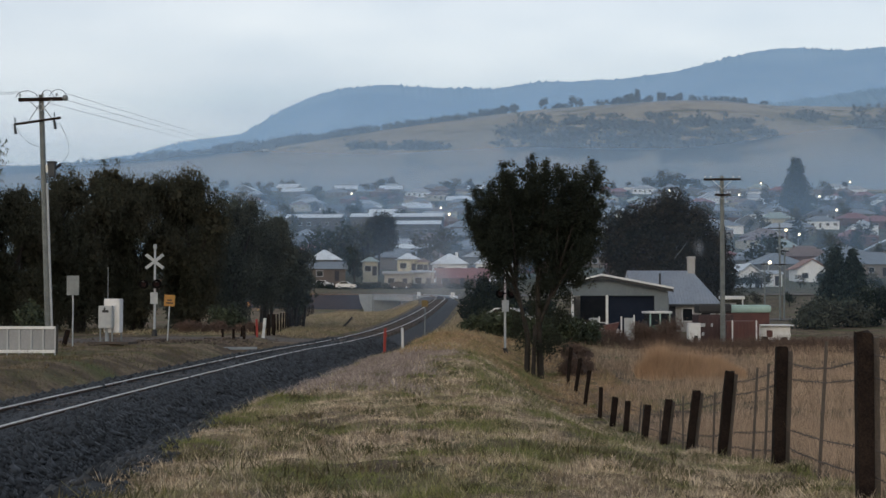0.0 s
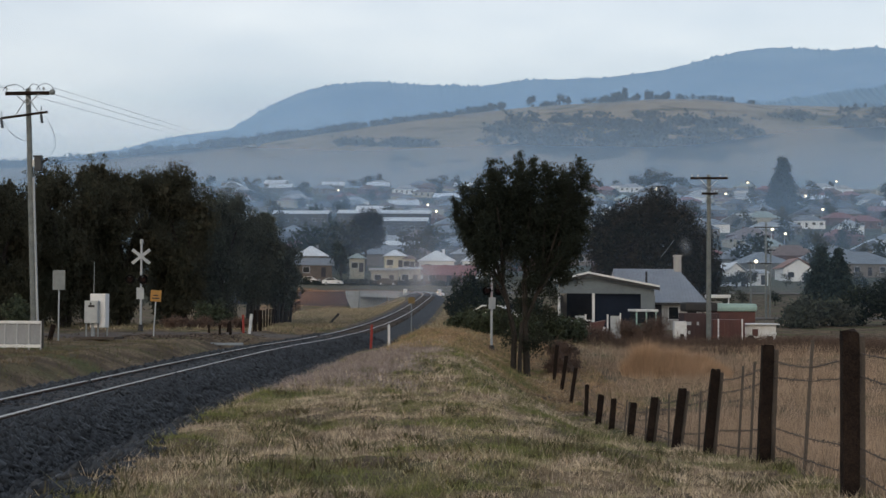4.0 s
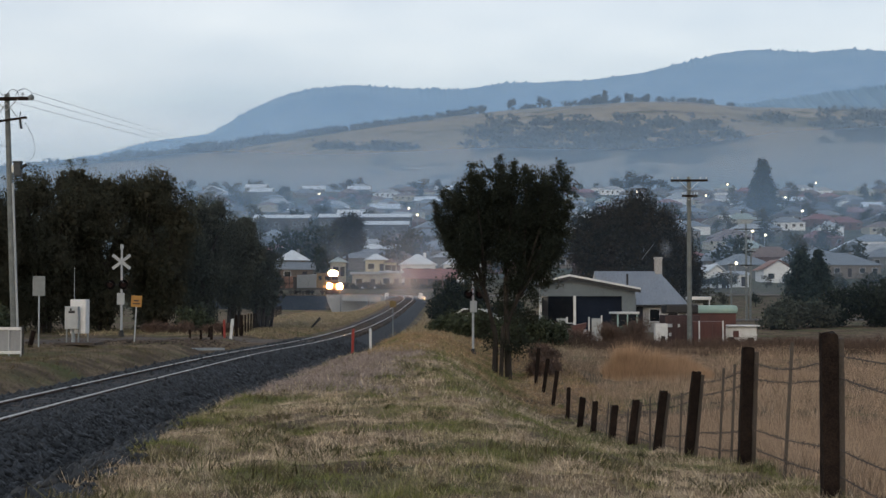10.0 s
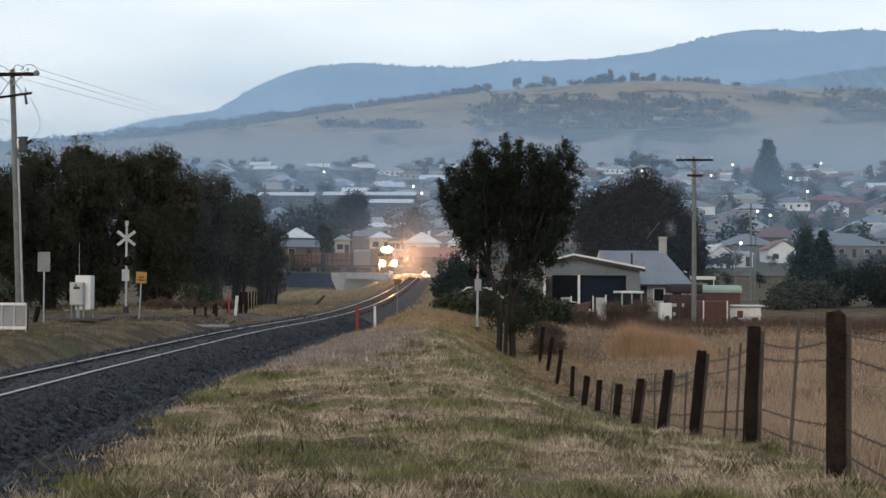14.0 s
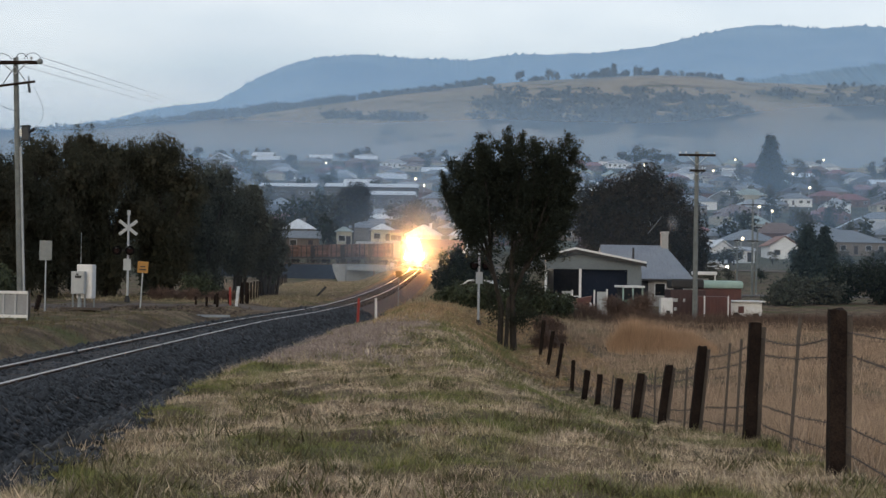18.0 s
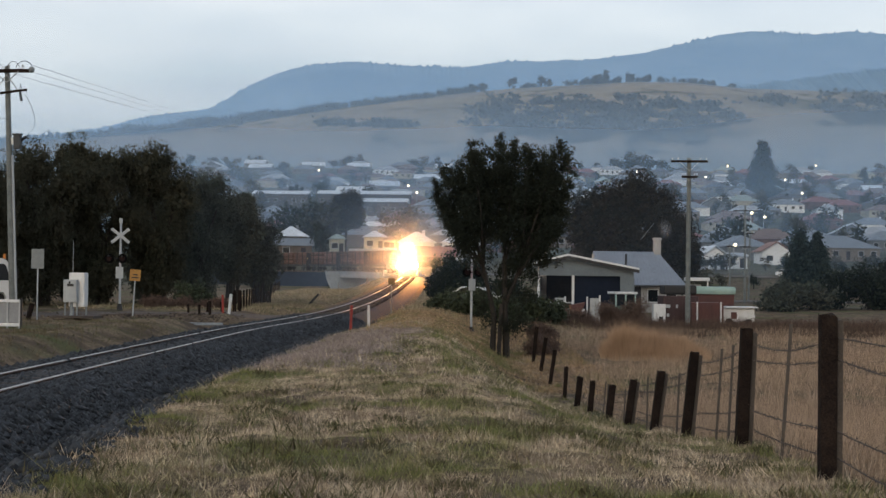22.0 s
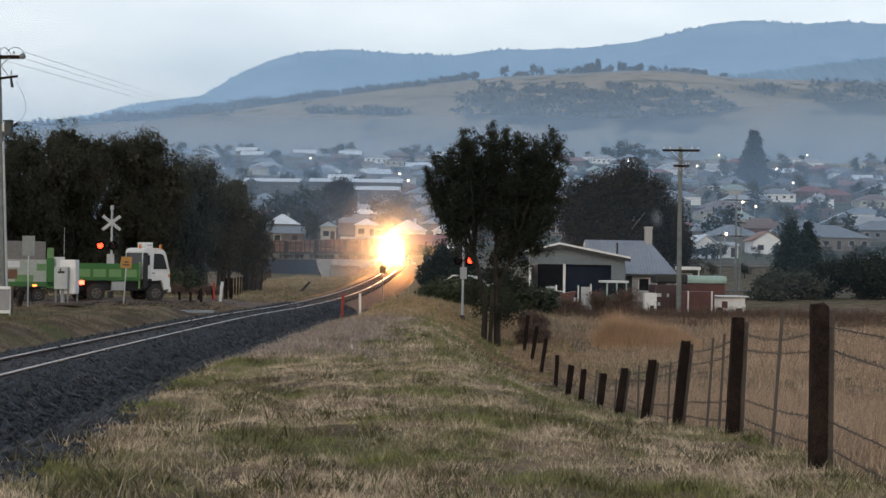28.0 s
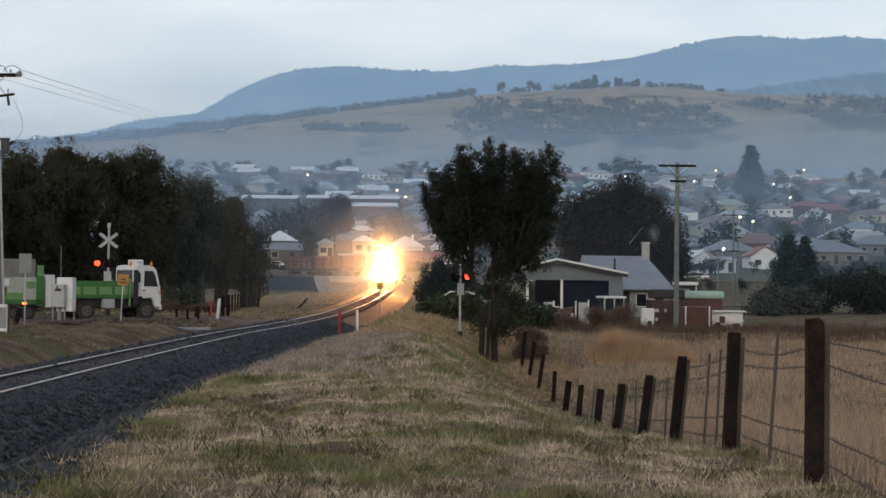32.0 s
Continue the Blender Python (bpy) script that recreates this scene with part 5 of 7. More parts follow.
def equipment_cabinet():
    x, y = -12.9, 56
    t = thing("equipment_cabinet", pose(x, y, land1(x, y), 0, 0, -8) @ Matrix.Diagonal((0.85, 0.85, 0.97, 1)), "white steel signal equipment cabinet on legs", "cabinet")
    part("slab", box(B(), (0.15, 0.1, 0.03), (1.9, 1.1, 0.1), bevel=0.01), M_SLEEPER, t, "dark footing slab")
    part("case", box(B(), (0.12, 0.25, 1.1), (0.72, 0.5, 1.35), bevel=0.03), M_WHITE, t, "tall white case")
    part("side_door", box(B(), (0.488, 0.25, 1.1), (0.02, 0.42, 1.22), bevel=0.005), M_WHITE, t)
    front = part("meter_box", box(B(), (-0.08, -0.16, 1.05), (0.62, 0.26, 0.9), bevel=0.025), M_GREY, t, "smaller grey front box")
    part("door", box(B(), (-0.08, -0.295, 1.05), (0.54, 0.014, 0.8), bevel=0.004), M_GREY, front)
    part("plate", box(B(), (-0.05, -0.306, 1.28), (0.3, 0.006, 0.1)), M_BLACK, front, "dark bars of unreadable lettering")
    part("plate", rod(B(), (-0.09, -0.303, 1.38), (-0.09, -0.31, 1.38), 0.05, n=10), M_BLACK, front)
    for lx, ly in ((-0.36, -0.1), (0.2, -0.1), (-0.2, 0.42), (0.44, 0.42)):
        part("leg", box(B(), (lx, ly, 0.3), (0.06, 0.06, 0.6)), M_DULL, t)
    part("conduit", rod(B(), (-0.1, 0.05, 0), (-0.1, 0.05, 0.62), 0.09, n=10), M_CONC, t)
    part("antenna", rod(B(), (-0.15, 0.25, 1.75), (-0.15, 0.25, 3.05), 0.012, 0.008, 6), M_GREY, t)


def stub(name, x, y, h, w, mat, label, category, lean=(0, 0), group="", cap=None):
    t = thing(name, pose(x, y, land1(x, y) - 0.15, lean[0], lean[1], random.uniform(0, 40)), label, category, group)
    part("post", box(B(), (0, 0, (h + 0.15) / 2), (w, w, h + 0.15), bevel=w * 0.12), mat, t)
    if cap:
        part("band", box(B(), (0, 0, h - 0.12), (w + 0.01, w + 0.01, 0.2)), cap, t)
    return t


def build_lineside():
    build_poles()
    steel_fence()
    board_sign("road_sign", -14.3, 56, 2.84, 0.48, 0.76, M_DULL, "grey back of a rectangular sign on a galvanised post")
    stub("broken_post", -14.55, 55.5, 0.7, 0.16, M_POST, "short dark broken timber post leaning", "post", (0, 14))
    equipment_cabinet()
    crossing_signal(-13.93, 70, 4.05, 0, "white crossbuck level crossing signal with twin red lamps", 1.9, -0.2)
    crossing_signal(2.98, 69, 3.6, 25, "white crossbuck level crossing signal beside the tree", 2.4)
    board_sign("warning_sign", -11.6, 61, 2.1, 0.45, 0.48, M_YELLOW, "dull orange-yellow square warning sign on a leaning post", 3, ((1.88, 0.2), (1.76, 0.3)))
    board_sign("track_sign", -1.0, 80, 2.25, 0.36, 0.36, material("dull ochre sign paint", (0.15, 0.105, 0.04), (0.11, 0.08, 0.035), 5, 0.7), "dull yellow square board on a thin post beside the line", 0)
    # marker posts by the crossing
    stub("marker_post", -8.2, 66, 0.95, 0.1, M_WHITE, "white guide post with a red band, leaning", "post", (0, 6), "crossing guide posts", M_WHITE)
    stub("marker_post", -8.45, 66, 0.85, 0.1, M_RED, "red guide post beside the crossing", "post", (0, -2), "crossing guide posts")
    stub("marker_post", -2.43, 60, 1.08, 0.095, M_RED, "weathered red guide post beside the track", "post", (0, 2), "crossing guide posts", M_RED)
    stub("marker_post", -1.75, 63, 0.97, 0.09, M_WHITE, "slim white guide post beside the track", "post", (0, -1), "crossing guide posts")
    for x, y, h in ((-9.1, 63, 0.5), (-8.9, 65, 0.62), (-10.3, 68, 0.45), (-9.6, 69, 0.5), (-9.0, 70, 0.55), (-8.4, 72, 0.6)):
        stub("stump_post", x, y, h, 0.11, M_POST, "short dark timber post by the road", "post", (random.uniform(-6, 6), random.uniform(-8, 8)), "stump posts")
    y = 69
    for i in range(24):
        x = -8.3 - 0.07 * (y - 68)
        stub("old_fence_post", x, y, 1.05, 0.085, M_POST, "dark timber post of a boundary fence below the trees", "fence post", (random.uniform(-3, 3), random.uniform(-4, 4)), "boundary fence posts")
        y += 2.6 + 0.22 * i
    t = thing("fallen_post", pose(-7.0, 103, land1(-7.0, 103) + 0.15, 0, 42, 0), "black leaning broken post on the grassy bank", "post")
    part("post", box(B(), (0, 0, 0.35), (0.16, 0.14, 1.0), bevel=0.02), M_BLACK, t)
    t = thing("road_kerb", pose(-8.6, 58.5, land1(-8.6, 58.5), 0, 0, 8), "pale concrete edge strip at the level crossing", "kerb")
    part("strip", box(B(), (0, 0, 0.02), (2.2, 0.25, 0.1), bevel=0.01), M_CONC, t)


def build_road():
    """The crossing road: gravel and worn asphalt, over the rails and on to the yard."""
    pts = [(-60, 33), (-30, 53.6), (-16, 63.4), (-10, 67.2), (-6.5, 68), (-4.4, 67.6), (-3.2, 67.3)]
    P = np.array([(x, y, 0) for x, y in pts], float)
    C = spline(P, 0.8)
    d = np.gradient(C[:, :2], axis=0)
    d /= np.linalg.norm(d, axis=1)[:, None]
    nrm = np.stack([-d[:, 1], d[:, 0]], 1)
    offs = np.linspace(-2.6, 2.6, 9)
    X = C[:, 0, None] + nrm[:, 0, None] * offs
    Y = C[:, 1, None] + nrm[:, 1, None] * offs
    Z = land(X, Y) + 0.05
    dt = np.abs(X - np.interp(Y, TRACK[:, 1], TRACK[:, 0]))
    top = np.interp(Y, TRACK[:, 1], TRACK[:, 2]) - 0.045
    k = 1 - smooth(1.4, 4.5, dt)
    Z = np.where(np.abs(C[:, 0, None] + 4.4) < 9, Z * (1 - k) + top * k, Z)
    Z[:, [0, -1]] -= 0.16
    ob = part("road", grid_mesh("road", X, Y, Z), material("muddy brown gravel", (0.15, 0.125, 0.108), (0.075, 0.063, 0.055), 1.1, 0.95, bump=1.0, bump_scale=9, mask="world", spec=0.1))
    tagged(ob, "worn muddy gravel road over the level crossing", "road", kind="structure")
    # the roads past the paddock and the cottages
    xs = np.linspace(14, 220, 120)
    X, V = np.meshgrid(xs, (-2.6, 0, 2.6))
    Y = 202 + 0.06 * (X - 45) + V
    ob = part("road", grid_mesh("road", X, Y, land(X, Y) + 0.1), M_ASPHALT)
    tagged(ob, "asphalt road beyond the paddock", "road", kind="structure")
    xs = np.linspace(10, 220, 120)
    X, V = np.meshgrid(xs, (-2.6, 0, 2.6))
    Y = 266 + 0.05 * (X - 50) + V
    ob = part("road", grid_mesh("road", X, Y, land(X, Y) + 0.12), M_ASPHALT)
    tagged(ob, "asphalt road in front of the cottages", "road", kind="structure")


# ---- paddock fence ----
def build_fence():
    t = thing("paddock_fence", Matrix(), "old post and barbed wire paddock fence in a dip", "fence")
    rows = []
    tops = (1.31, 1.01, 0.46, -0.11, -0.56, -0.98, -1.16, -1.28, -1.24, -0.88, -0.61, -0.35)
    wid = (0.15, 0.15, 0.145, 0.15, 0.15, 0.17, 0.15, 0.17, 0.13, 0.13, 0.14, 0.14)
    lean = (0.0, 2.2, 5.5, 7.0, 7.5, 6, 5, 6, 3, 8, 8, 5)
    for i in range(12):
        x, y = FENCE_X[2 + i], FENCE_Y[2 + i]
        zb = land1(x, y) - 0.3
        h = tops[i] - zb
        bm = B()
        w = wid[i]
        box(bm, (0, 0, h / 2), (w, w * 0.9, h), bevel=0.02)
        bmesh.ops.subdivide_edges(bm, edges=[e for e in bm.edges if abs(e.verts[0].co.z - e.verts[1].co.z) > 0.4], cuts=5)
        for v in bm.verts:
            v.co.x += 0.012 * noise.noise(v.co * 3 + Vector((i * 7, 0, 0)))
            v.co.y += 0.012 * noise.noise(v.co * 3 + Vector((0, i * 7, 3)))
            if v.co.z > h - 0.03:
                v.co.z += random.uniform(-0.03, 0.02)
        k = math.sin(radians(lean[i])) * h
        p = part("post", bm, M_POST, t, m=pose(x - k, y, zb, 0, lean[i], 0))
        if i < 5:
            part("split_post", box(B(), (w * 0.78, 0.07, h * 0.49), (w * 0.42, 0.1, h * 0.97), bevel=0.012), M_POSTG, p, "grey split timber batten beside the post")
        rows.append((x, y, tops[i], zb + 0.3))
    rows.insert(0, (3.1, 4.5, 1.35, -0.1))
    for a, b in zip(rows[:-1], rows[1:]):
        for f in (0.13, 0.27, 0.69, 0.85):
            za, zb = a[2] - f * (a[2] - a[3]), b[2] - f * (b[2] - b[3])
            sag = random.uniform(0.03, 0.12) if f < 0.2 else random.uniform(0.01, 0.05)
            pts = []
            for u in np.linspace(0, 1, 15):
                pts.append((a[0] + (b[0] - a[0]) * u + 0.09, a[1] + (b[1] - a[1]) * u, za + (zb - za) * u - sag * 4 * u * (1 - u) + random.uniform(-0.008, 0.008)))
            w = tube("wire", pts, 0.006 if a[1] < 24 else 0.008, M_WIRE, t, "slack rusty barbed wire", n=1)
            if a[1] < 30:
                bm = B()
                for k in range(int((b[1] - a[1]) / 0.16)):
                    u = (k + 0.5) / ((b[1] - a[1]) / 0.16)
                    q = Vector((a[0] + (b[0] - a[0]) * u + 0.09, a[1] + (b[1] - a[1]) * u, za + (zb - za) * u - sag * 4 * u * (1 - u)))
                    for _ in range(2):
                        dv = Vector((random.uniform(-1, 1), random.uniform(-0.3, 0.3), random.uniform(-1, 1))).normalized() * 0.028
                        rod(bm, q - dv, q + dv, 0.004, 0.002, 3)
                part("barbed_run", bm, M_WIRE, w)["kind"] = "stuff"
        if 10 < a[1] < 36:
            for u in ((0.42, 0.66) if a[1] > 14 else (0.6,)):
                x, y = a[0] + (b[0] - a[0]) * u + 0.1, a[1] + (b[1] - a[1]) * u
                zt = a[2] + (b[2] - a[2]) * u - 0.05 + random.uniform(-0.1, 0.1)
                zb = land1(x, y) - 0.1
                part("dropper", box(B(), (0, 0, (zt - zb) / 2), (0.034, 0.03, zt - zb), bevel=0.005), M_POSTG, t, "thin grey timber dropper", m=pose(x, y, zb, random.uniform(-2, 2), random.uniform(0, 5), 0))


# ---- bridge ----
def build_bridge():
    t = thing("rail_bridge", Matrix(), "pale concrete railway underbridge with white end posts", "bridge")
    s0, s1 = s_at(207.5), s_at(234.6)
    for side in (-2.1, 2.1):
        A = sweep([(side - 0.15, -1.0), (side - 0.15, -0.1), (side + 0.15, -0.1), (side + 0.15, -1.0), (side - 0.15, -1.0)], s0, s1, 1.0)
        part("girder", strip_mesh("girder", A), M_CONC, t, "pale concrete edge girder")
        A = sweep([(side - 0.3, -0.1), (side - 0.3, -0.02), (side + 0.3, -0.02), (side + 0.3, -0.1), (side - 0.3, -0.1)], s0 - 1, s1 + 1, 1.0)
        part("parapet", strip_mesh("parapet", A), M_CONC, t, "pale parapet kerb")
    A = sweep([(-2.1, -0.4), (-2.1, -0.26), (2.1, -0.26), (2.1, -0.4), (-2.1, -0.4)], s0, s1, 1.0)
    part("deck", strip_mesh("deck", A), M_CONC, t)
    for s, far in ((s1, 1), (s0, -1)):
        m = on_track(s)
        bm = box(B(), (0, far * 0.9, -1.9), (4.6, 1.8, 3.7), m, 0.04)
        part("abutment", bm, M_CONC, t)
        bm = prism(B(), [(0.3, 0), (0.1, -3.7), (-0.6, -3.7), (-1.1, -2.6), (-1.75, -1.2), (-1.95, 0)] if far > 0 else [(-0.3, 0), (-0.3, -3.7), (0.5, -3.7), (1.4, 0)], -0.2, 0.2, Matrix.Translation(m @ Vector((-2.55, far * 0.4, -0.06))))
        part("wing_wall", bm, M_CONC, t, "sloping pale concrete wing wall")
    for f in (0.5,):
        m = on_track(s0 + (s1 - s0) * f)
        part("pier", box(B(), (0, 0, -2.0), (3.6, 0.6, 3.0), m, 0.03), M_CONC, t)
    for s, side in ((s0 - 1, -2.1), (s0 - 4, 2.4)):
        part("end_post", box(B(), (side, 0, 0.0), (0.5, 0.7, 0.9), on_track(s), 0.06), M_WHITE, t, "white end post")
    A = sweep([(2.35, -0.25), (2.35, 0.05), (2.45, 0.05), (2.45, -0.25)], s_at(196), s0, 1.0)
    part("guard_rail", strip_mesh("guard_rail", A), M_WHITE, t, "white guard rail")


# ---- farmyard ----
def build_farm():
    M_IRON = material("grey corrugated iron roofing", (0.235, 0.265, 0.31), (0.18, 0.2, 0.235), 0.6, 0.55, 0.2)
    M_CREAM = material("cream weatherboard", (0.36, 0.35, 0.33), (0.28, 0.27, 0.26), 0.8, 0.8)
    M_CLAD = material("pale grey cladding", (0.155, 0.18, 0.195), (0.12, 0.14, 0.155), 0.7, 0.85, spec=0.15)
    M_CONT = material("rust red container steel", (0.1, 0.04, 0.035), (0.07, 0.032, 0.03), 1.2, 0.7)
    M_GREEN = material("pale green paint", (0.30, 0.42, 0.38), (0.24, 0.34, 0.31), 1.5, 0.6)
    # open-fronted shed, gable to the road
    x0, y0 = 14.2, 114
    z0 = -1.16
    shed = thing("machinery_shed", pose(x0, y0, z0, 0, 0, -6), "open-fronted machinery shed with a low white-edged gable roof", "shed")
    L, Rr, ap = -4.0, 3.46, -1.7

    def roof_z(x):
        return 4.6 - (ap - x) * 0.25 if x < ap else 4.6 - (x - ap) * 0.19
    for xa, xb in ((L - 0.4, ap), (ap, Rr + 0.4)):
        bm = prism(B(), [(xa, roof_z(xa)), (xb, roof_z(xb)), (xb, roof_z(xb) + 0.07), (xa, roof_z(xa) + 0.07)], -0.5, 9.0)
        sl = part("roof", bm, M_IRON, shed, "corrugated iron roof slope")
        for k in range(int((xb - xa) / 0.45)):
            xx = xa + 0.3 + k * 0.45
            part("rib", prism(B(), [(xx, roof_z(xx) + 0.06), (xx + 0.06, roof_z(xx + 0.06) + 0.06), (xx + 0.03, roof_z(xx) + 0.11)], -0.5, 9.0), M_IRON, sl)
        part("fascia", prism(B(), [(xa, roof_z(xa) - 0.22), (xb, roof_z(xb) - 0.22), (xb, roof_z(xb) + 0.1), (xa, roof_z(xa) + 0.1)], -0.56, -0.5), M_BLACK, shed, "dark gutter")
        part("roof_edge", prism(B(), [(xa, roof_z(xa) + 0.02), (xb, roof_z(xb) + 0.02), (xb, roof_z(xb) + 0.17), (xa, roof_z(xa) + 0.17)], -0.6, -0.57), M_WHITE, shed, "thin white roof edge")
    part("front_gable", prism(B(), [(L, 3.05), (Rr, 3.05), (Rr, roof_z(Rr)), (ap, roof_z(ap)), (L, roof_z(L))], -0.02, 0.1), M_CLAD, shed, "pale cladding over the opening")
    part("front_wall", box(B(), (2.93, 0.04, 1.28), (1.06, 0.12, 3.54)), M_CLAD, shed)
    part("sliding_door", box(B(), (0.6, 0.5, 1.25), (3.7, 0.06, 3.7)), material("dark blue-grey steel door", (0.011, 0.015, 0.026), (0.008, 0.011, 0.02), 1.0, 0.8, spec=0.06), shed, "dark blue-grey sliding door")
    for xx in (L, Rr):
        part("side_wall", box(B(), (xx, 4.5, 1.2), (0.1, 9, 3.4)), M_CLAD, shed)
    # back wall and added backing panel carry the interior's shade in their colour
    part("back_wall", prism(B(), [(L, 0), (Rr, 0), (Rr, roof_z(Rr)), (ap, roof_z(ap)), (L, roof_z(L))], 8.85, 8.95), M_DARK, shed)
    for xx in (L, -1.3):
        part("post", box(B(), (xx, -0.12, 1.28), (0.2, 0.16, 3.6)), M_WHITE, shed, "white timber post")
    part("dark_backing", box(B(), (0.6, 2.0, 1.45), (3.5, 0.08, 2.9)), M_DARK, shed)
    # farmhouse
    x0, y0 = 20.7, 127
    z0 = -1.01
    h = thing("farmhouse", pose(x0, y0, z0), "old farmhouse with a steep grey iron hipped roof", "house")
    part("wall", box(B(), (-0.5, 3, 0.85), (7.4, 6, 2.7)), M_CREAM, h)
    e, r = 2.15, 5.1
    vs = [(-4.6, -0.5, e), (3.6, -0.5, e), (3.6, 6.5, e), (-4.6, 6.5, e), (-4.2, 3, r), (1.6, 3, r)]

    def slope(idx, nm):
        bm = B()
        q = [Vector(vs[i]) for i in idx]
        up = Vector((0, 0, 0.08))
        a, b = [bm.verts.new(v) for v in q], [bm.verts.new(v + up) for v in q]
        bm.faces.new(a[::-1])
        bm.faces.new(b)
        for i in range(len(q)):
            bm.faces.new((a[i], a[(i + 1) % len(q)], b[(i + 1) % len(q)], b[i]))
        return part(nm, bm, M_IRON, h, "grey corrugated iron")
    fr = slope((0, 1, 5, 4), "roof")
    slope((1, 2, 5), "roof")
    slope((2, 3, 4, 5), "roof")
    slope((3, 0, 4), "roof")
    for k in range(30):
        u = k / 29
        xa = -4.5 + u * 8.0
        if xa > 1.6:
            f = (3.6 - xa) / 2.0
            top = Vector((xa, -0.5 + 3.5 * f, e + (r - e) * f))
        else:
            top = Vector((max(xa, -4.2), 3, r))
        part("rib", rod(B(), (xa, -0.5, e + 0.09), top + Vector((0, 0, 0.09)), 0.03, n=4), M_IRON, fr)
    part("gutter", box(B(), (-0.5, -0.55, e - 0.05), (8.2, 0.12, 0.12)), M_BLACK, h, "dark gutter")
    for xx in (-2.5, 0.7, 2.3):
        w = part("window", box(B(), (xx, -0.02, 1.25), (1.0, 0.08, 1.2)), M_WHITE, h, "white window frame")
        part("pane", box(B(), (xx, -0.065, 1.25), (0.84, 0.02, 1.04)), M_GLASS, w)
    part("door", box(B(), (-0.8, -0.03, 1.0), (0.9, 0.08, 2.0)), M_DARK, h)
    ch = part("chimney", box(B(), (1.55, 3.0, 5.3), (0.62, 0.62, 2.3), bevel=0.03), M_CREAM, h, "pale rendered chimney")
    part("chimney_cap", box(B(), (1.55, 3.0, 6.35), (0.74, 0.74, 0.16), bevel=0.02), M_CREAM, ch)
    part("flue", rod(B(), (-1.6, 0.6, 3.2), (-1.6, 0.6, 4.9), 0.09, n=8), M_BLACK, h, "dark metal flue")
    part("verandah_roof", box(B(), (4.5, -0.4, 2.75), (1.9, 2.0, 0.3), bevel=0.06), M_WHITE, h)
    part("verandah_post", box(B(), (5.3, -1.2, 1.1), (0.1, 0.1, 3.1)), M_WHITE, h)
    part("lean_to", box(B(), (4.2, 0.8, 1.0), (1.6, 1.4, 2.6)), M_CREAM, h)
    t = thing("television_mast", pose(21.5, 129.6, 6.25, 0, 38, 0), "pale leaning pole above the farmhouse roof", "mast")
    part("pole", rod(B(), (0, 0, -1.3), (0, 0, 0.6), 0.022, n=6), M_DULL, t)
    # a second chimney behind the shed
    t = thing("brick_chimney", pose(11.2, 122, land1(11.2, 122)), "pale chimney of a low building behind the shed", "chimney")
    part("shaft", box(B(), (0, 0, 2.6), (0.65, 0.65, 5.3), bevel=0.03), M_CREAM, t)
    part("cap", box(B(), (0, 0, 5.2), (0.76, 0.76, 0.15), bevel=0.02), M_CREAM, t)
    # yard clutter

    def crate(name, x, y, size, mat, label, cat, ribs=0, rot=0):
        o = thing(name, pose(x, y, land1(x, y), 0, 0, rot), label, cat)
        w, d, hh = size
        b = part("body", box(B(), (0, 0, hh / 2), (w, d, hh), bevel=0.03), mat, o)
        for k in range(ribs):
            part("rib", box(B(), (-w / 2 + (k + 0.5) * w / ribs, -d / 2 - 0.02, hh / 2), (w / ribs * 0.45, 0.05, hh * 0.86)), mat, b)
        return o, b
    o, b = crate("shipping_container", 21.25, 104, (2.3, 2.4, 1.6), M_CONT, "rust red shipping container in the yard", "container", 9)
    part("locking_bar", box(B(), (-0.75, -1.24, 0.8), (0.1, 0.04, 1.7)), M_WHITE, b, "white bar")
    part("locking_bar", box(B(), (0.95, -1.24, 0.8), (0.1, 0.04, 1.7)), M_WHITE, b, "white bar")
    o, b = crate("shipping_container", 19.9, 107, (2.6, 2.4, 2.0), material("dark maroon steel", (0.05, 0.024, 0.025), (0.036, 0.02, 0.022), 1.5, 0.6), "dark maroon container with pale notices", "container", 8)
    for xx, zz, w in ((-0.95, 1.25, 0.42), (-0.3, 1.25, 0.2), (-0.95, 0.6, 0.25)):
        part("notice", box(B(), (xx, -1.26, zz), (w * 0.8, 0.02, 0.24)), M_BUCK, b, "pale notice")
    part("tarpaulin", box(B(), (0, 0, 2.45), (2.4, 2.2, 0.7), bevel=0.15), M_BLACK, b, "dark load on the container")
    o, b = crate("white_cabinet", 17.45, 101, (0.85, 0.7, 1.45), M_WHITE, "white upright steel cabinet in the yard", "cabinet")
    part("hatch", box(B(), (0.1, -0.36, 0.35), (0.28, 0.02, 0.45)), M_BLACK, b, "dark hatch")
    o, b = crate("caravan", 23.75, 105, (2.3, 2.0, 1.15), M_WHITE, "small white caravan with rounded panels", "caravan")
    part("window", box(B(), (-0.35, -1.02, 0.62), (0.42, 0.03, 0.5)), M_CONT, b, "reddish window")
    for k in range(3):
        part("panel", rod(B(), (0.35 + k * 0.32, -1.0, 0.55), (0.35 + k * 0.32, -1.06, 0.55), 0.19, n=14), M_WHITE, b, "round white panel")
    part("awning", box(B(), (0.15, -0.2, 1.22), (2.4, 2.2, 0.1), bevel=0.03), M_WHITE, b)
    for k in (-0.7, 0.7):
        part("wheel", rod(B(), (k, -1.0, 0.2), (k, -1.05, 0.2), 0.24, n=12), M_RUBBER, b)
    o, b = crate("garden_shed", 23.3, 112, (3.3, 2.3, 2.1), M_CONT, "long low shed with a pale green roof behind the containers", "shed")
    part("roof", box(B(), (0, 0, 2.38), (3.6, 2.7, 0.62), bevel=0.25), M_GREEN, b, "rounded pale green roof")
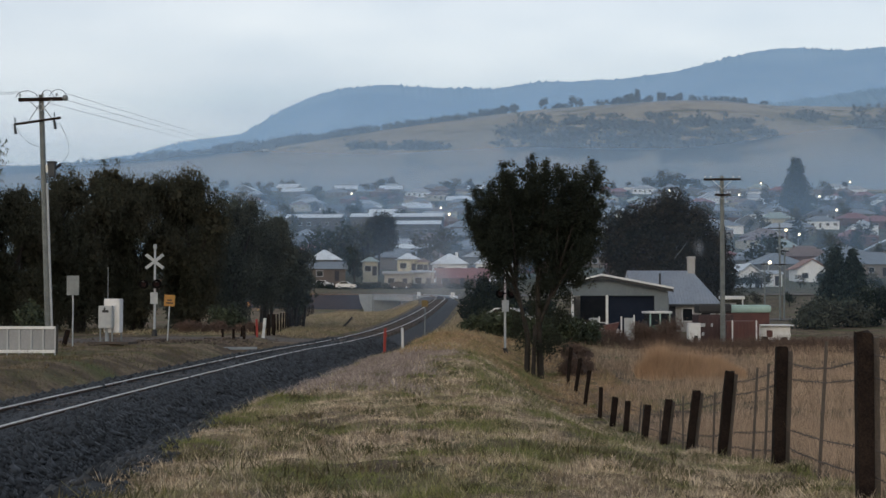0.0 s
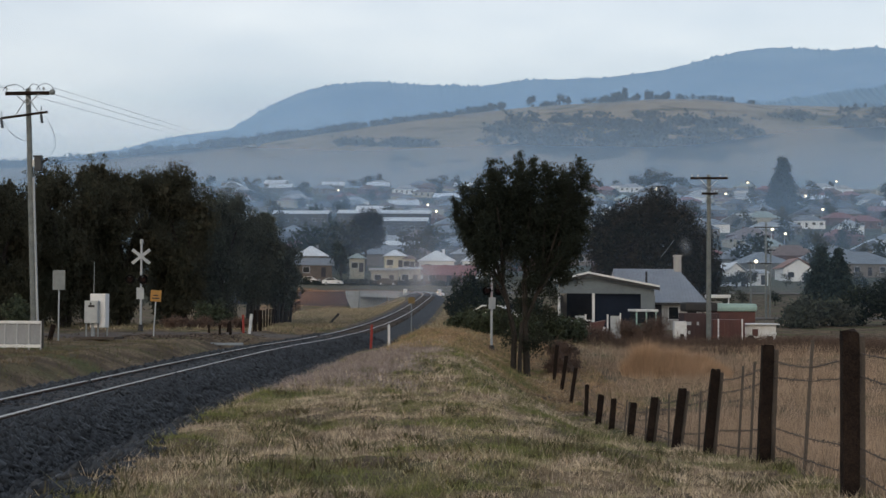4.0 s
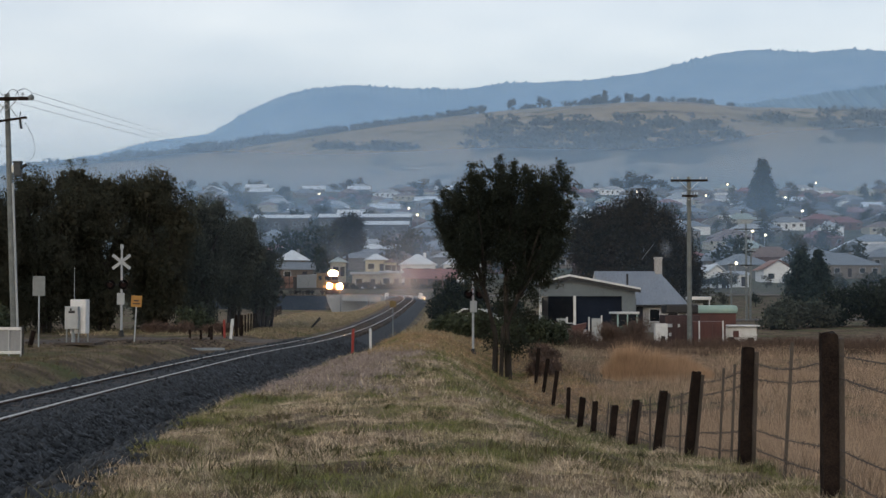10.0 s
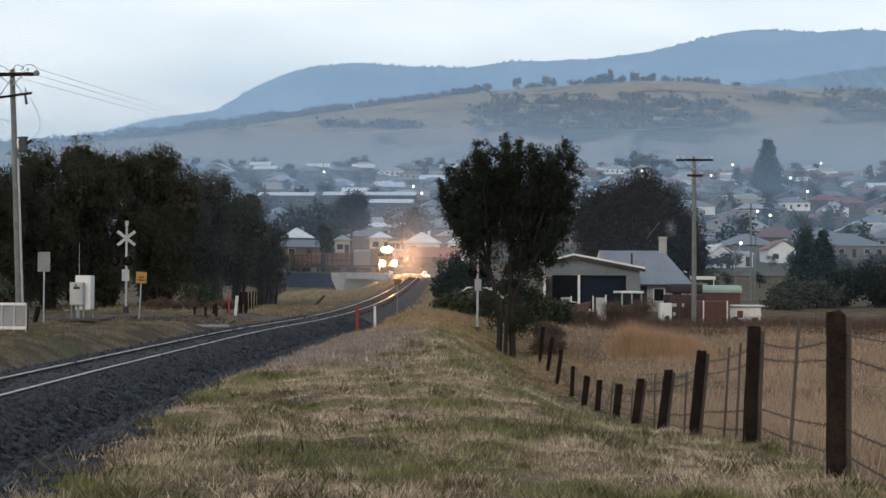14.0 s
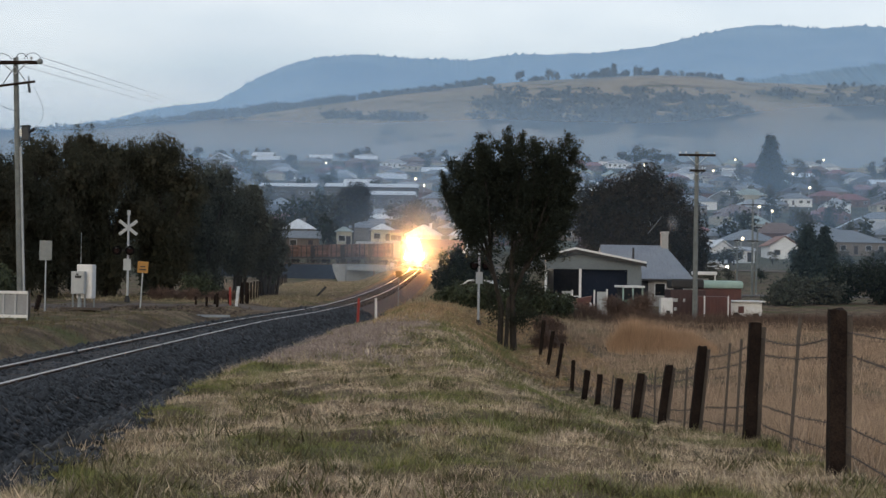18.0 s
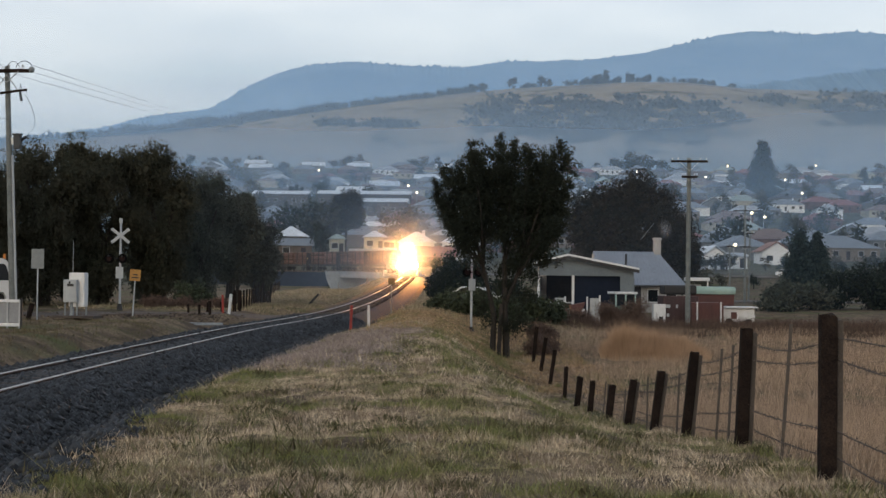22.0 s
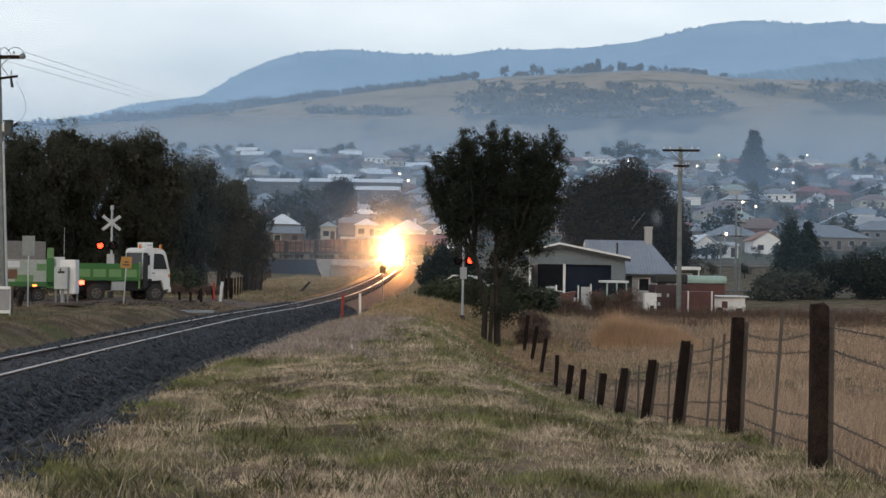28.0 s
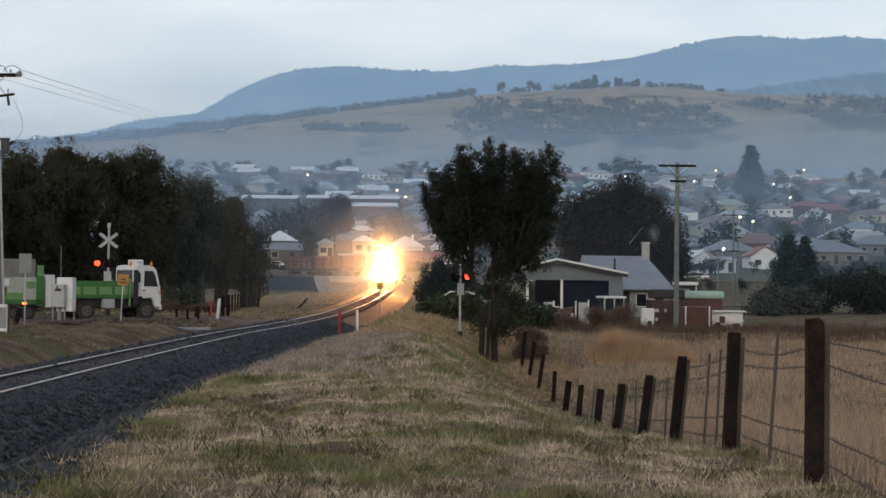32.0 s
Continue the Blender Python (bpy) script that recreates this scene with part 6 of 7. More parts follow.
    # tractor at the shed
    t = thing("tractor", pose(15.55, 103, land1(15.55, 103) + 0.0, 0, 0, 12), "old green farm tractor with a glazed cab", "tractor")
    M_TG = material("dull tractor green", (0.05, 0.10, 0.07), (0.04, 0.07, 0.05), 3, 0.5)
    body = part("body", box(B(), (-0.3, -0.2, 1.0), (1.0, 2.6, 0.6), bevel=0.06), M_TG, t)
    cab = part("cab", box(B(), (-0.2, 0.5, 1.7), (1.5, 1.3, 0.9), bevel=0.05), M_GLASS, t, "glazed cab")
    for xx in (-0.93, -0.2, 0.53):
        part("pillar", box(B(), (xx, -0.16, 1.7), (0.1, 0.06, 0.95)), M_GREEN, cab)
    part("cab_roof", box(B(), (-0.2, 0.5, 2.22), (1.75, 1.55, 0.16), bevel=0.04), M_WHITE, cab, "pale cab roof")
    for xx, yy, rr in ((-0.95, 0.5, 0.72), (0.75, 0.5, 0.72), (-0.8, -1.2, 0.4), (0.4, -1.2, 0.4)):
        w = part("wheel", rod(B(), (xx - 0.15, yy, rr), (xx + 0.15, yy, rr), rr, n=20), M_RUBBER, t)
        part("hub", rod(B(), (xx - 0.17, yy, rr), (xx + 0.17, yy, rr), rr * 0.5, n=14), M_GREY, w)
    # red hopper in a white tubular frame
    t = thing("hopper_trailer", pose(11.45, 99, land1(11.45, 99)), "red hopper held in a white curved tubular frame", "trailer")
    part("hopper", prism(B(), [(-0.5, 1.3), (0.55, 1.5), (0.1, 0.35), (-0.25, 0.35)], -0.5, 0.5), M_CONT, t)
    for k in (-1, 1):
        tube("frame_tube", [(k * 0.75 - 0.1, -0.6, 1.9), (k * 0.75 - 0.1, -0.6, 0.9), (k * 0.6 - 0.1, -0.6, 0.5), (k * 0.3 - 0.1, -0.6, 0.2), (-0.1, -0.6, 0.1)], 0.055, M_WHITE, t)
        part("mesh_panel", box(B(), (k * 1.2, -0.3, 1.0), (0.65, 0.05, 1.6)), M_GREY, t)
    part("post", box(B(), (1.55, -0.3, 1.0), (0.09, 0.09, 2.0)), M_WHITE, t)
    part("wheel", rod(B(), (0.4, 0.4, 0.35), (0.4, 0.55, 0.35), 0.35, n=14), M_RUBBER, t)
    car("parked_ute", pose(11.0, 108.5, land1(11, 108.5), 0, 0, -80), M_WHITE, "white ute parked under the shed roof", "ute")
    car("parked_car", pose(4.4, 92, land1(4.4, 92), 0, 0, 75), M_WHITE, "white car parked behind green shrubs", "car")
    # boundary hedge of dark low growth in front of the yard
    for i in range(16):
        x = 7.0 + i * 1.5
        shrub(x, 88 + 0.3 * i + random.uniform(-1, 1), 2.0, random.uniform(0.5, 0.9), M_TWIG, 300 + i, "low brown dead growth along the yard", 500, (0.2, 0.014), group="low brown growth")


def car(name, m, paint, label, category, lights=False, group=""):
    """A small car, front towards -y."""
    t = thing(name, m, label, category, group)
    prof = [(-2.0, 0.3), (-2.02, 0.72), (-1.85, 0.86), (-0.95, 0.95), (-0.35, 1.38), (0.95, 1.42), (1.7, 0.98), (2.0, 0.9), (2.03, 0.35)]
    q = pose(0, 0, 0, 0, 0, 90)
    bm = prism(B(), prof, -0.82, 0.82, q @ pose(0, 0, 0))
    body = part("body", bm, paint, t)
    for yy in (-0.83, 0.83):
        part("side_window", prism(B(), [(-0.8, 0.97), (-0.3, 1.32), (0.9, 1.34), (1.4, 1.0)], yy - 0.012, yy + 0.012, q), M_GLASS, t)
    part("windscreen", box(B(), (0, -0.66, 1.17), (1.4, 0.05, 0.5), pose(0, 0, 0)), M_GLASS, t)
    for yy in (-1.25, 1.25):
        for xx in (-0.78, 0.78):
            w = part("wheel", rod(B(), (xx - 0.1, yy, 0.31), (xx + 0.1, yy, 0.31), 0.31, n=14), M_RUBBER, t)
            part("rim", rod(B(), (xx - 0.11, yy, 0.31), (xx + 0.11, yy, 0.31), 0.19, n=10), M_GALV, w)
    for xx in (-0.6, 0.6):
        part("headlight", rod(B(), (xx, -1.98, 0.68), (xx, -2.08, 0.68), 0.2 if lights else 0.13, n=12), M_BEAM if lights else M_GLASS, t)
        part("tail_light", box(B(), (xx, 2.03, 0.75), (0.25, 0.04, 0.15)), M_TAIL if lights else M_RED, t)
    return t


M_BEAM = material("lit headlamp glass", (0.9, 0.85, 0.7), (0.9, 0.85, 0.7), 2, 0.3, emit=(1.0, 0.80, 0.5, 22))
M_TAIL = material("lit red tail lamp", (0.5, 0.02, 0.02), (0.5, 0.02, 0.02), 2, 0.3, emit=(1.0, 0.08, 0.04, 8))


# ---- town ----
M_BULB = material("street lamp glow", (0.9, 0.8, 0.6), (0.9, 0.8, 0.6), 2, 0.3, emit=(1.0, 0.82, 0.55, 4))


def house(w, d, h, rise, roof, wall, style, label, m):
    """A detached house, front towards -y: walls, roof with eaves, windows, door, chimney."""
    t = thing("house", m, label, "house", "town houses")
    part("wall", box(B(), (0, 0, h / 2 - 0.75), (w, d, h + 1.5)), wall, t)
    e = 0.5
    W, D = w / 2 + e, d / 2 + e
    if style == "gable":
        bm = prism(B(), [(-W, h), (0, h + rise), (W, h), (W, h + 0.12), (0, h + rise + 0.14), (-W, h + 0.12)], -D, D)
        part("gable_wall", prism(B(), [(-w / 2, h), (w / 2, h), (0, h + rise * 0.92)], -d / 2, d / 2), wall, t)
    elif style == "long":
        bm = prism(B(), [(-D, h), (0, h + rise), (D, h), (D, h + 0.12), (0, h + rise + 0.14), (-D, h + 0.12)], -W, W, pose(0, 0, 0, 0, 0, 90))
        part("gable_wall", prism(B(), [(-d / 2, h), (d / 2, h), (0, h + rise * 0.92)], -w / 2, w / 2, pose(0, 0, 0, 0, 0, 90)), wall, t)
    else:
        bm = B()
        k = max(0.3, W - D)
        v = [bm.verts.new(p) for p in ((-W, -D, h), (W, -D, h), (W, D, h), (-W, D, h), (-k, 0, h + rise), (k, 0, h + rise))]
        for f in ((0, 1, 5, 4), (1, 2, 5), (2, 3, 4, 5), (3, 0, 4), (0, 3, 2, 1)):
            bm.faces.new([v[i] for i in f])
    part("roof", bm, roof, t)
    n = max(2, int(w / 3.2))
    for i in range(n):
        x = -w / 2 + (i + 0.5) * w / n
        if i == n // 2:
            part("door", box(B(), (x, -d / 2 - 0.02, 1.0), (0.95, 0.08, 2.0)), M_DARK, t)
        else:
            fr = part("window", box(B(), (x, -d / 2 - 0.02, 1.5), (1.5, 0.08, 1.3)), M_GREY, t)
            part("pane", box(B(), (x, -d / 2 - 0.07, 1.5), (1.3, 0.03, 1.1)), M_GLASS, fr)
    if w > 5:
        part("chimney", box(B(), (w * 0.2, 0.3, h + rise * 0.8), (0.6, 0.6, 1.6)), wall, t)
    return t


def roof_mat(name, a):
    return material(name, a, tuple(c * 0.75 for c in a), 0.5, 0.6, bump=0.1, bump_scale=6)


def build_town():
    R = {"grey": roof_mat("grey iron roof", (0.17, 0.2, 0.235)), "dark": roof_mat("dark tiled roof", (0.07, 0.08, 0.1)), "white": roof_mat("pale iron roof", (0.6, 0.65, 0.7)),
         "red": roof_mat("dull red tiled roof", (0.2, 0.085, 0.085)), "brown": roof_mat("brown tiled roof", (0.15, 0.11, 0.1)), "silver": roof_mat("silver iron roof", (0.31, 0.34, 0.37)),
         "orange": roof_mat("orange tiled roof", (0.25, 0.115, 0.07)), "buff": roof_mat("buff sheet roof", (0.27, 0.26, 0.24)), "green": roof_mat("grey-green iron roof", (0.26, 0.32, 0.31))}
    Wm = {"white": material("white weatherboard wall", (0.62, 0.65, 0.67), (0.53, 0.55, 0.57), 0.5, 0.8), "cream": material("cream wall", (0.33, 0.315, 0.25), (0.27, 0.255, 0.21), 0.5, 0.8),
          "brick": material("dull red brick wall", (0.10, 0.062, 0.056), (0.08, 0.05, 0.046), 1.2, 0.9), "buff": material("buff brick wall", (0.15, 0.135, 0.12), (0.12, 0.105, 0.095), 1.2, 0.9),
          "yellow": material("yellow weatherboard wall", (0.42, 0.4, 0.3), (0.36, 0.34, 0.26), 0.5, 0.8), "beige": material("beige sheet wall", (0.29, 0.275, 0.24), (0.24, 0.225, 0.2), 0.5, 0.8),
          "brown": material("brown board wall", (0.1, 0.08, 0.07), (0.075, 0.062, 0.055), 0.8, 0.85), "grey": material("grey rendered wall", (0.13, 0.14, 0.15), (0.1, 0.11, 0.12), 0.6, 0.85)}
    words = {"grey": "grey iron", "dark": "dark tiled", "white": "pale iron", "red": "dull red tiled", "brown": "brown tiled", "silver": "silver iron", "orange": "orange tiled", "buff": "buff sheet", "green": "grey-green iron"}

    def place(x, y, w, d, h, rise, r, wl, style, rot=0.0, z=None):
        return house(w, d, h, rise, R[r], Wm[wl], style, "detached house with a %s roof and %s walls" % (words[r], {"brick": "red brick", "buff": "buff brick"}.get(wl, wl)),
                     pose(x, y, land1(x, y) if z is None else z, 0, 0, rot))
    # houses that stand out
    place(62.2, 300, 6.3, 7, 2.4, 2.5, "white", "white", "gable", 10, 3.9)
    place(67.8, 303, 4.4, 6, 2.3, 0.8, "silver", "white", "long", 6, 4.4)
    place(81.1, 322, 6.6, 8, 2.9, 2.2, "orange", "white", "gable", 0, 5.3)
    place(-27.0, 330, 6.9, 7, 2.9, 2.35, "white", "grey", "hip", 8, 7.6)
    place(-24.3, 306, 7.2, 5, 2.4, 1.5, "grey", "brown", "long", 6, 5.5)
    place(-16.0, 318, 2.9, 4, 3.0, 1.1, "green", "cream", "hip", 10, 6.8)
    place(-7.7, 318, 4.6, 5, 2.9, 1.4, "white", "yellow", "hip", 4, 7.4)
    place(-4.4, 317, 2.4, 4, 2.6, 0.9, "brown", "yellow", "hip", 0, 7.1)
    place(-9.2, 299, 5.6, 5, 2.9, 0.5, "buff", "beige", "long", 0, 3.85)
    place(-4.0, 300, 4.2, 6, 3.1, 0.4, "silver", "beige", "long", 0, 3.95)
    place(1.5, 322, 7.7, 7, 2.8, 2.4, "white", "white", "hip", 0, 6.55)
    place(9.5, 324, 4.4, 6, 2.8, 1.5, "white", "white", "hip", 0, 6.65)
    place(4.0, 303, 10.7, 5, 2.0, 2.05, "red", "brick", "long", 0, 3.95)
    for i in range(15):
        x = -27 + i * 2.3
        shrub(x, 292 + 1.5 * math.sin(i * 2.3), 2.6, 1.0 + 0.5 * math.sin(i * 1.7) ** 2, M_LEAF, 500 + i, "low dark hedge before the houses by the line", 700, (0.3, 0.1), group="hedge by the line")
    for x, y, p, w in ((-19.3, 289, M_WHITE, "white"), (-8.4, 289, M_GLASS, "black"), (-24.4, 296, M_WHITE, "white")):
        car("parked_car", pose(x, y, land1(x, y) + 0.1, 0, 0, 84), p, "%s car parked before the houses by the line" % w, "car", group="parked cars")
    # big pale-roofed hall higher up
    # wall shade is put into this dark cladding colour
    M_HALL = material("hall cladding with painted shade", (0.055, 0.055, 0.055), (0.04, 0.04, 0.042), 0.4, 0.9)
    for x, y, w, z in ((-18, 575, 36, 33.5), (-13, 545, 24, 29), (-52, 590, 22, 34)):
        o = house(w, 12, 4, 1.6, R["white"], M_HALL, "long", "long hall with a bright pale iron roof", pose(x, y, z - 3.5, 0, 0, -3))
        o["category"] = "hall"
    rng = random.Random(4)
    kinds = []
    spec = (("grey", "white", "hip"), ("dark", "brick", "hip"), ("silver", "grey", "hip"), ("grey", "buff", "hip"), ("grey", "buff", "hip"), ("white", "grey", "long"), ("brown", "brick", "hip"),
            ("green", "cream", "hip"), ("dark", "grey", "hip"), ("grey", "grey", "hip"), ("silver", "white", "hip"), ("dark", "buff", "hip"), ("red", "brick", "hip"), ("brown", "cream", "hip"))
    y = 338.0
    while y < 1060:
        step = 22 + y * 0.004
        x = -0.17 * y + rng.uniform(0, 12)
        while x < 0.37 * y:
            xx, yy = x + rng.uniform(-3, 3), y + rng.uniform(-8, 8)
            busy = abs(xx / yy - 0.085) < 0.02 and rng.random() < 0.4
            if not busy and not (yy < 350 and xx < 16) and rng.random() < 0.88:
                k = rng.randrange(len(spec))
                rot = rng.choice((0, 0, 90, 180)) + rng.uniform(-14, 14)
                while len(kinds) <= k:
                    kinds.append(None)
                m = pose(xx, yy, land1(xx, yy), 0, 0, rot)
                if kinds[k] is None:
                    r, wl, st = spec[k]
                    kinds[k] = house(rng.uniform(14, 18), rng.uniform(10, 12), 2.8, rng.uniform(2.4, 3.2), R[r], Wm[wl], st,
                                     "detached house with a %s roof and %s walls" % (words[r], {"brick": "red brick", "buff": "buff brick"}.get(wl, wl)), m)
                else:
                    copy_thing(kinds[k], m)
            x += step * rng.uniform(0.95, 1.35)
        y += 27 + y * 0.008


def build_street_lamps():
    proto = None
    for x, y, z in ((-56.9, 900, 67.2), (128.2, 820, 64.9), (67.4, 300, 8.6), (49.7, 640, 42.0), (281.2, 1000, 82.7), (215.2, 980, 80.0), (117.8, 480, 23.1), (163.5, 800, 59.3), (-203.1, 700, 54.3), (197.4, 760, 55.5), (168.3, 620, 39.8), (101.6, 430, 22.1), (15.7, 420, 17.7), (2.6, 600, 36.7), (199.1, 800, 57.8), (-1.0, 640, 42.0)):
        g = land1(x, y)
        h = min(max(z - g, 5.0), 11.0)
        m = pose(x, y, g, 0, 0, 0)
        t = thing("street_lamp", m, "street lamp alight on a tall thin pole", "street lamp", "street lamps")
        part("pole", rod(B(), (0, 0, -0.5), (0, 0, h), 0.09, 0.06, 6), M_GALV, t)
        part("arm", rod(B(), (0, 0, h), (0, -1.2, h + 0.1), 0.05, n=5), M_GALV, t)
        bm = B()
        # bulb grows with distance to stand in for the lamp's bloom
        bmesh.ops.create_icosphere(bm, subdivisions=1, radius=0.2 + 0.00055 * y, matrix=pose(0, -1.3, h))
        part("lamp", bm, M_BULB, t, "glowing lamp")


def smoke(name, x, y, z, w, h, label, amount, parent=None):
    """A thin veil of drifting smoke, densest in its middle."""
    m = bpy.data.materials.new("thin smoke")
    veil_material(m, amount, 400, 500, (0.7, 0.78, 0.88), (w / 2, h / 2))
    u, v = np.meshgrid(np.linspace(-w / 2, w / 2, 9), np.linspace(-h / 2, h / 2, 9))
    ob = part(name, grid_mesh(name, u, 0.2 * np.sin(2 * v), v), m, parent, label, pose(x, y, z))
    ob.visible_shadow = False
    return ob


def build_glow_and_haze():
    """Faint sheets added across the cutting to catch the headlights' glow, and bluish haze sheets."""
    m = bpy.data.materials.new("headlight halo sheet")
    veil_material(m, 0.075, 20, 30, (0.36, 0.6, 0.95), (15.0, 10.0))
    # added sheet in which the passing headlights make a halo
    for y in (186,):
        c = on_track(s_at(y)).translation
        u, v = np.meshgrid(np.linspace(-15, 15, 15), np.linspace(-2.5, 11, 9))
        ob = part("mist", grid_mesh("mist", u, 0.3 * np.sin(u), v - 2.2), m, m=pose(c.x, y, c.z + 2.2))
        ob.visible_shadow = False
        tagged(ob, "faint sheet added across the railway cutting to catch the headlights", "mist", "banks of mist", "stuff")
    # two sheets added to imitate headlight bloom, carried along before the train
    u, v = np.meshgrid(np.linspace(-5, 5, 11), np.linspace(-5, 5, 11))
    m = bpy.data.materials.new("headlight glow sheet")
    veil_material(m, 0.34, 2000, 3000, (0.75, 0.78, 0.82), (2.6, 3.5))
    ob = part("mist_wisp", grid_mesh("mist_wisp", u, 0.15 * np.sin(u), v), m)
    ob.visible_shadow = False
    tagged(ob, "faint sheet kept before the train to imitate headlight glow", "mist", kind="stuff")
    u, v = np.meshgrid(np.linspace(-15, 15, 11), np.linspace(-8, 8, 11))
    m = bpy.data.materials.new("headlight glow sheet")
    veil_material(m, 0.19, 2000, 3000, (0.6, 0.7, 0.84), (14.0, 8.0))
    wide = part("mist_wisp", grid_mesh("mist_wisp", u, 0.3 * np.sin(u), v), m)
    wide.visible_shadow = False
    tagged(wide, "broad faint sheet kept before the train to imitate headlight glow", "mist", kind="stuff")
    # added sheet that pales the further trees of the row like haze
    u, v = np.meshgrid(np.linspace(-7.5, 7.5, 9), np.linspace(-9, 9, 9))
    m = bpy.data.materials.new("haze tint sheet")
    veil_material(m, 0.06, 400, 500, (0.5, 0.62, 0.72), (7.5, 9))
    hz = part("smoke_haze", grid_mesh("smoke_haze", u, 0.3 * np.sin(0.5 * u), v), m, m=pose(-12.5, 89, 3.5))
    hz.visible_shadow = False
    tagged(hz, "thin sheet imitating haze before the row of trees", "smoke", kind="stuff")
    # bluish sheet imitating distance haze over the yard and the paddock's far edge
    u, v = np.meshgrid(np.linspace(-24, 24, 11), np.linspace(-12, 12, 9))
    m = bpy.data.materials.new("bluish haze sheet")
    veil_material(m, 0.05, 400, 500, (0.4, 0.6, 0.86), (24, 12))
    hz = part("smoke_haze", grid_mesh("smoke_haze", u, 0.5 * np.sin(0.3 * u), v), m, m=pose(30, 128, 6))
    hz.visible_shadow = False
    tagged(hz, "thin bluish sheet imitating haze behind the farmhouse", "smoke", kind="stuff")
    # bluish sheet that tints the cutting and the yard like morning haze
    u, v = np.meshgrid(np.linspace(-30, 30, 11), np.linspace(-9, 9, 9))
    m = bpy.data.materials.new("haze tint sheet")
    veil_material(m, 0.04, 400, 500, (0.4, 0.58, 0.85), (26, 10))
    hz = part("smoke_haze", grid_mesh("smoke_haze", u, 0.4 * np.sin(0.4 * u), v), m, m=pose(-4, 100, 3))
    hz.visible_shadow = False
    tagged(hz, "thin bluish sheet imitating haze over the cutting and the yard", "smoke", kind="stuff")
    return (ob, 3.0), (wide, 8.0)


# ---- truck and trailer ----
M_TRUCKG = material("bright green truck tray", (0.045, 0.15, 0.035), (0.036, 0.12, 0.03), 2, 0.5)
M_PALEG = material("pale green panel", (0.15, 0.28, 0.1), (0.12, 0.22, 0.085), 3, 0.5)
M_AMBER = material("amber lens", (0.6, 0.2, 0.03), (0.5, 0.16, 0.03), 3, 0.3)
M_AMBERLIT = material("lit amber marker lamp", (0.6, 0.2, 0.03), (0.6, 0.2, 0.03), 3, 0.3, emit=(1.0, 0.16, 0.03, 6))
M_RIM = material("dark brown wheel steel", (0.12, 0.1, 0.085), (0.08, 0.068, 0.06), 5, 0.7)
M_BROWN = material("brown cardboard and timber load", (0.2, 0.1, 0.06), (0.13, 0.07, 0.05), 3, 0.8)
WHEELS = []


def road_wheel(parent, x, y, r, w=0.24):
    """A wheel on an axle along y, turning about it."""
    tyre = part("wheel", rod(B(), (0, -w / 2, 0), (0, w / 2, 0), r, n=24), M_RUBBER, parent, m=pose(x, y, r))
    part("rim", rod(B(), (0, -w / 2 - 0.015, 0), (0, w / 2 + 0.015, 0), r * 0.56, n=18), M_RIM, tyre)
    bm = B()
    for k in range(5):
        a = k * 2 * math.pi / 5
        rod(bm, (r * 0.33 * math.cos(a), -w / 2 - 0.03, r * 0.33 * math.sin(a)), (r * 0.33 * math.cos(a), w / 2 + 0.03, r * 0.33 * math.sin(a)), 0.045, n=8)
    part("wheel_nuts", bm, M_DARK, tyre)["kind"] = "stuff"
    WHEELS.append((tyre, x, y, r))


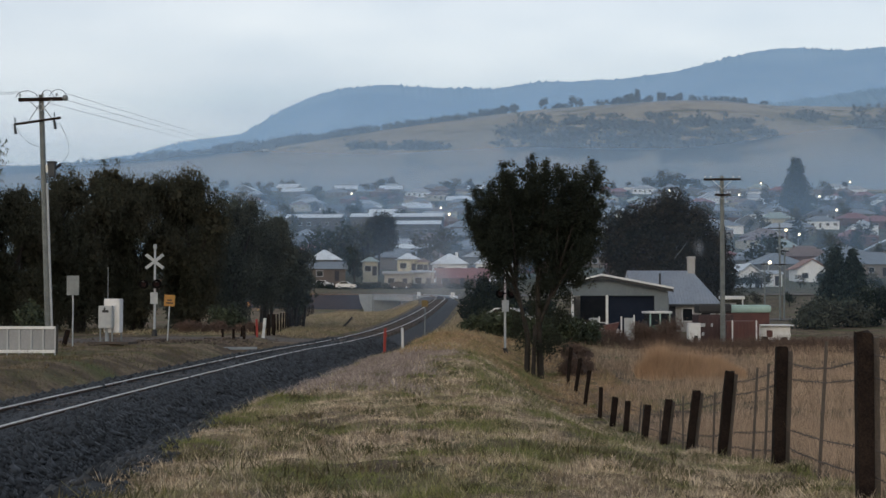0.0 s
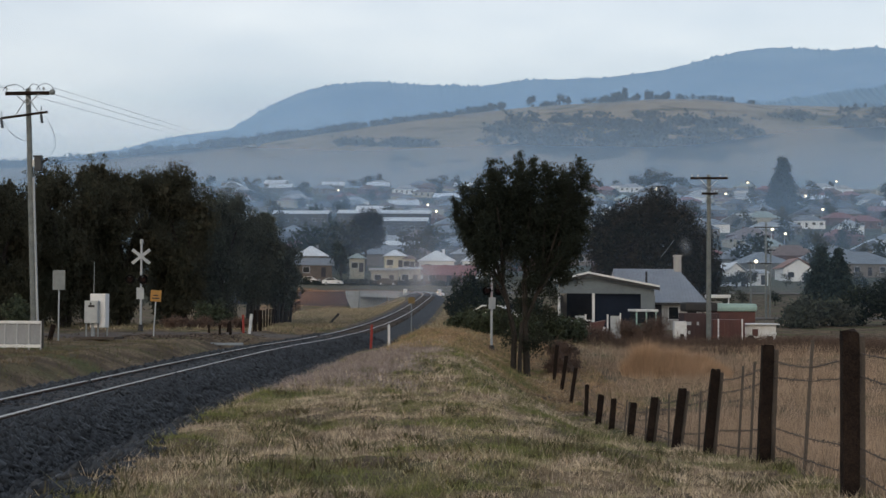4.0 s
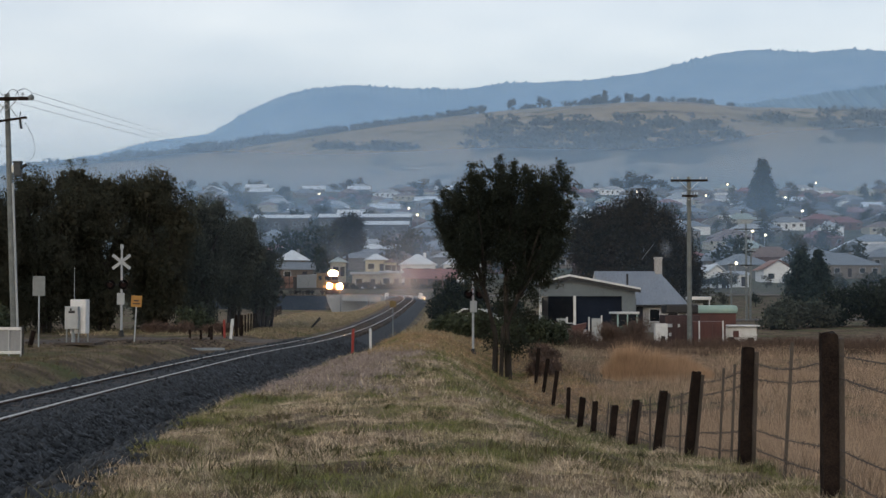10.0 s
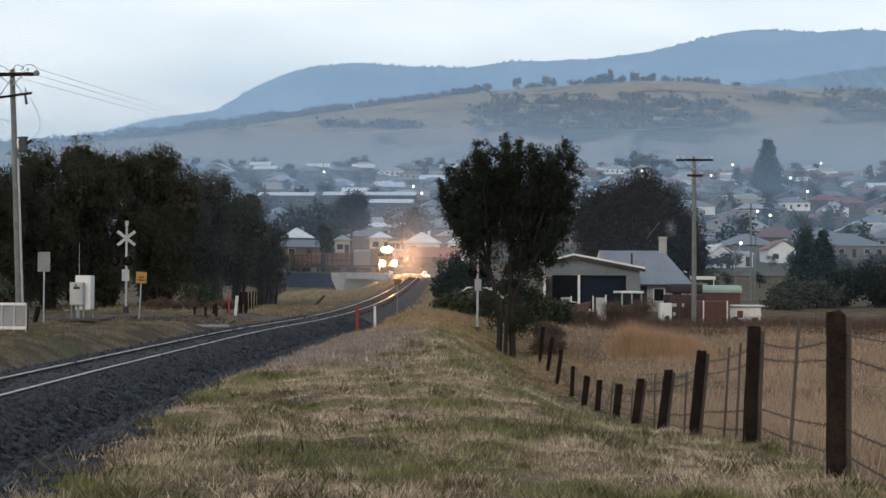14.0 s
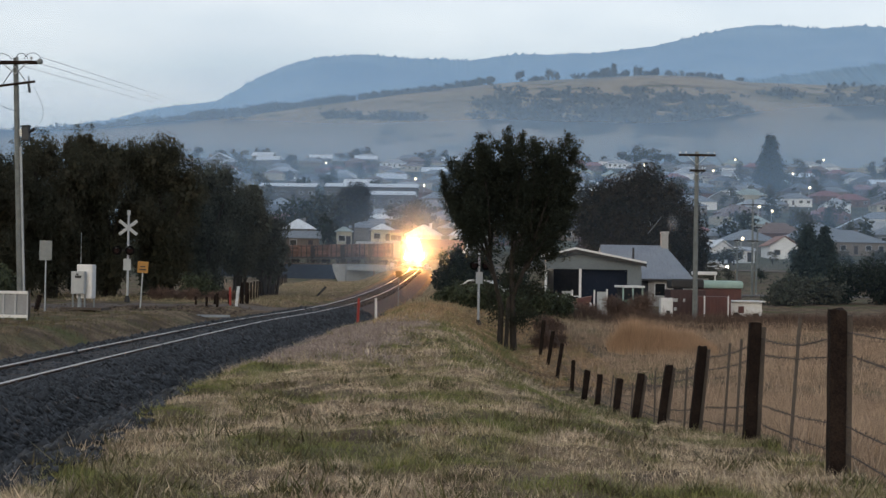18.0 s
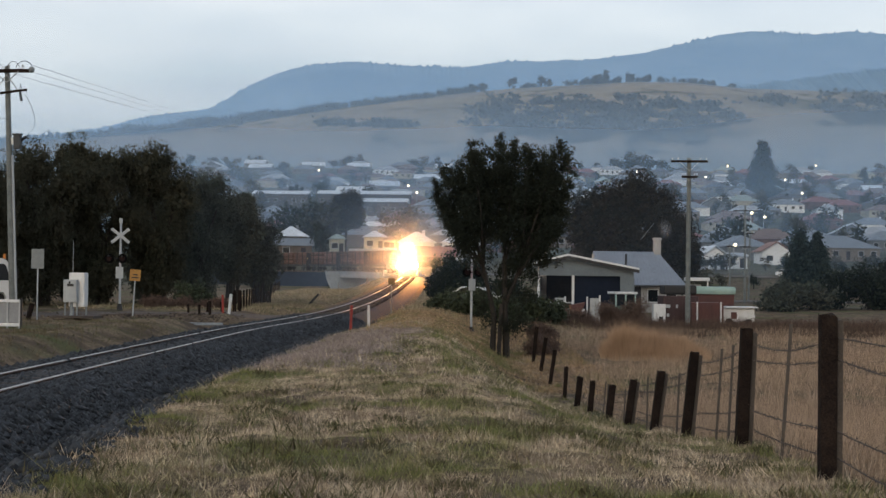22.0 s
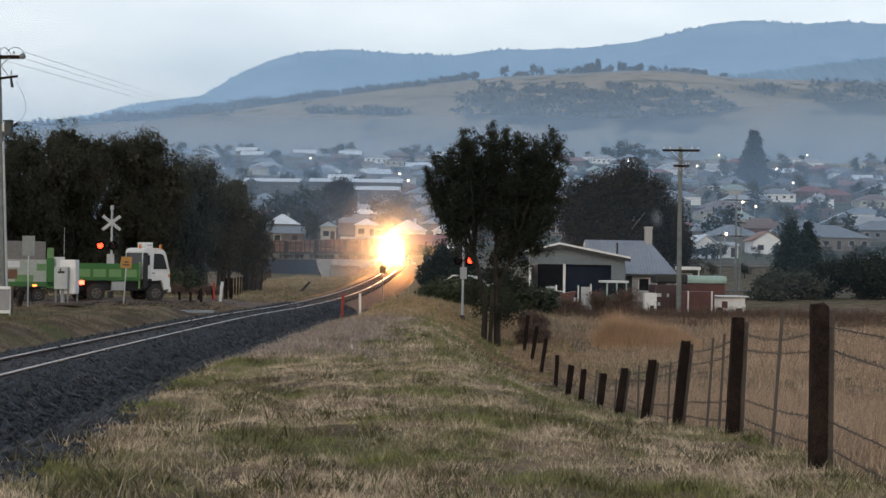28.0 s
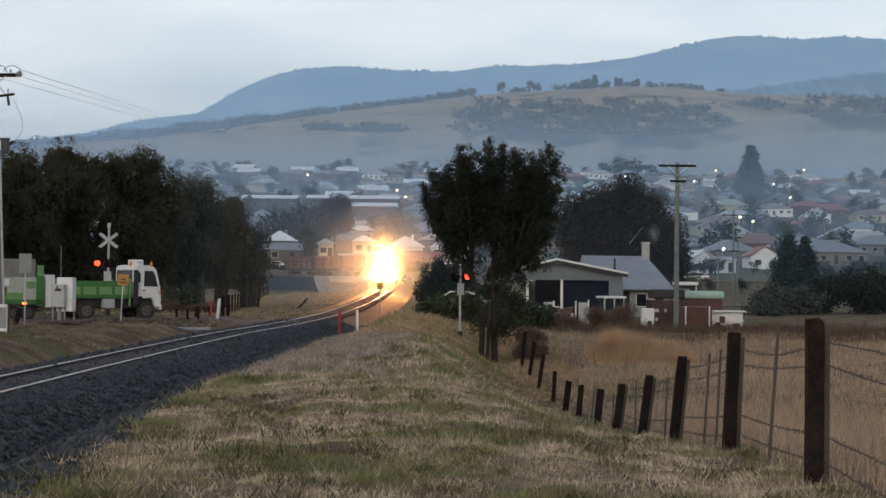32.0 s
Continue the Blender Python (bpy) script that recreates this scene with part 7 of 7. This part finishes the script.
def build_truck():
    """Front towards +x; origin on the road under the front bumper."""
    t = thing("tray_truck", pose(-30, 67, 0), "white-cabbed light truck with a bright green drop-side tray", "truck")
    part("chassis", box(B(), (-2.5, 0, 0.6), (4.2, 0.8, 0.2), bevel=0.02), M_BLACK, t)
    out = [(-1.6, 1.02), (-1.6, 1.6), (-1.58, 2.28), (-1.5, 2.39), (-1.3, 2.44), (-0.72, 2.43), (-0.42, 2.36), (-0.25, 2.22), (-0.06, 1.62), (0.0, 1.4), (0.03, 0.9), (0.02, 0.6), (-0.33, 0.55), (-0.38, 0.82), (-0.5, 0.98), (-0.72, 1.06), (-1.05, 1.06), (-1.28, 1.02)]
    cab = part("cab", prism(B(), out, -0.95, 0.95), M_WHITE, t, "white forward-control cab")
    for s in (-1, 1):
        part("side_window", prism(B(), [(-0.98, 1.48), (-0.96, 2.18), (-0.5, 2.18), (-0.36, 2.06), (-0.16, 1.48)], s * 0.955 - 0.012, s * 0.955 + 0.012), M_GLASS, cab)
        part("rear_side_window", prism(B(), [(-1.5, 1.65), (-1.5, 2.1), (-1.2, 2.1), (-1.2, 1.65)], s * 0.955 - 0.012, s * 0.955 + 0.012), M_GLASS, cab)
        d = part("door", prism(B(), [(-1.08, 0.95), (-1.08, 1.45), (-0.16, 1.45), (-0.1, 1.0), (-0.55, 0.99)], s * 0.955 - 0.008, s * 0.955 + 0.008), M_WHITE, cab, "white cab door")
        part("handle", box(B(), (-0.98, s * 0.972, 1.3), (0.14, 0.02, 0.04)), M_BLACK, d)
        part("mirror", box(B(), (0.12, s * 1.12, 1.75), (0.08, 0.16, 0.4), bevel=0.02), M_BLACK, t, "black mirror")
        part("mirror_arm", rod(B(), (-0.1, s * 0.95, 1.6), (0.12, s * 1.12, 1.75), 0.02, n=6), M_BLACK, t)
        part("indicator", box(B(), (-0.03, s * 0.96, 1.2), (0.1, 0.04, 0.14)), M_AMBER, cab)
        part("headlight", box(B(), (0.02, s * 0.68, 0.85), (0.05, 0.36, 0.18), bevel=0.01), M_GLASS, cab)
    part("windscreen", prism(B(), [(-0.01, 1.5), (-0.2, 2.2), (-0.17, 2.22), (0.02, 1.5)], -0.85, 0.85), M_GLASS, cab)
    part("rear_window", box(B(), (-1.61, 0, 1.93), (0.03, 1.6, 0.56)), M_GLASS, cab, "wide dark rear window")
    part("bumper", box(B(), (0.03, 0, 0.55), (0.16, 1.9, 0.22), bevel=0.03), M_WHITE, t)
    # narrow black upright at the cab's rear edge
    part("black_upright", box(B(), (-1.5, -0.99, 1.42), (0.22, 0.12, 1.6), bevel=0.05), M_BLACK, t, "black upright behind the cab")
    sign = part("roof_sign", box(B(), (-0.95, 0, 2.56), (0.42, 0.9, 0.25), bevel=0.03), M_WHITE, t, "white roof sign box")
    part("lettering", box(B(), (-0.95, -0.455, 2.56), (0.3, 0.006, 0.07)), M_GREY, sign, "grey bars of unreadable lettering")
    for x in (-1.45, -0.45):
        part("beacon", rod(B(), (x, -0.3, 2.4), (x, -0.3, 2.6), 0.07, 0.05, 12), M_AMBER, t, "amber beacon")
    tray = part("tray_floor", box(B(), (-3.3, 0, 0.98), (3.05, 1.95, 0.1), bevel=0.01), M_TRUCKG, t, "green tray floor")
    for s in (-1, 1):
        side = part("drop_side", box(B(), (-3.3, s * 0.97, 1.36), (3.0, 0.05, 0.68), bevel=0.01), M_TRUCKG, t, "green drop side")
        for k in range(4):
            part("panel", box(B(), (-4.4 + k * 0.73, s * 1.0, 1.28), (0.58, 0.015, 0.34), bevel=0.004), M_PALEG, side, "pale green panel")
        part("side_rail", box(B(), (-3.3, s * 0.99, 1.04), (3.05, 0.04, 0.12)), M_TRUCKG, side)
        part("support_post", box(B(), (-1.78, s * 0.97, 1.2), (0.07, 0.06, 1.2)), M_PALEG, t)
        part("mudguard", box(B(), (-3.78, s * 0.8, 0.94), (1.0, 0.35, 0.05)), M_BLACK, t)
        part("toolbox", box(B(), (-2.75, s * 0.8, 0.72), (0.55, 0.3, 0.4), bevel=0.02), M_GREY, t, "grey underbody toolbox")
        part("tail_light", box(B(), (-4.86, s * 0.8, 0.95), (0.05, 0.25, 0.16)), M_TAIL, t, "lit red tail lamp")
    # second tail lamp, set on the side to fit the camera's view
    part("tail_light", box(B(), (-4.5, -1.03, 0.86), (0.2, 0.05, 0.18)), M_TAIL, t, "lit red tail lamp moved to the side")
    part("tailboard", box(B(), (-4.82, 0, 1.4), (0.06, 1.95, 0.8), bevel=0.01), M_GREY, t, "grey tailboard")
    part("headboard", box(B(), (-1.78, 0, 1.35), (0.06, 1.9, 0.66), bevel=0.01), M_TRUCKG, t)
    part("underbody", box(B(), (-2.3, 0, 0.72), (3.6, 1.5, 0.42), bevel=0.03), M_BLACK, t, "black underbody")
    part("front_axle", rod(B(), (-0.94, -0.8, 0.4), (-0.94, 0.8, 0.4), 0.06, n=8), M_BLACK, t)
    part("rear_axle", rod(B(), (-3.78, -0.8, 0.4), (-3.78, 0.8, 0.4), 0.06, n=8), M_BLACK, t)
    # a short cab
    for ob in t.children:
        if ob.name.split(".")[0] in ("cab", "mirror", "mirror_arm", "bumper", "roof_sign"):
            ob.matrix_basis = Matrix.Translation((-0.288, 0, 0)) @ Matrix.Diagonal((0.82, 1, 1, 1))
    for x in (-0.94, -3.78):
        for s in (-1, 1):
            road_wheel(t, x, s * 0.82, 0.4)
    return t


def build_trailer():
    """Towed behind: origin at the truck's bumper so that both share one path."""
    t = thing("box_trailer", pose(-30, 67, 0), "small green and white trailer carrying a grey bin", "trailer")
    part("drawbar", box(B(), (-5.60, 0, 0.6), (1.6, 0.12, 0.12)), M_BLACK, t)
    part("floor", box(B(), (-7.50, 0, 0.68), (2.9, 1.75, 0.1)), M_BLACK, t)
    pan = part("side_panel", box(B(), (-7.65, -0.86, 1.28), (2.3, 0.05, 1.1), bevel=0.01), material("printed scenery panel", (0.4, 0.42, 0.38), (0.3, 0.33, 0.27), 0.9, 0.5), t, "panel printed with a pale and green scene")
    for px, pz, pw, ph, mt in ((-8.35, 1.2, 0.6, 0.4, M_BROWN), (-7.75, 1.02, 0.8, 0.3, M_PALEG), (-8.3, 1.62, 0.7, 0.28, M_WHITE), (-7.0, 1.5, 0.4, 0.3, M_PALEG)):
        part("printed_patch", box(B(), (px, -0.89, pz), (pw, 0.008, ph), bevel=0.003), mt, pan)
    part("frame", box(B(), (-6.60, -0.86, 1.25), (0.35, 0.07, 1.3), bevel=0.01), M_TRUCKG, pan)
    part("frame", box(B(), (-7.65, -0.86, 0.78), (2.4, 0.07, 0.2)), M_TRUCKG, pan)
    part("front_panel", box(B(), (-6.15, -0.5, 1.25), (0.4, 0.8, 1.4), bevel=0.02), M_WHITE, t, "white end panel")
    part("far_side", box(B(), (-7.65, 0.86, 1.28), (2.3, 0.05, 1.1)), M_TRUCKG, t)
    part("tailgate", box(B(), (-8.90, 0, 1.28), (0.05, 1.7, 1.1)), M_TRUCKG, t)
    part("bin", box(B(), (-7.60, 0, 2.2), (1.75, 1.4, 0.82), bevel=0.06), material("taupe bin sheet", (0.2, 0.185, 0.175), (0.15, 0.14, 0.13), 1.5, 0.7), t, "grey-brown bin on the trailer")
    part("sign", box(B(), (-6.50, -0.6, 2.1), (0.3, 0.05, 0.5), bevel=0.01), M_PALEG, t, "pale green upright board")
    part("side_lamp", box(B(), (-7.30, -0.93, 0.7), (0.16, 0.05, 0.12)), M_AMBERLIT, t, "lit amber lamp")
    # close coupled
    for ob in t.children:
        ob.matrix_basis = Matrix.Translation((0.72, 0, 0))
    for x in (-7.03, -6.43):
        for s in (-1, 1):
            road_wheel(t, x, s * 0.9, 0.29, 0.2)
        part("mudguard", box(B(), (x, -0.92, 0.66), (0.62, 0.26, 0.04)), M_BLACK, t)
    return t


# seconds and the truck's front bumper's easting
TRUCK_PATH = [(0, -44.0), (12, -43.9), (17, -36.0), (20, -25.5), (21, -21.3), (22, -16.9), (22.5, -15.88), (23, -14.92), (23.4, -13.98), (23.8, -13.14), (24.3, -12.21), (24.6, -11.75), (25, -11.29), (25.5, -11.06), (26.5, -10.77), (27.5, -10.66), (28.1, -10.63), (30, -10.56), (31, -10.74), (32, -10.89)]


def truck_at(t):
    ts, xs = zip(*TRUCK_PATH)
    return float(np.interp(t, ts, xs))


# ---- train ----
M_LOCO = material("locomotive yellow paint", (0.17, 0.105, 0.035), (0.1, 0.065, 0.03), 1.0, 0.7)
M_LOCOG = material("locomotive grey paint", (0.16, 0.17, 0.18), (0.12, 0.13, 0.13), 1.0, 0.5)
# orange and overstrong so the sheets before the train glow
M_HEAD = material("blazing headlamp", (1, 0.9, 0.7), (1, 0.9, 0.7), 2, 0.3, emit=(1.0, 0.4, 0.11, 6200))
M_DISH = material("polished reflector", (0.9, 0.85, 0.75), (0.85, 0.8, 0.7), 3, 0.35, 0.6)
M_LOG = material("stripped brown logs", (0.16, 0.085, 0.06), (0.1, 0.06, 0.045), 2.0, 0.9, bump=0.4, bump_scale=14, obrand=0.35)
M_BOGIE = material("oily black running gear", (0.025, 0.024, 0.023), (0.04, 0.034, 0.03), 5, 0.7)


def bogie(t, y):
    b = part("bogie", box(B(), (0, y, 0.5), (1.7, 2.4, 0.3), bevel=0.04), M_BOGIE, t)
    for yy in (-0.85, 0.85):
        bm = B()
        for xx in (-0.55, 0.55):
            rod(bm, (xx - 0.06, y + yy, 0.43), (xx + 0.06, y + yy, 0.43), 0.43, n=16)
        rod(bm, (-0.6, y + yy, 0.43), (0.6, y + yy, 0.43), 0.07, n=8)
        part("wheelset", bm, M_BOGIE, b)
    return b


def lamp_unit(t, x, y, z, r):
    """Headlamp facing -y: a wide dish reflector and blazing glass, oversized to imitate glare."""
    bm = B()
    bmesh.ops.create_cone(bm, cap_ends=False, segments=24, radius1=r * 0.75, radius2=r * 0.95, depth=0.75, matrix=pose(x, y - 0.375, z, 90) @ pose(0, 0, 0))
    d = part("reflector", bm, M_DISH, t, "polished dish reflector")
    bm = B()
    rod(bm, (x, y - 0.04, z), (x, y - 0.1, z), r * 0.72, r * 0.66, 20)
    part("lamp", bm, M_HEAD, d, "oversized blazing lamp glass, tinted orange for the glow")


def build_loco():
    """Origin at rail level under the nose; the train runs towards -y, its length lies along +y."""
    t = thing("locomotive", pose(0, 0, 0), "diesel locomotive with blazing headlights leading a log train", "locomotive")
    part("frame", box(B(), (0, 7.2, 1.0), (2.5, 14.2, 0.35), bevel=0.03), M_BOGIE, t)
    part("hood", box(B(), (0, 9.2, 2.3), (2.2, 9.6, 2.3), bevel=0.12), M_LOCOG, t, "grey engine hood")
    cab = part("cab", prism(B(), [(0.9, 1.15), (0.7, 2.3), (1.1, 3.35), (1.5, 3.65), (4.2, 3.65), (4.3, 1.15)], -1.3, 1.3, pose(0, 0, 0, 0, 0, 90)), M_LOCO, t, "yellow driving cab")
    part("nose", prism(B(), [(0.05, 1.0), (0.0, 1.9), (0.3, 2.25), (1.0, 2.3), (1.0, 1.0)], -1.2, 1.2, pose(0, 0, 0, 0, 0, 90)), M_LOCO, t, "yellow nose")
    for x in (-0.62, 0.62):
        part("windscreen", box(B(), (x, 0.86, 2.78), (1.0, 0.06, 0.62), Matrix.Translation((0, 0.85, 2.8)) @ pose(0, 0, 0, -20) @ Matrix.Translation((0, -0.85, -2.8))), M_GLASS, cab)
    for x in (-1.31, 1.31):
        part("side_window", box(B(), (x, 2.6, 2.8), (0.04, 1.4, 0.7)), M_GLASS, cab)
    part("coupler", box(B(), (0, -0.25, 0.75), (0.3, 0.7, 0.3), bevel=0.04), M_BOGIE, t)
    part("pilot", prism(B(), [(-0.1, 0.2), (0.1, 0.95), (0.3, 0.95), (0.3, 0.2)], -1.15, 1.15, pose(0, 0, 0, 0, 0, 90)), M_BOGIE, t, "black pilot plate")
    for x in (-1.0, 1.0):
        part("handrail", rod(B(), (x * 1.1, 0.0, 1.1), (x * 1.1, 0.3, 2.4), 0.025, n=6), M_WHITE, t)
    part("headlight_housing", box(B(), (0, 1.0, 3.55), (1.5, 0.5, 0.75), bevel=0.08), M_LOCO, t)
    for x in (-0.36, 0.36):
        lamp_unit(t, x, 0.74, 3.55, 0.42)
    for x in (-0.92, 0.92):
        lamp_unit(t, x, -0.05, 1.45, 0.42)
    part("exhaust", rod(B(), (0, 8, 3.4), (0, 8, 3.75), 0.25, n=10), M_BLACK, t)
    bogie(t, 2.6)
    bogie(t, 11.6)
    smoke("exhaust_smoke", 2.3, 4.0, 7.4, 5.0, 6.0, "thin grey exhaust smoke", 0.15, t)
    return t


def build_wagon():
    t = thing("log_wagon", pose(0, 0, 0), "flat bogie wagon stacked with long brown logs", "wagon", "log wagons")
    part("underframe", box(B(), (0, 6.6, 0.98), (2.3, 12.8, 0.3), bevel=0.03), M_BOGIE, t)
    for y in (0.5, 12.7):
        part("bulkhead", box(B(), (0, y, 2.1), (2.3, 0.12, 2.1), bevel=0.02), M_BOGIE, t)
    for y in (2.2, 4.6, 8.6, 11.0):
        for x in (-1.18, 1.18):
            part("stanchion", box(B(), (x, y, 2.15), (0.12, 0.12, 2.2)), M_BOGIE, t)
    rng = random.Random(3)
    mesh = None
    for bay in (3.5, 9.8):
        for row in range(6):
            n = 5 if row % 2 else 6
            for k in range(n):
                x = (k - (n - 1) / 2) * 0.38
                if mesh is None:
                    bm = rod(B(), (0, -2.7, 0), (0, 2.7, 0), 0.2, 0.17, 9)
                    o = part("log", bm, M_LOG, t)
                    mesh = o.data
                else:
                    o = new("log", mesh)
                    o.parent = t
                o.matrix_basis = pose(x + rng.uniform(-0.03, 0.03), bay + rng.uniform(-0.25, 0.25), 1.36 + row * 0.335 + rng.uniform(-0.03, 0.03), rng.uniform(-1, 1), rng.uniform(0, 360), rng.uniform(-1.2, 1.2)) @ Matrix.Diagonal((rng.uniform(0.85, 1.15), 1, rng.uniform(0.85, 1.15), 1))
    bogie(t, 2.2)
    bogie(t, 11.0)
    return t


# seconds and the northing of the locomotive's nose on the line
NOSE = [(0, 308), (3, 290), (5, 276), (6.6, 266.5), (7, 263.5), (8, 257), (9, 250.5), (10, 244), (11, 238), (12, 232), (13, 226.3), (14, 221), (14.5, 218.2), (16.5, 206.5), (17.5, 201.5), (18, 199), (19, 194.5), (20, 190.5),
        (21, 187), (23, 180.5), (25, 173), (27.5, 164), (28, 162.3), (30, 155.5), (31, 152), (32, 148.5)]


def nose_s(t):
    ts, ys = zip(*NOSE)
    return s_at(float(np.interp(t, ts, ys)))


def train_pose(s, length):
    """Pose of a vehicle with its front at s, both bogies on the line."""
    a, b = on_track(s + 2.4).translation, on_track(s + length - 2.4).translation
    d = (b - a).normalized()
    r = d.cross(Vector((0, 0, 1))).normalized()
    m = Matrix((r, d, r.cross(d))).transposed().to_4x4()
    return Matrix.Translation(a - d * 2.4) @ m


# flashing: seconds at which each signal's lamps change over; before the first all are dark
def lamp_rows(place, k, start, period, phase):
    x, z = place
    hid, lit = pose(x, 0.0, z), pose(x, -0.086, z)
    rows, t, on = [(0.0, hid), (start - 0.07, hid)], start, k == phase
    while t < 32.0:
        rows.append((t, lit if on else hid))
        rows.append((min(t + period - 0.07, 32.0), lit if on else hid))
        t, on = t + period, not on
    return rows


def motions():
    loco = LOCO
    times = [i * 0.5 for i in range(65)]
    walk(loco, [(t, train_pose(nose_s(t), 14.2)) for t in times])
    # glow sheets held at the bend until the nose arrives, then kept ahead
    for ob, ahead in GLOW_SHEETS:
        glow_rows = []
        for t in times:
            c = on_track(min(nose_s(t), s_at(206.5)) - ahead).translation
            glow_rows.append((t, pose(c.x, c.y, c.z + 2.5)))
        walk(ob, glow_rows)
    for i, w in enumerate(WAGONS):
        walk(w, [(t, train_pose(nose_s(t) + 15.0 + 13.9 * i, 13.2)) for t in times])
    fine = sorted(set([round(i * 1.0, 1) for i in range(21)] + [round(20 + i * 0.1, 1) for i in range(121)]))
    road = [(t, truck_at(t) - 0.16) for t in fine]
    for ob in (TRUCK, TRAILER):
        walk(ob, [(t, pose(x, 67.1 + (x + 10.6) * math.tan(radians(35)), land1(-13, 66) + 0.06, 0, 0, 35)) for t, x in road])
    for tyre, x, y, r in WHEELS:
        rows, turn = [], 0.0
        for i, (t, e) in enumerate(road):
            turn = 0.0 if t <= 20 else turn + math.degrees((e - road[i - 1][1]) / math.cos(radians(35)) / r)
            rows.append((t, pose(x, y, r) @ pose(0, 0, 0, 0, turn, 0)))
        walk(tyre, rows)
    for i, (bulb, place, k) in enumerate(FLASHERS):
        walk(bulb, lamp_rows(place, k, 23.3, 0.705, -1 if i < 2 else 1))
    # cars on the roads to the side
    near = land1(48, 200) + 0.06

    def drive(ob, rows, turn):
        walk(ob, [(t, pose(x, y, land1(x, y) + 0.1, 0, 0, turn)) for t, x, y in rows])
    drive(CARS[0], [(0, 118, 212), (12, 118, 212), (14.5, 75, 206.5), (16.5, 49.7, 203), (18.5, 30, 200), (20, 28, 199), (32, 28, 199)], -88)
    drive(CARS[1], [(0, 34, 201.5), (27, 34, 201.5), (28.2, 43.3, 202.2), (28.6, 47.0, 202.5), (29.0, 49.6, 203), (29.6, 54.5, 204), (31, 66, 206), (32, 74, 207)], 66)
    drive(CARS[2], [(0, 27, 203), (30, 38, 202), (31.0, 45.9, 202.4), (32.0, 55.6, 204)], 66)
    drive(CARS[3], [(0, 36, 264.9), (14, 48, 266), (16.5, 53.8, 266.2), (19, 56.8, 266.3), (22, 70, 267), (26, 100, 268.5), (32, 150, 271)], 60)
    drive(CARS[4], [(0, 180, 272.5), (26, 110, 269), (30, 68, 267), (32, 55.2, 266.3)], -87)


# ---- assembly ----
build_ground()
build_mountain()
build_haze_sheets()
build_road()
build_track()
build_bridge()
build_main_tree()
build_willows()
build_lineside()
build_fence()
build_farm()
build_shrubs()
build_far_trees()
build_town()
build_town_trees()
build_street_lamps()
GLOW_SHEETS = build_glow_and_haze()
tagged(smoke("chimney_smoke", 22.95, 129.8, 6.2, 1.3, 2.0, "thin pale smoke rising from the farmhouse chimney", 0.22), category="smoke", kind="stuff")
TRUCK, TRAILER = build_truck(), build_trailer()
LOCO = build_loco()
WAGONS = [build_wagon()]
WAGONS += [copy_thing(WAGONS[0], pose(0, 0, 0)) for _ in range(6)]
M_DKBLUE = material("dark blue car paint", (0.03, 0.04, 0.07), (0.03, 0.035, 0.06), 2, 0.35)
M_SILVER = material("silver car paint", (0.42, 0.44, 0.46), (0.38, 0.4, 0.42), 2, 0.35)
CARS = [car("car", Matrix(), p, "%s car driving with lights on" % w, "car", True, "driving cars") for p, w in
        ((M_DKBLUE, "dark blue"), (M_DKBLUE, "dark blue"), (M_SILVER, "silver"), (M_WHITE, "white"), (M_WHITE, "white"))]
build_stones()
build_grass()


motions()
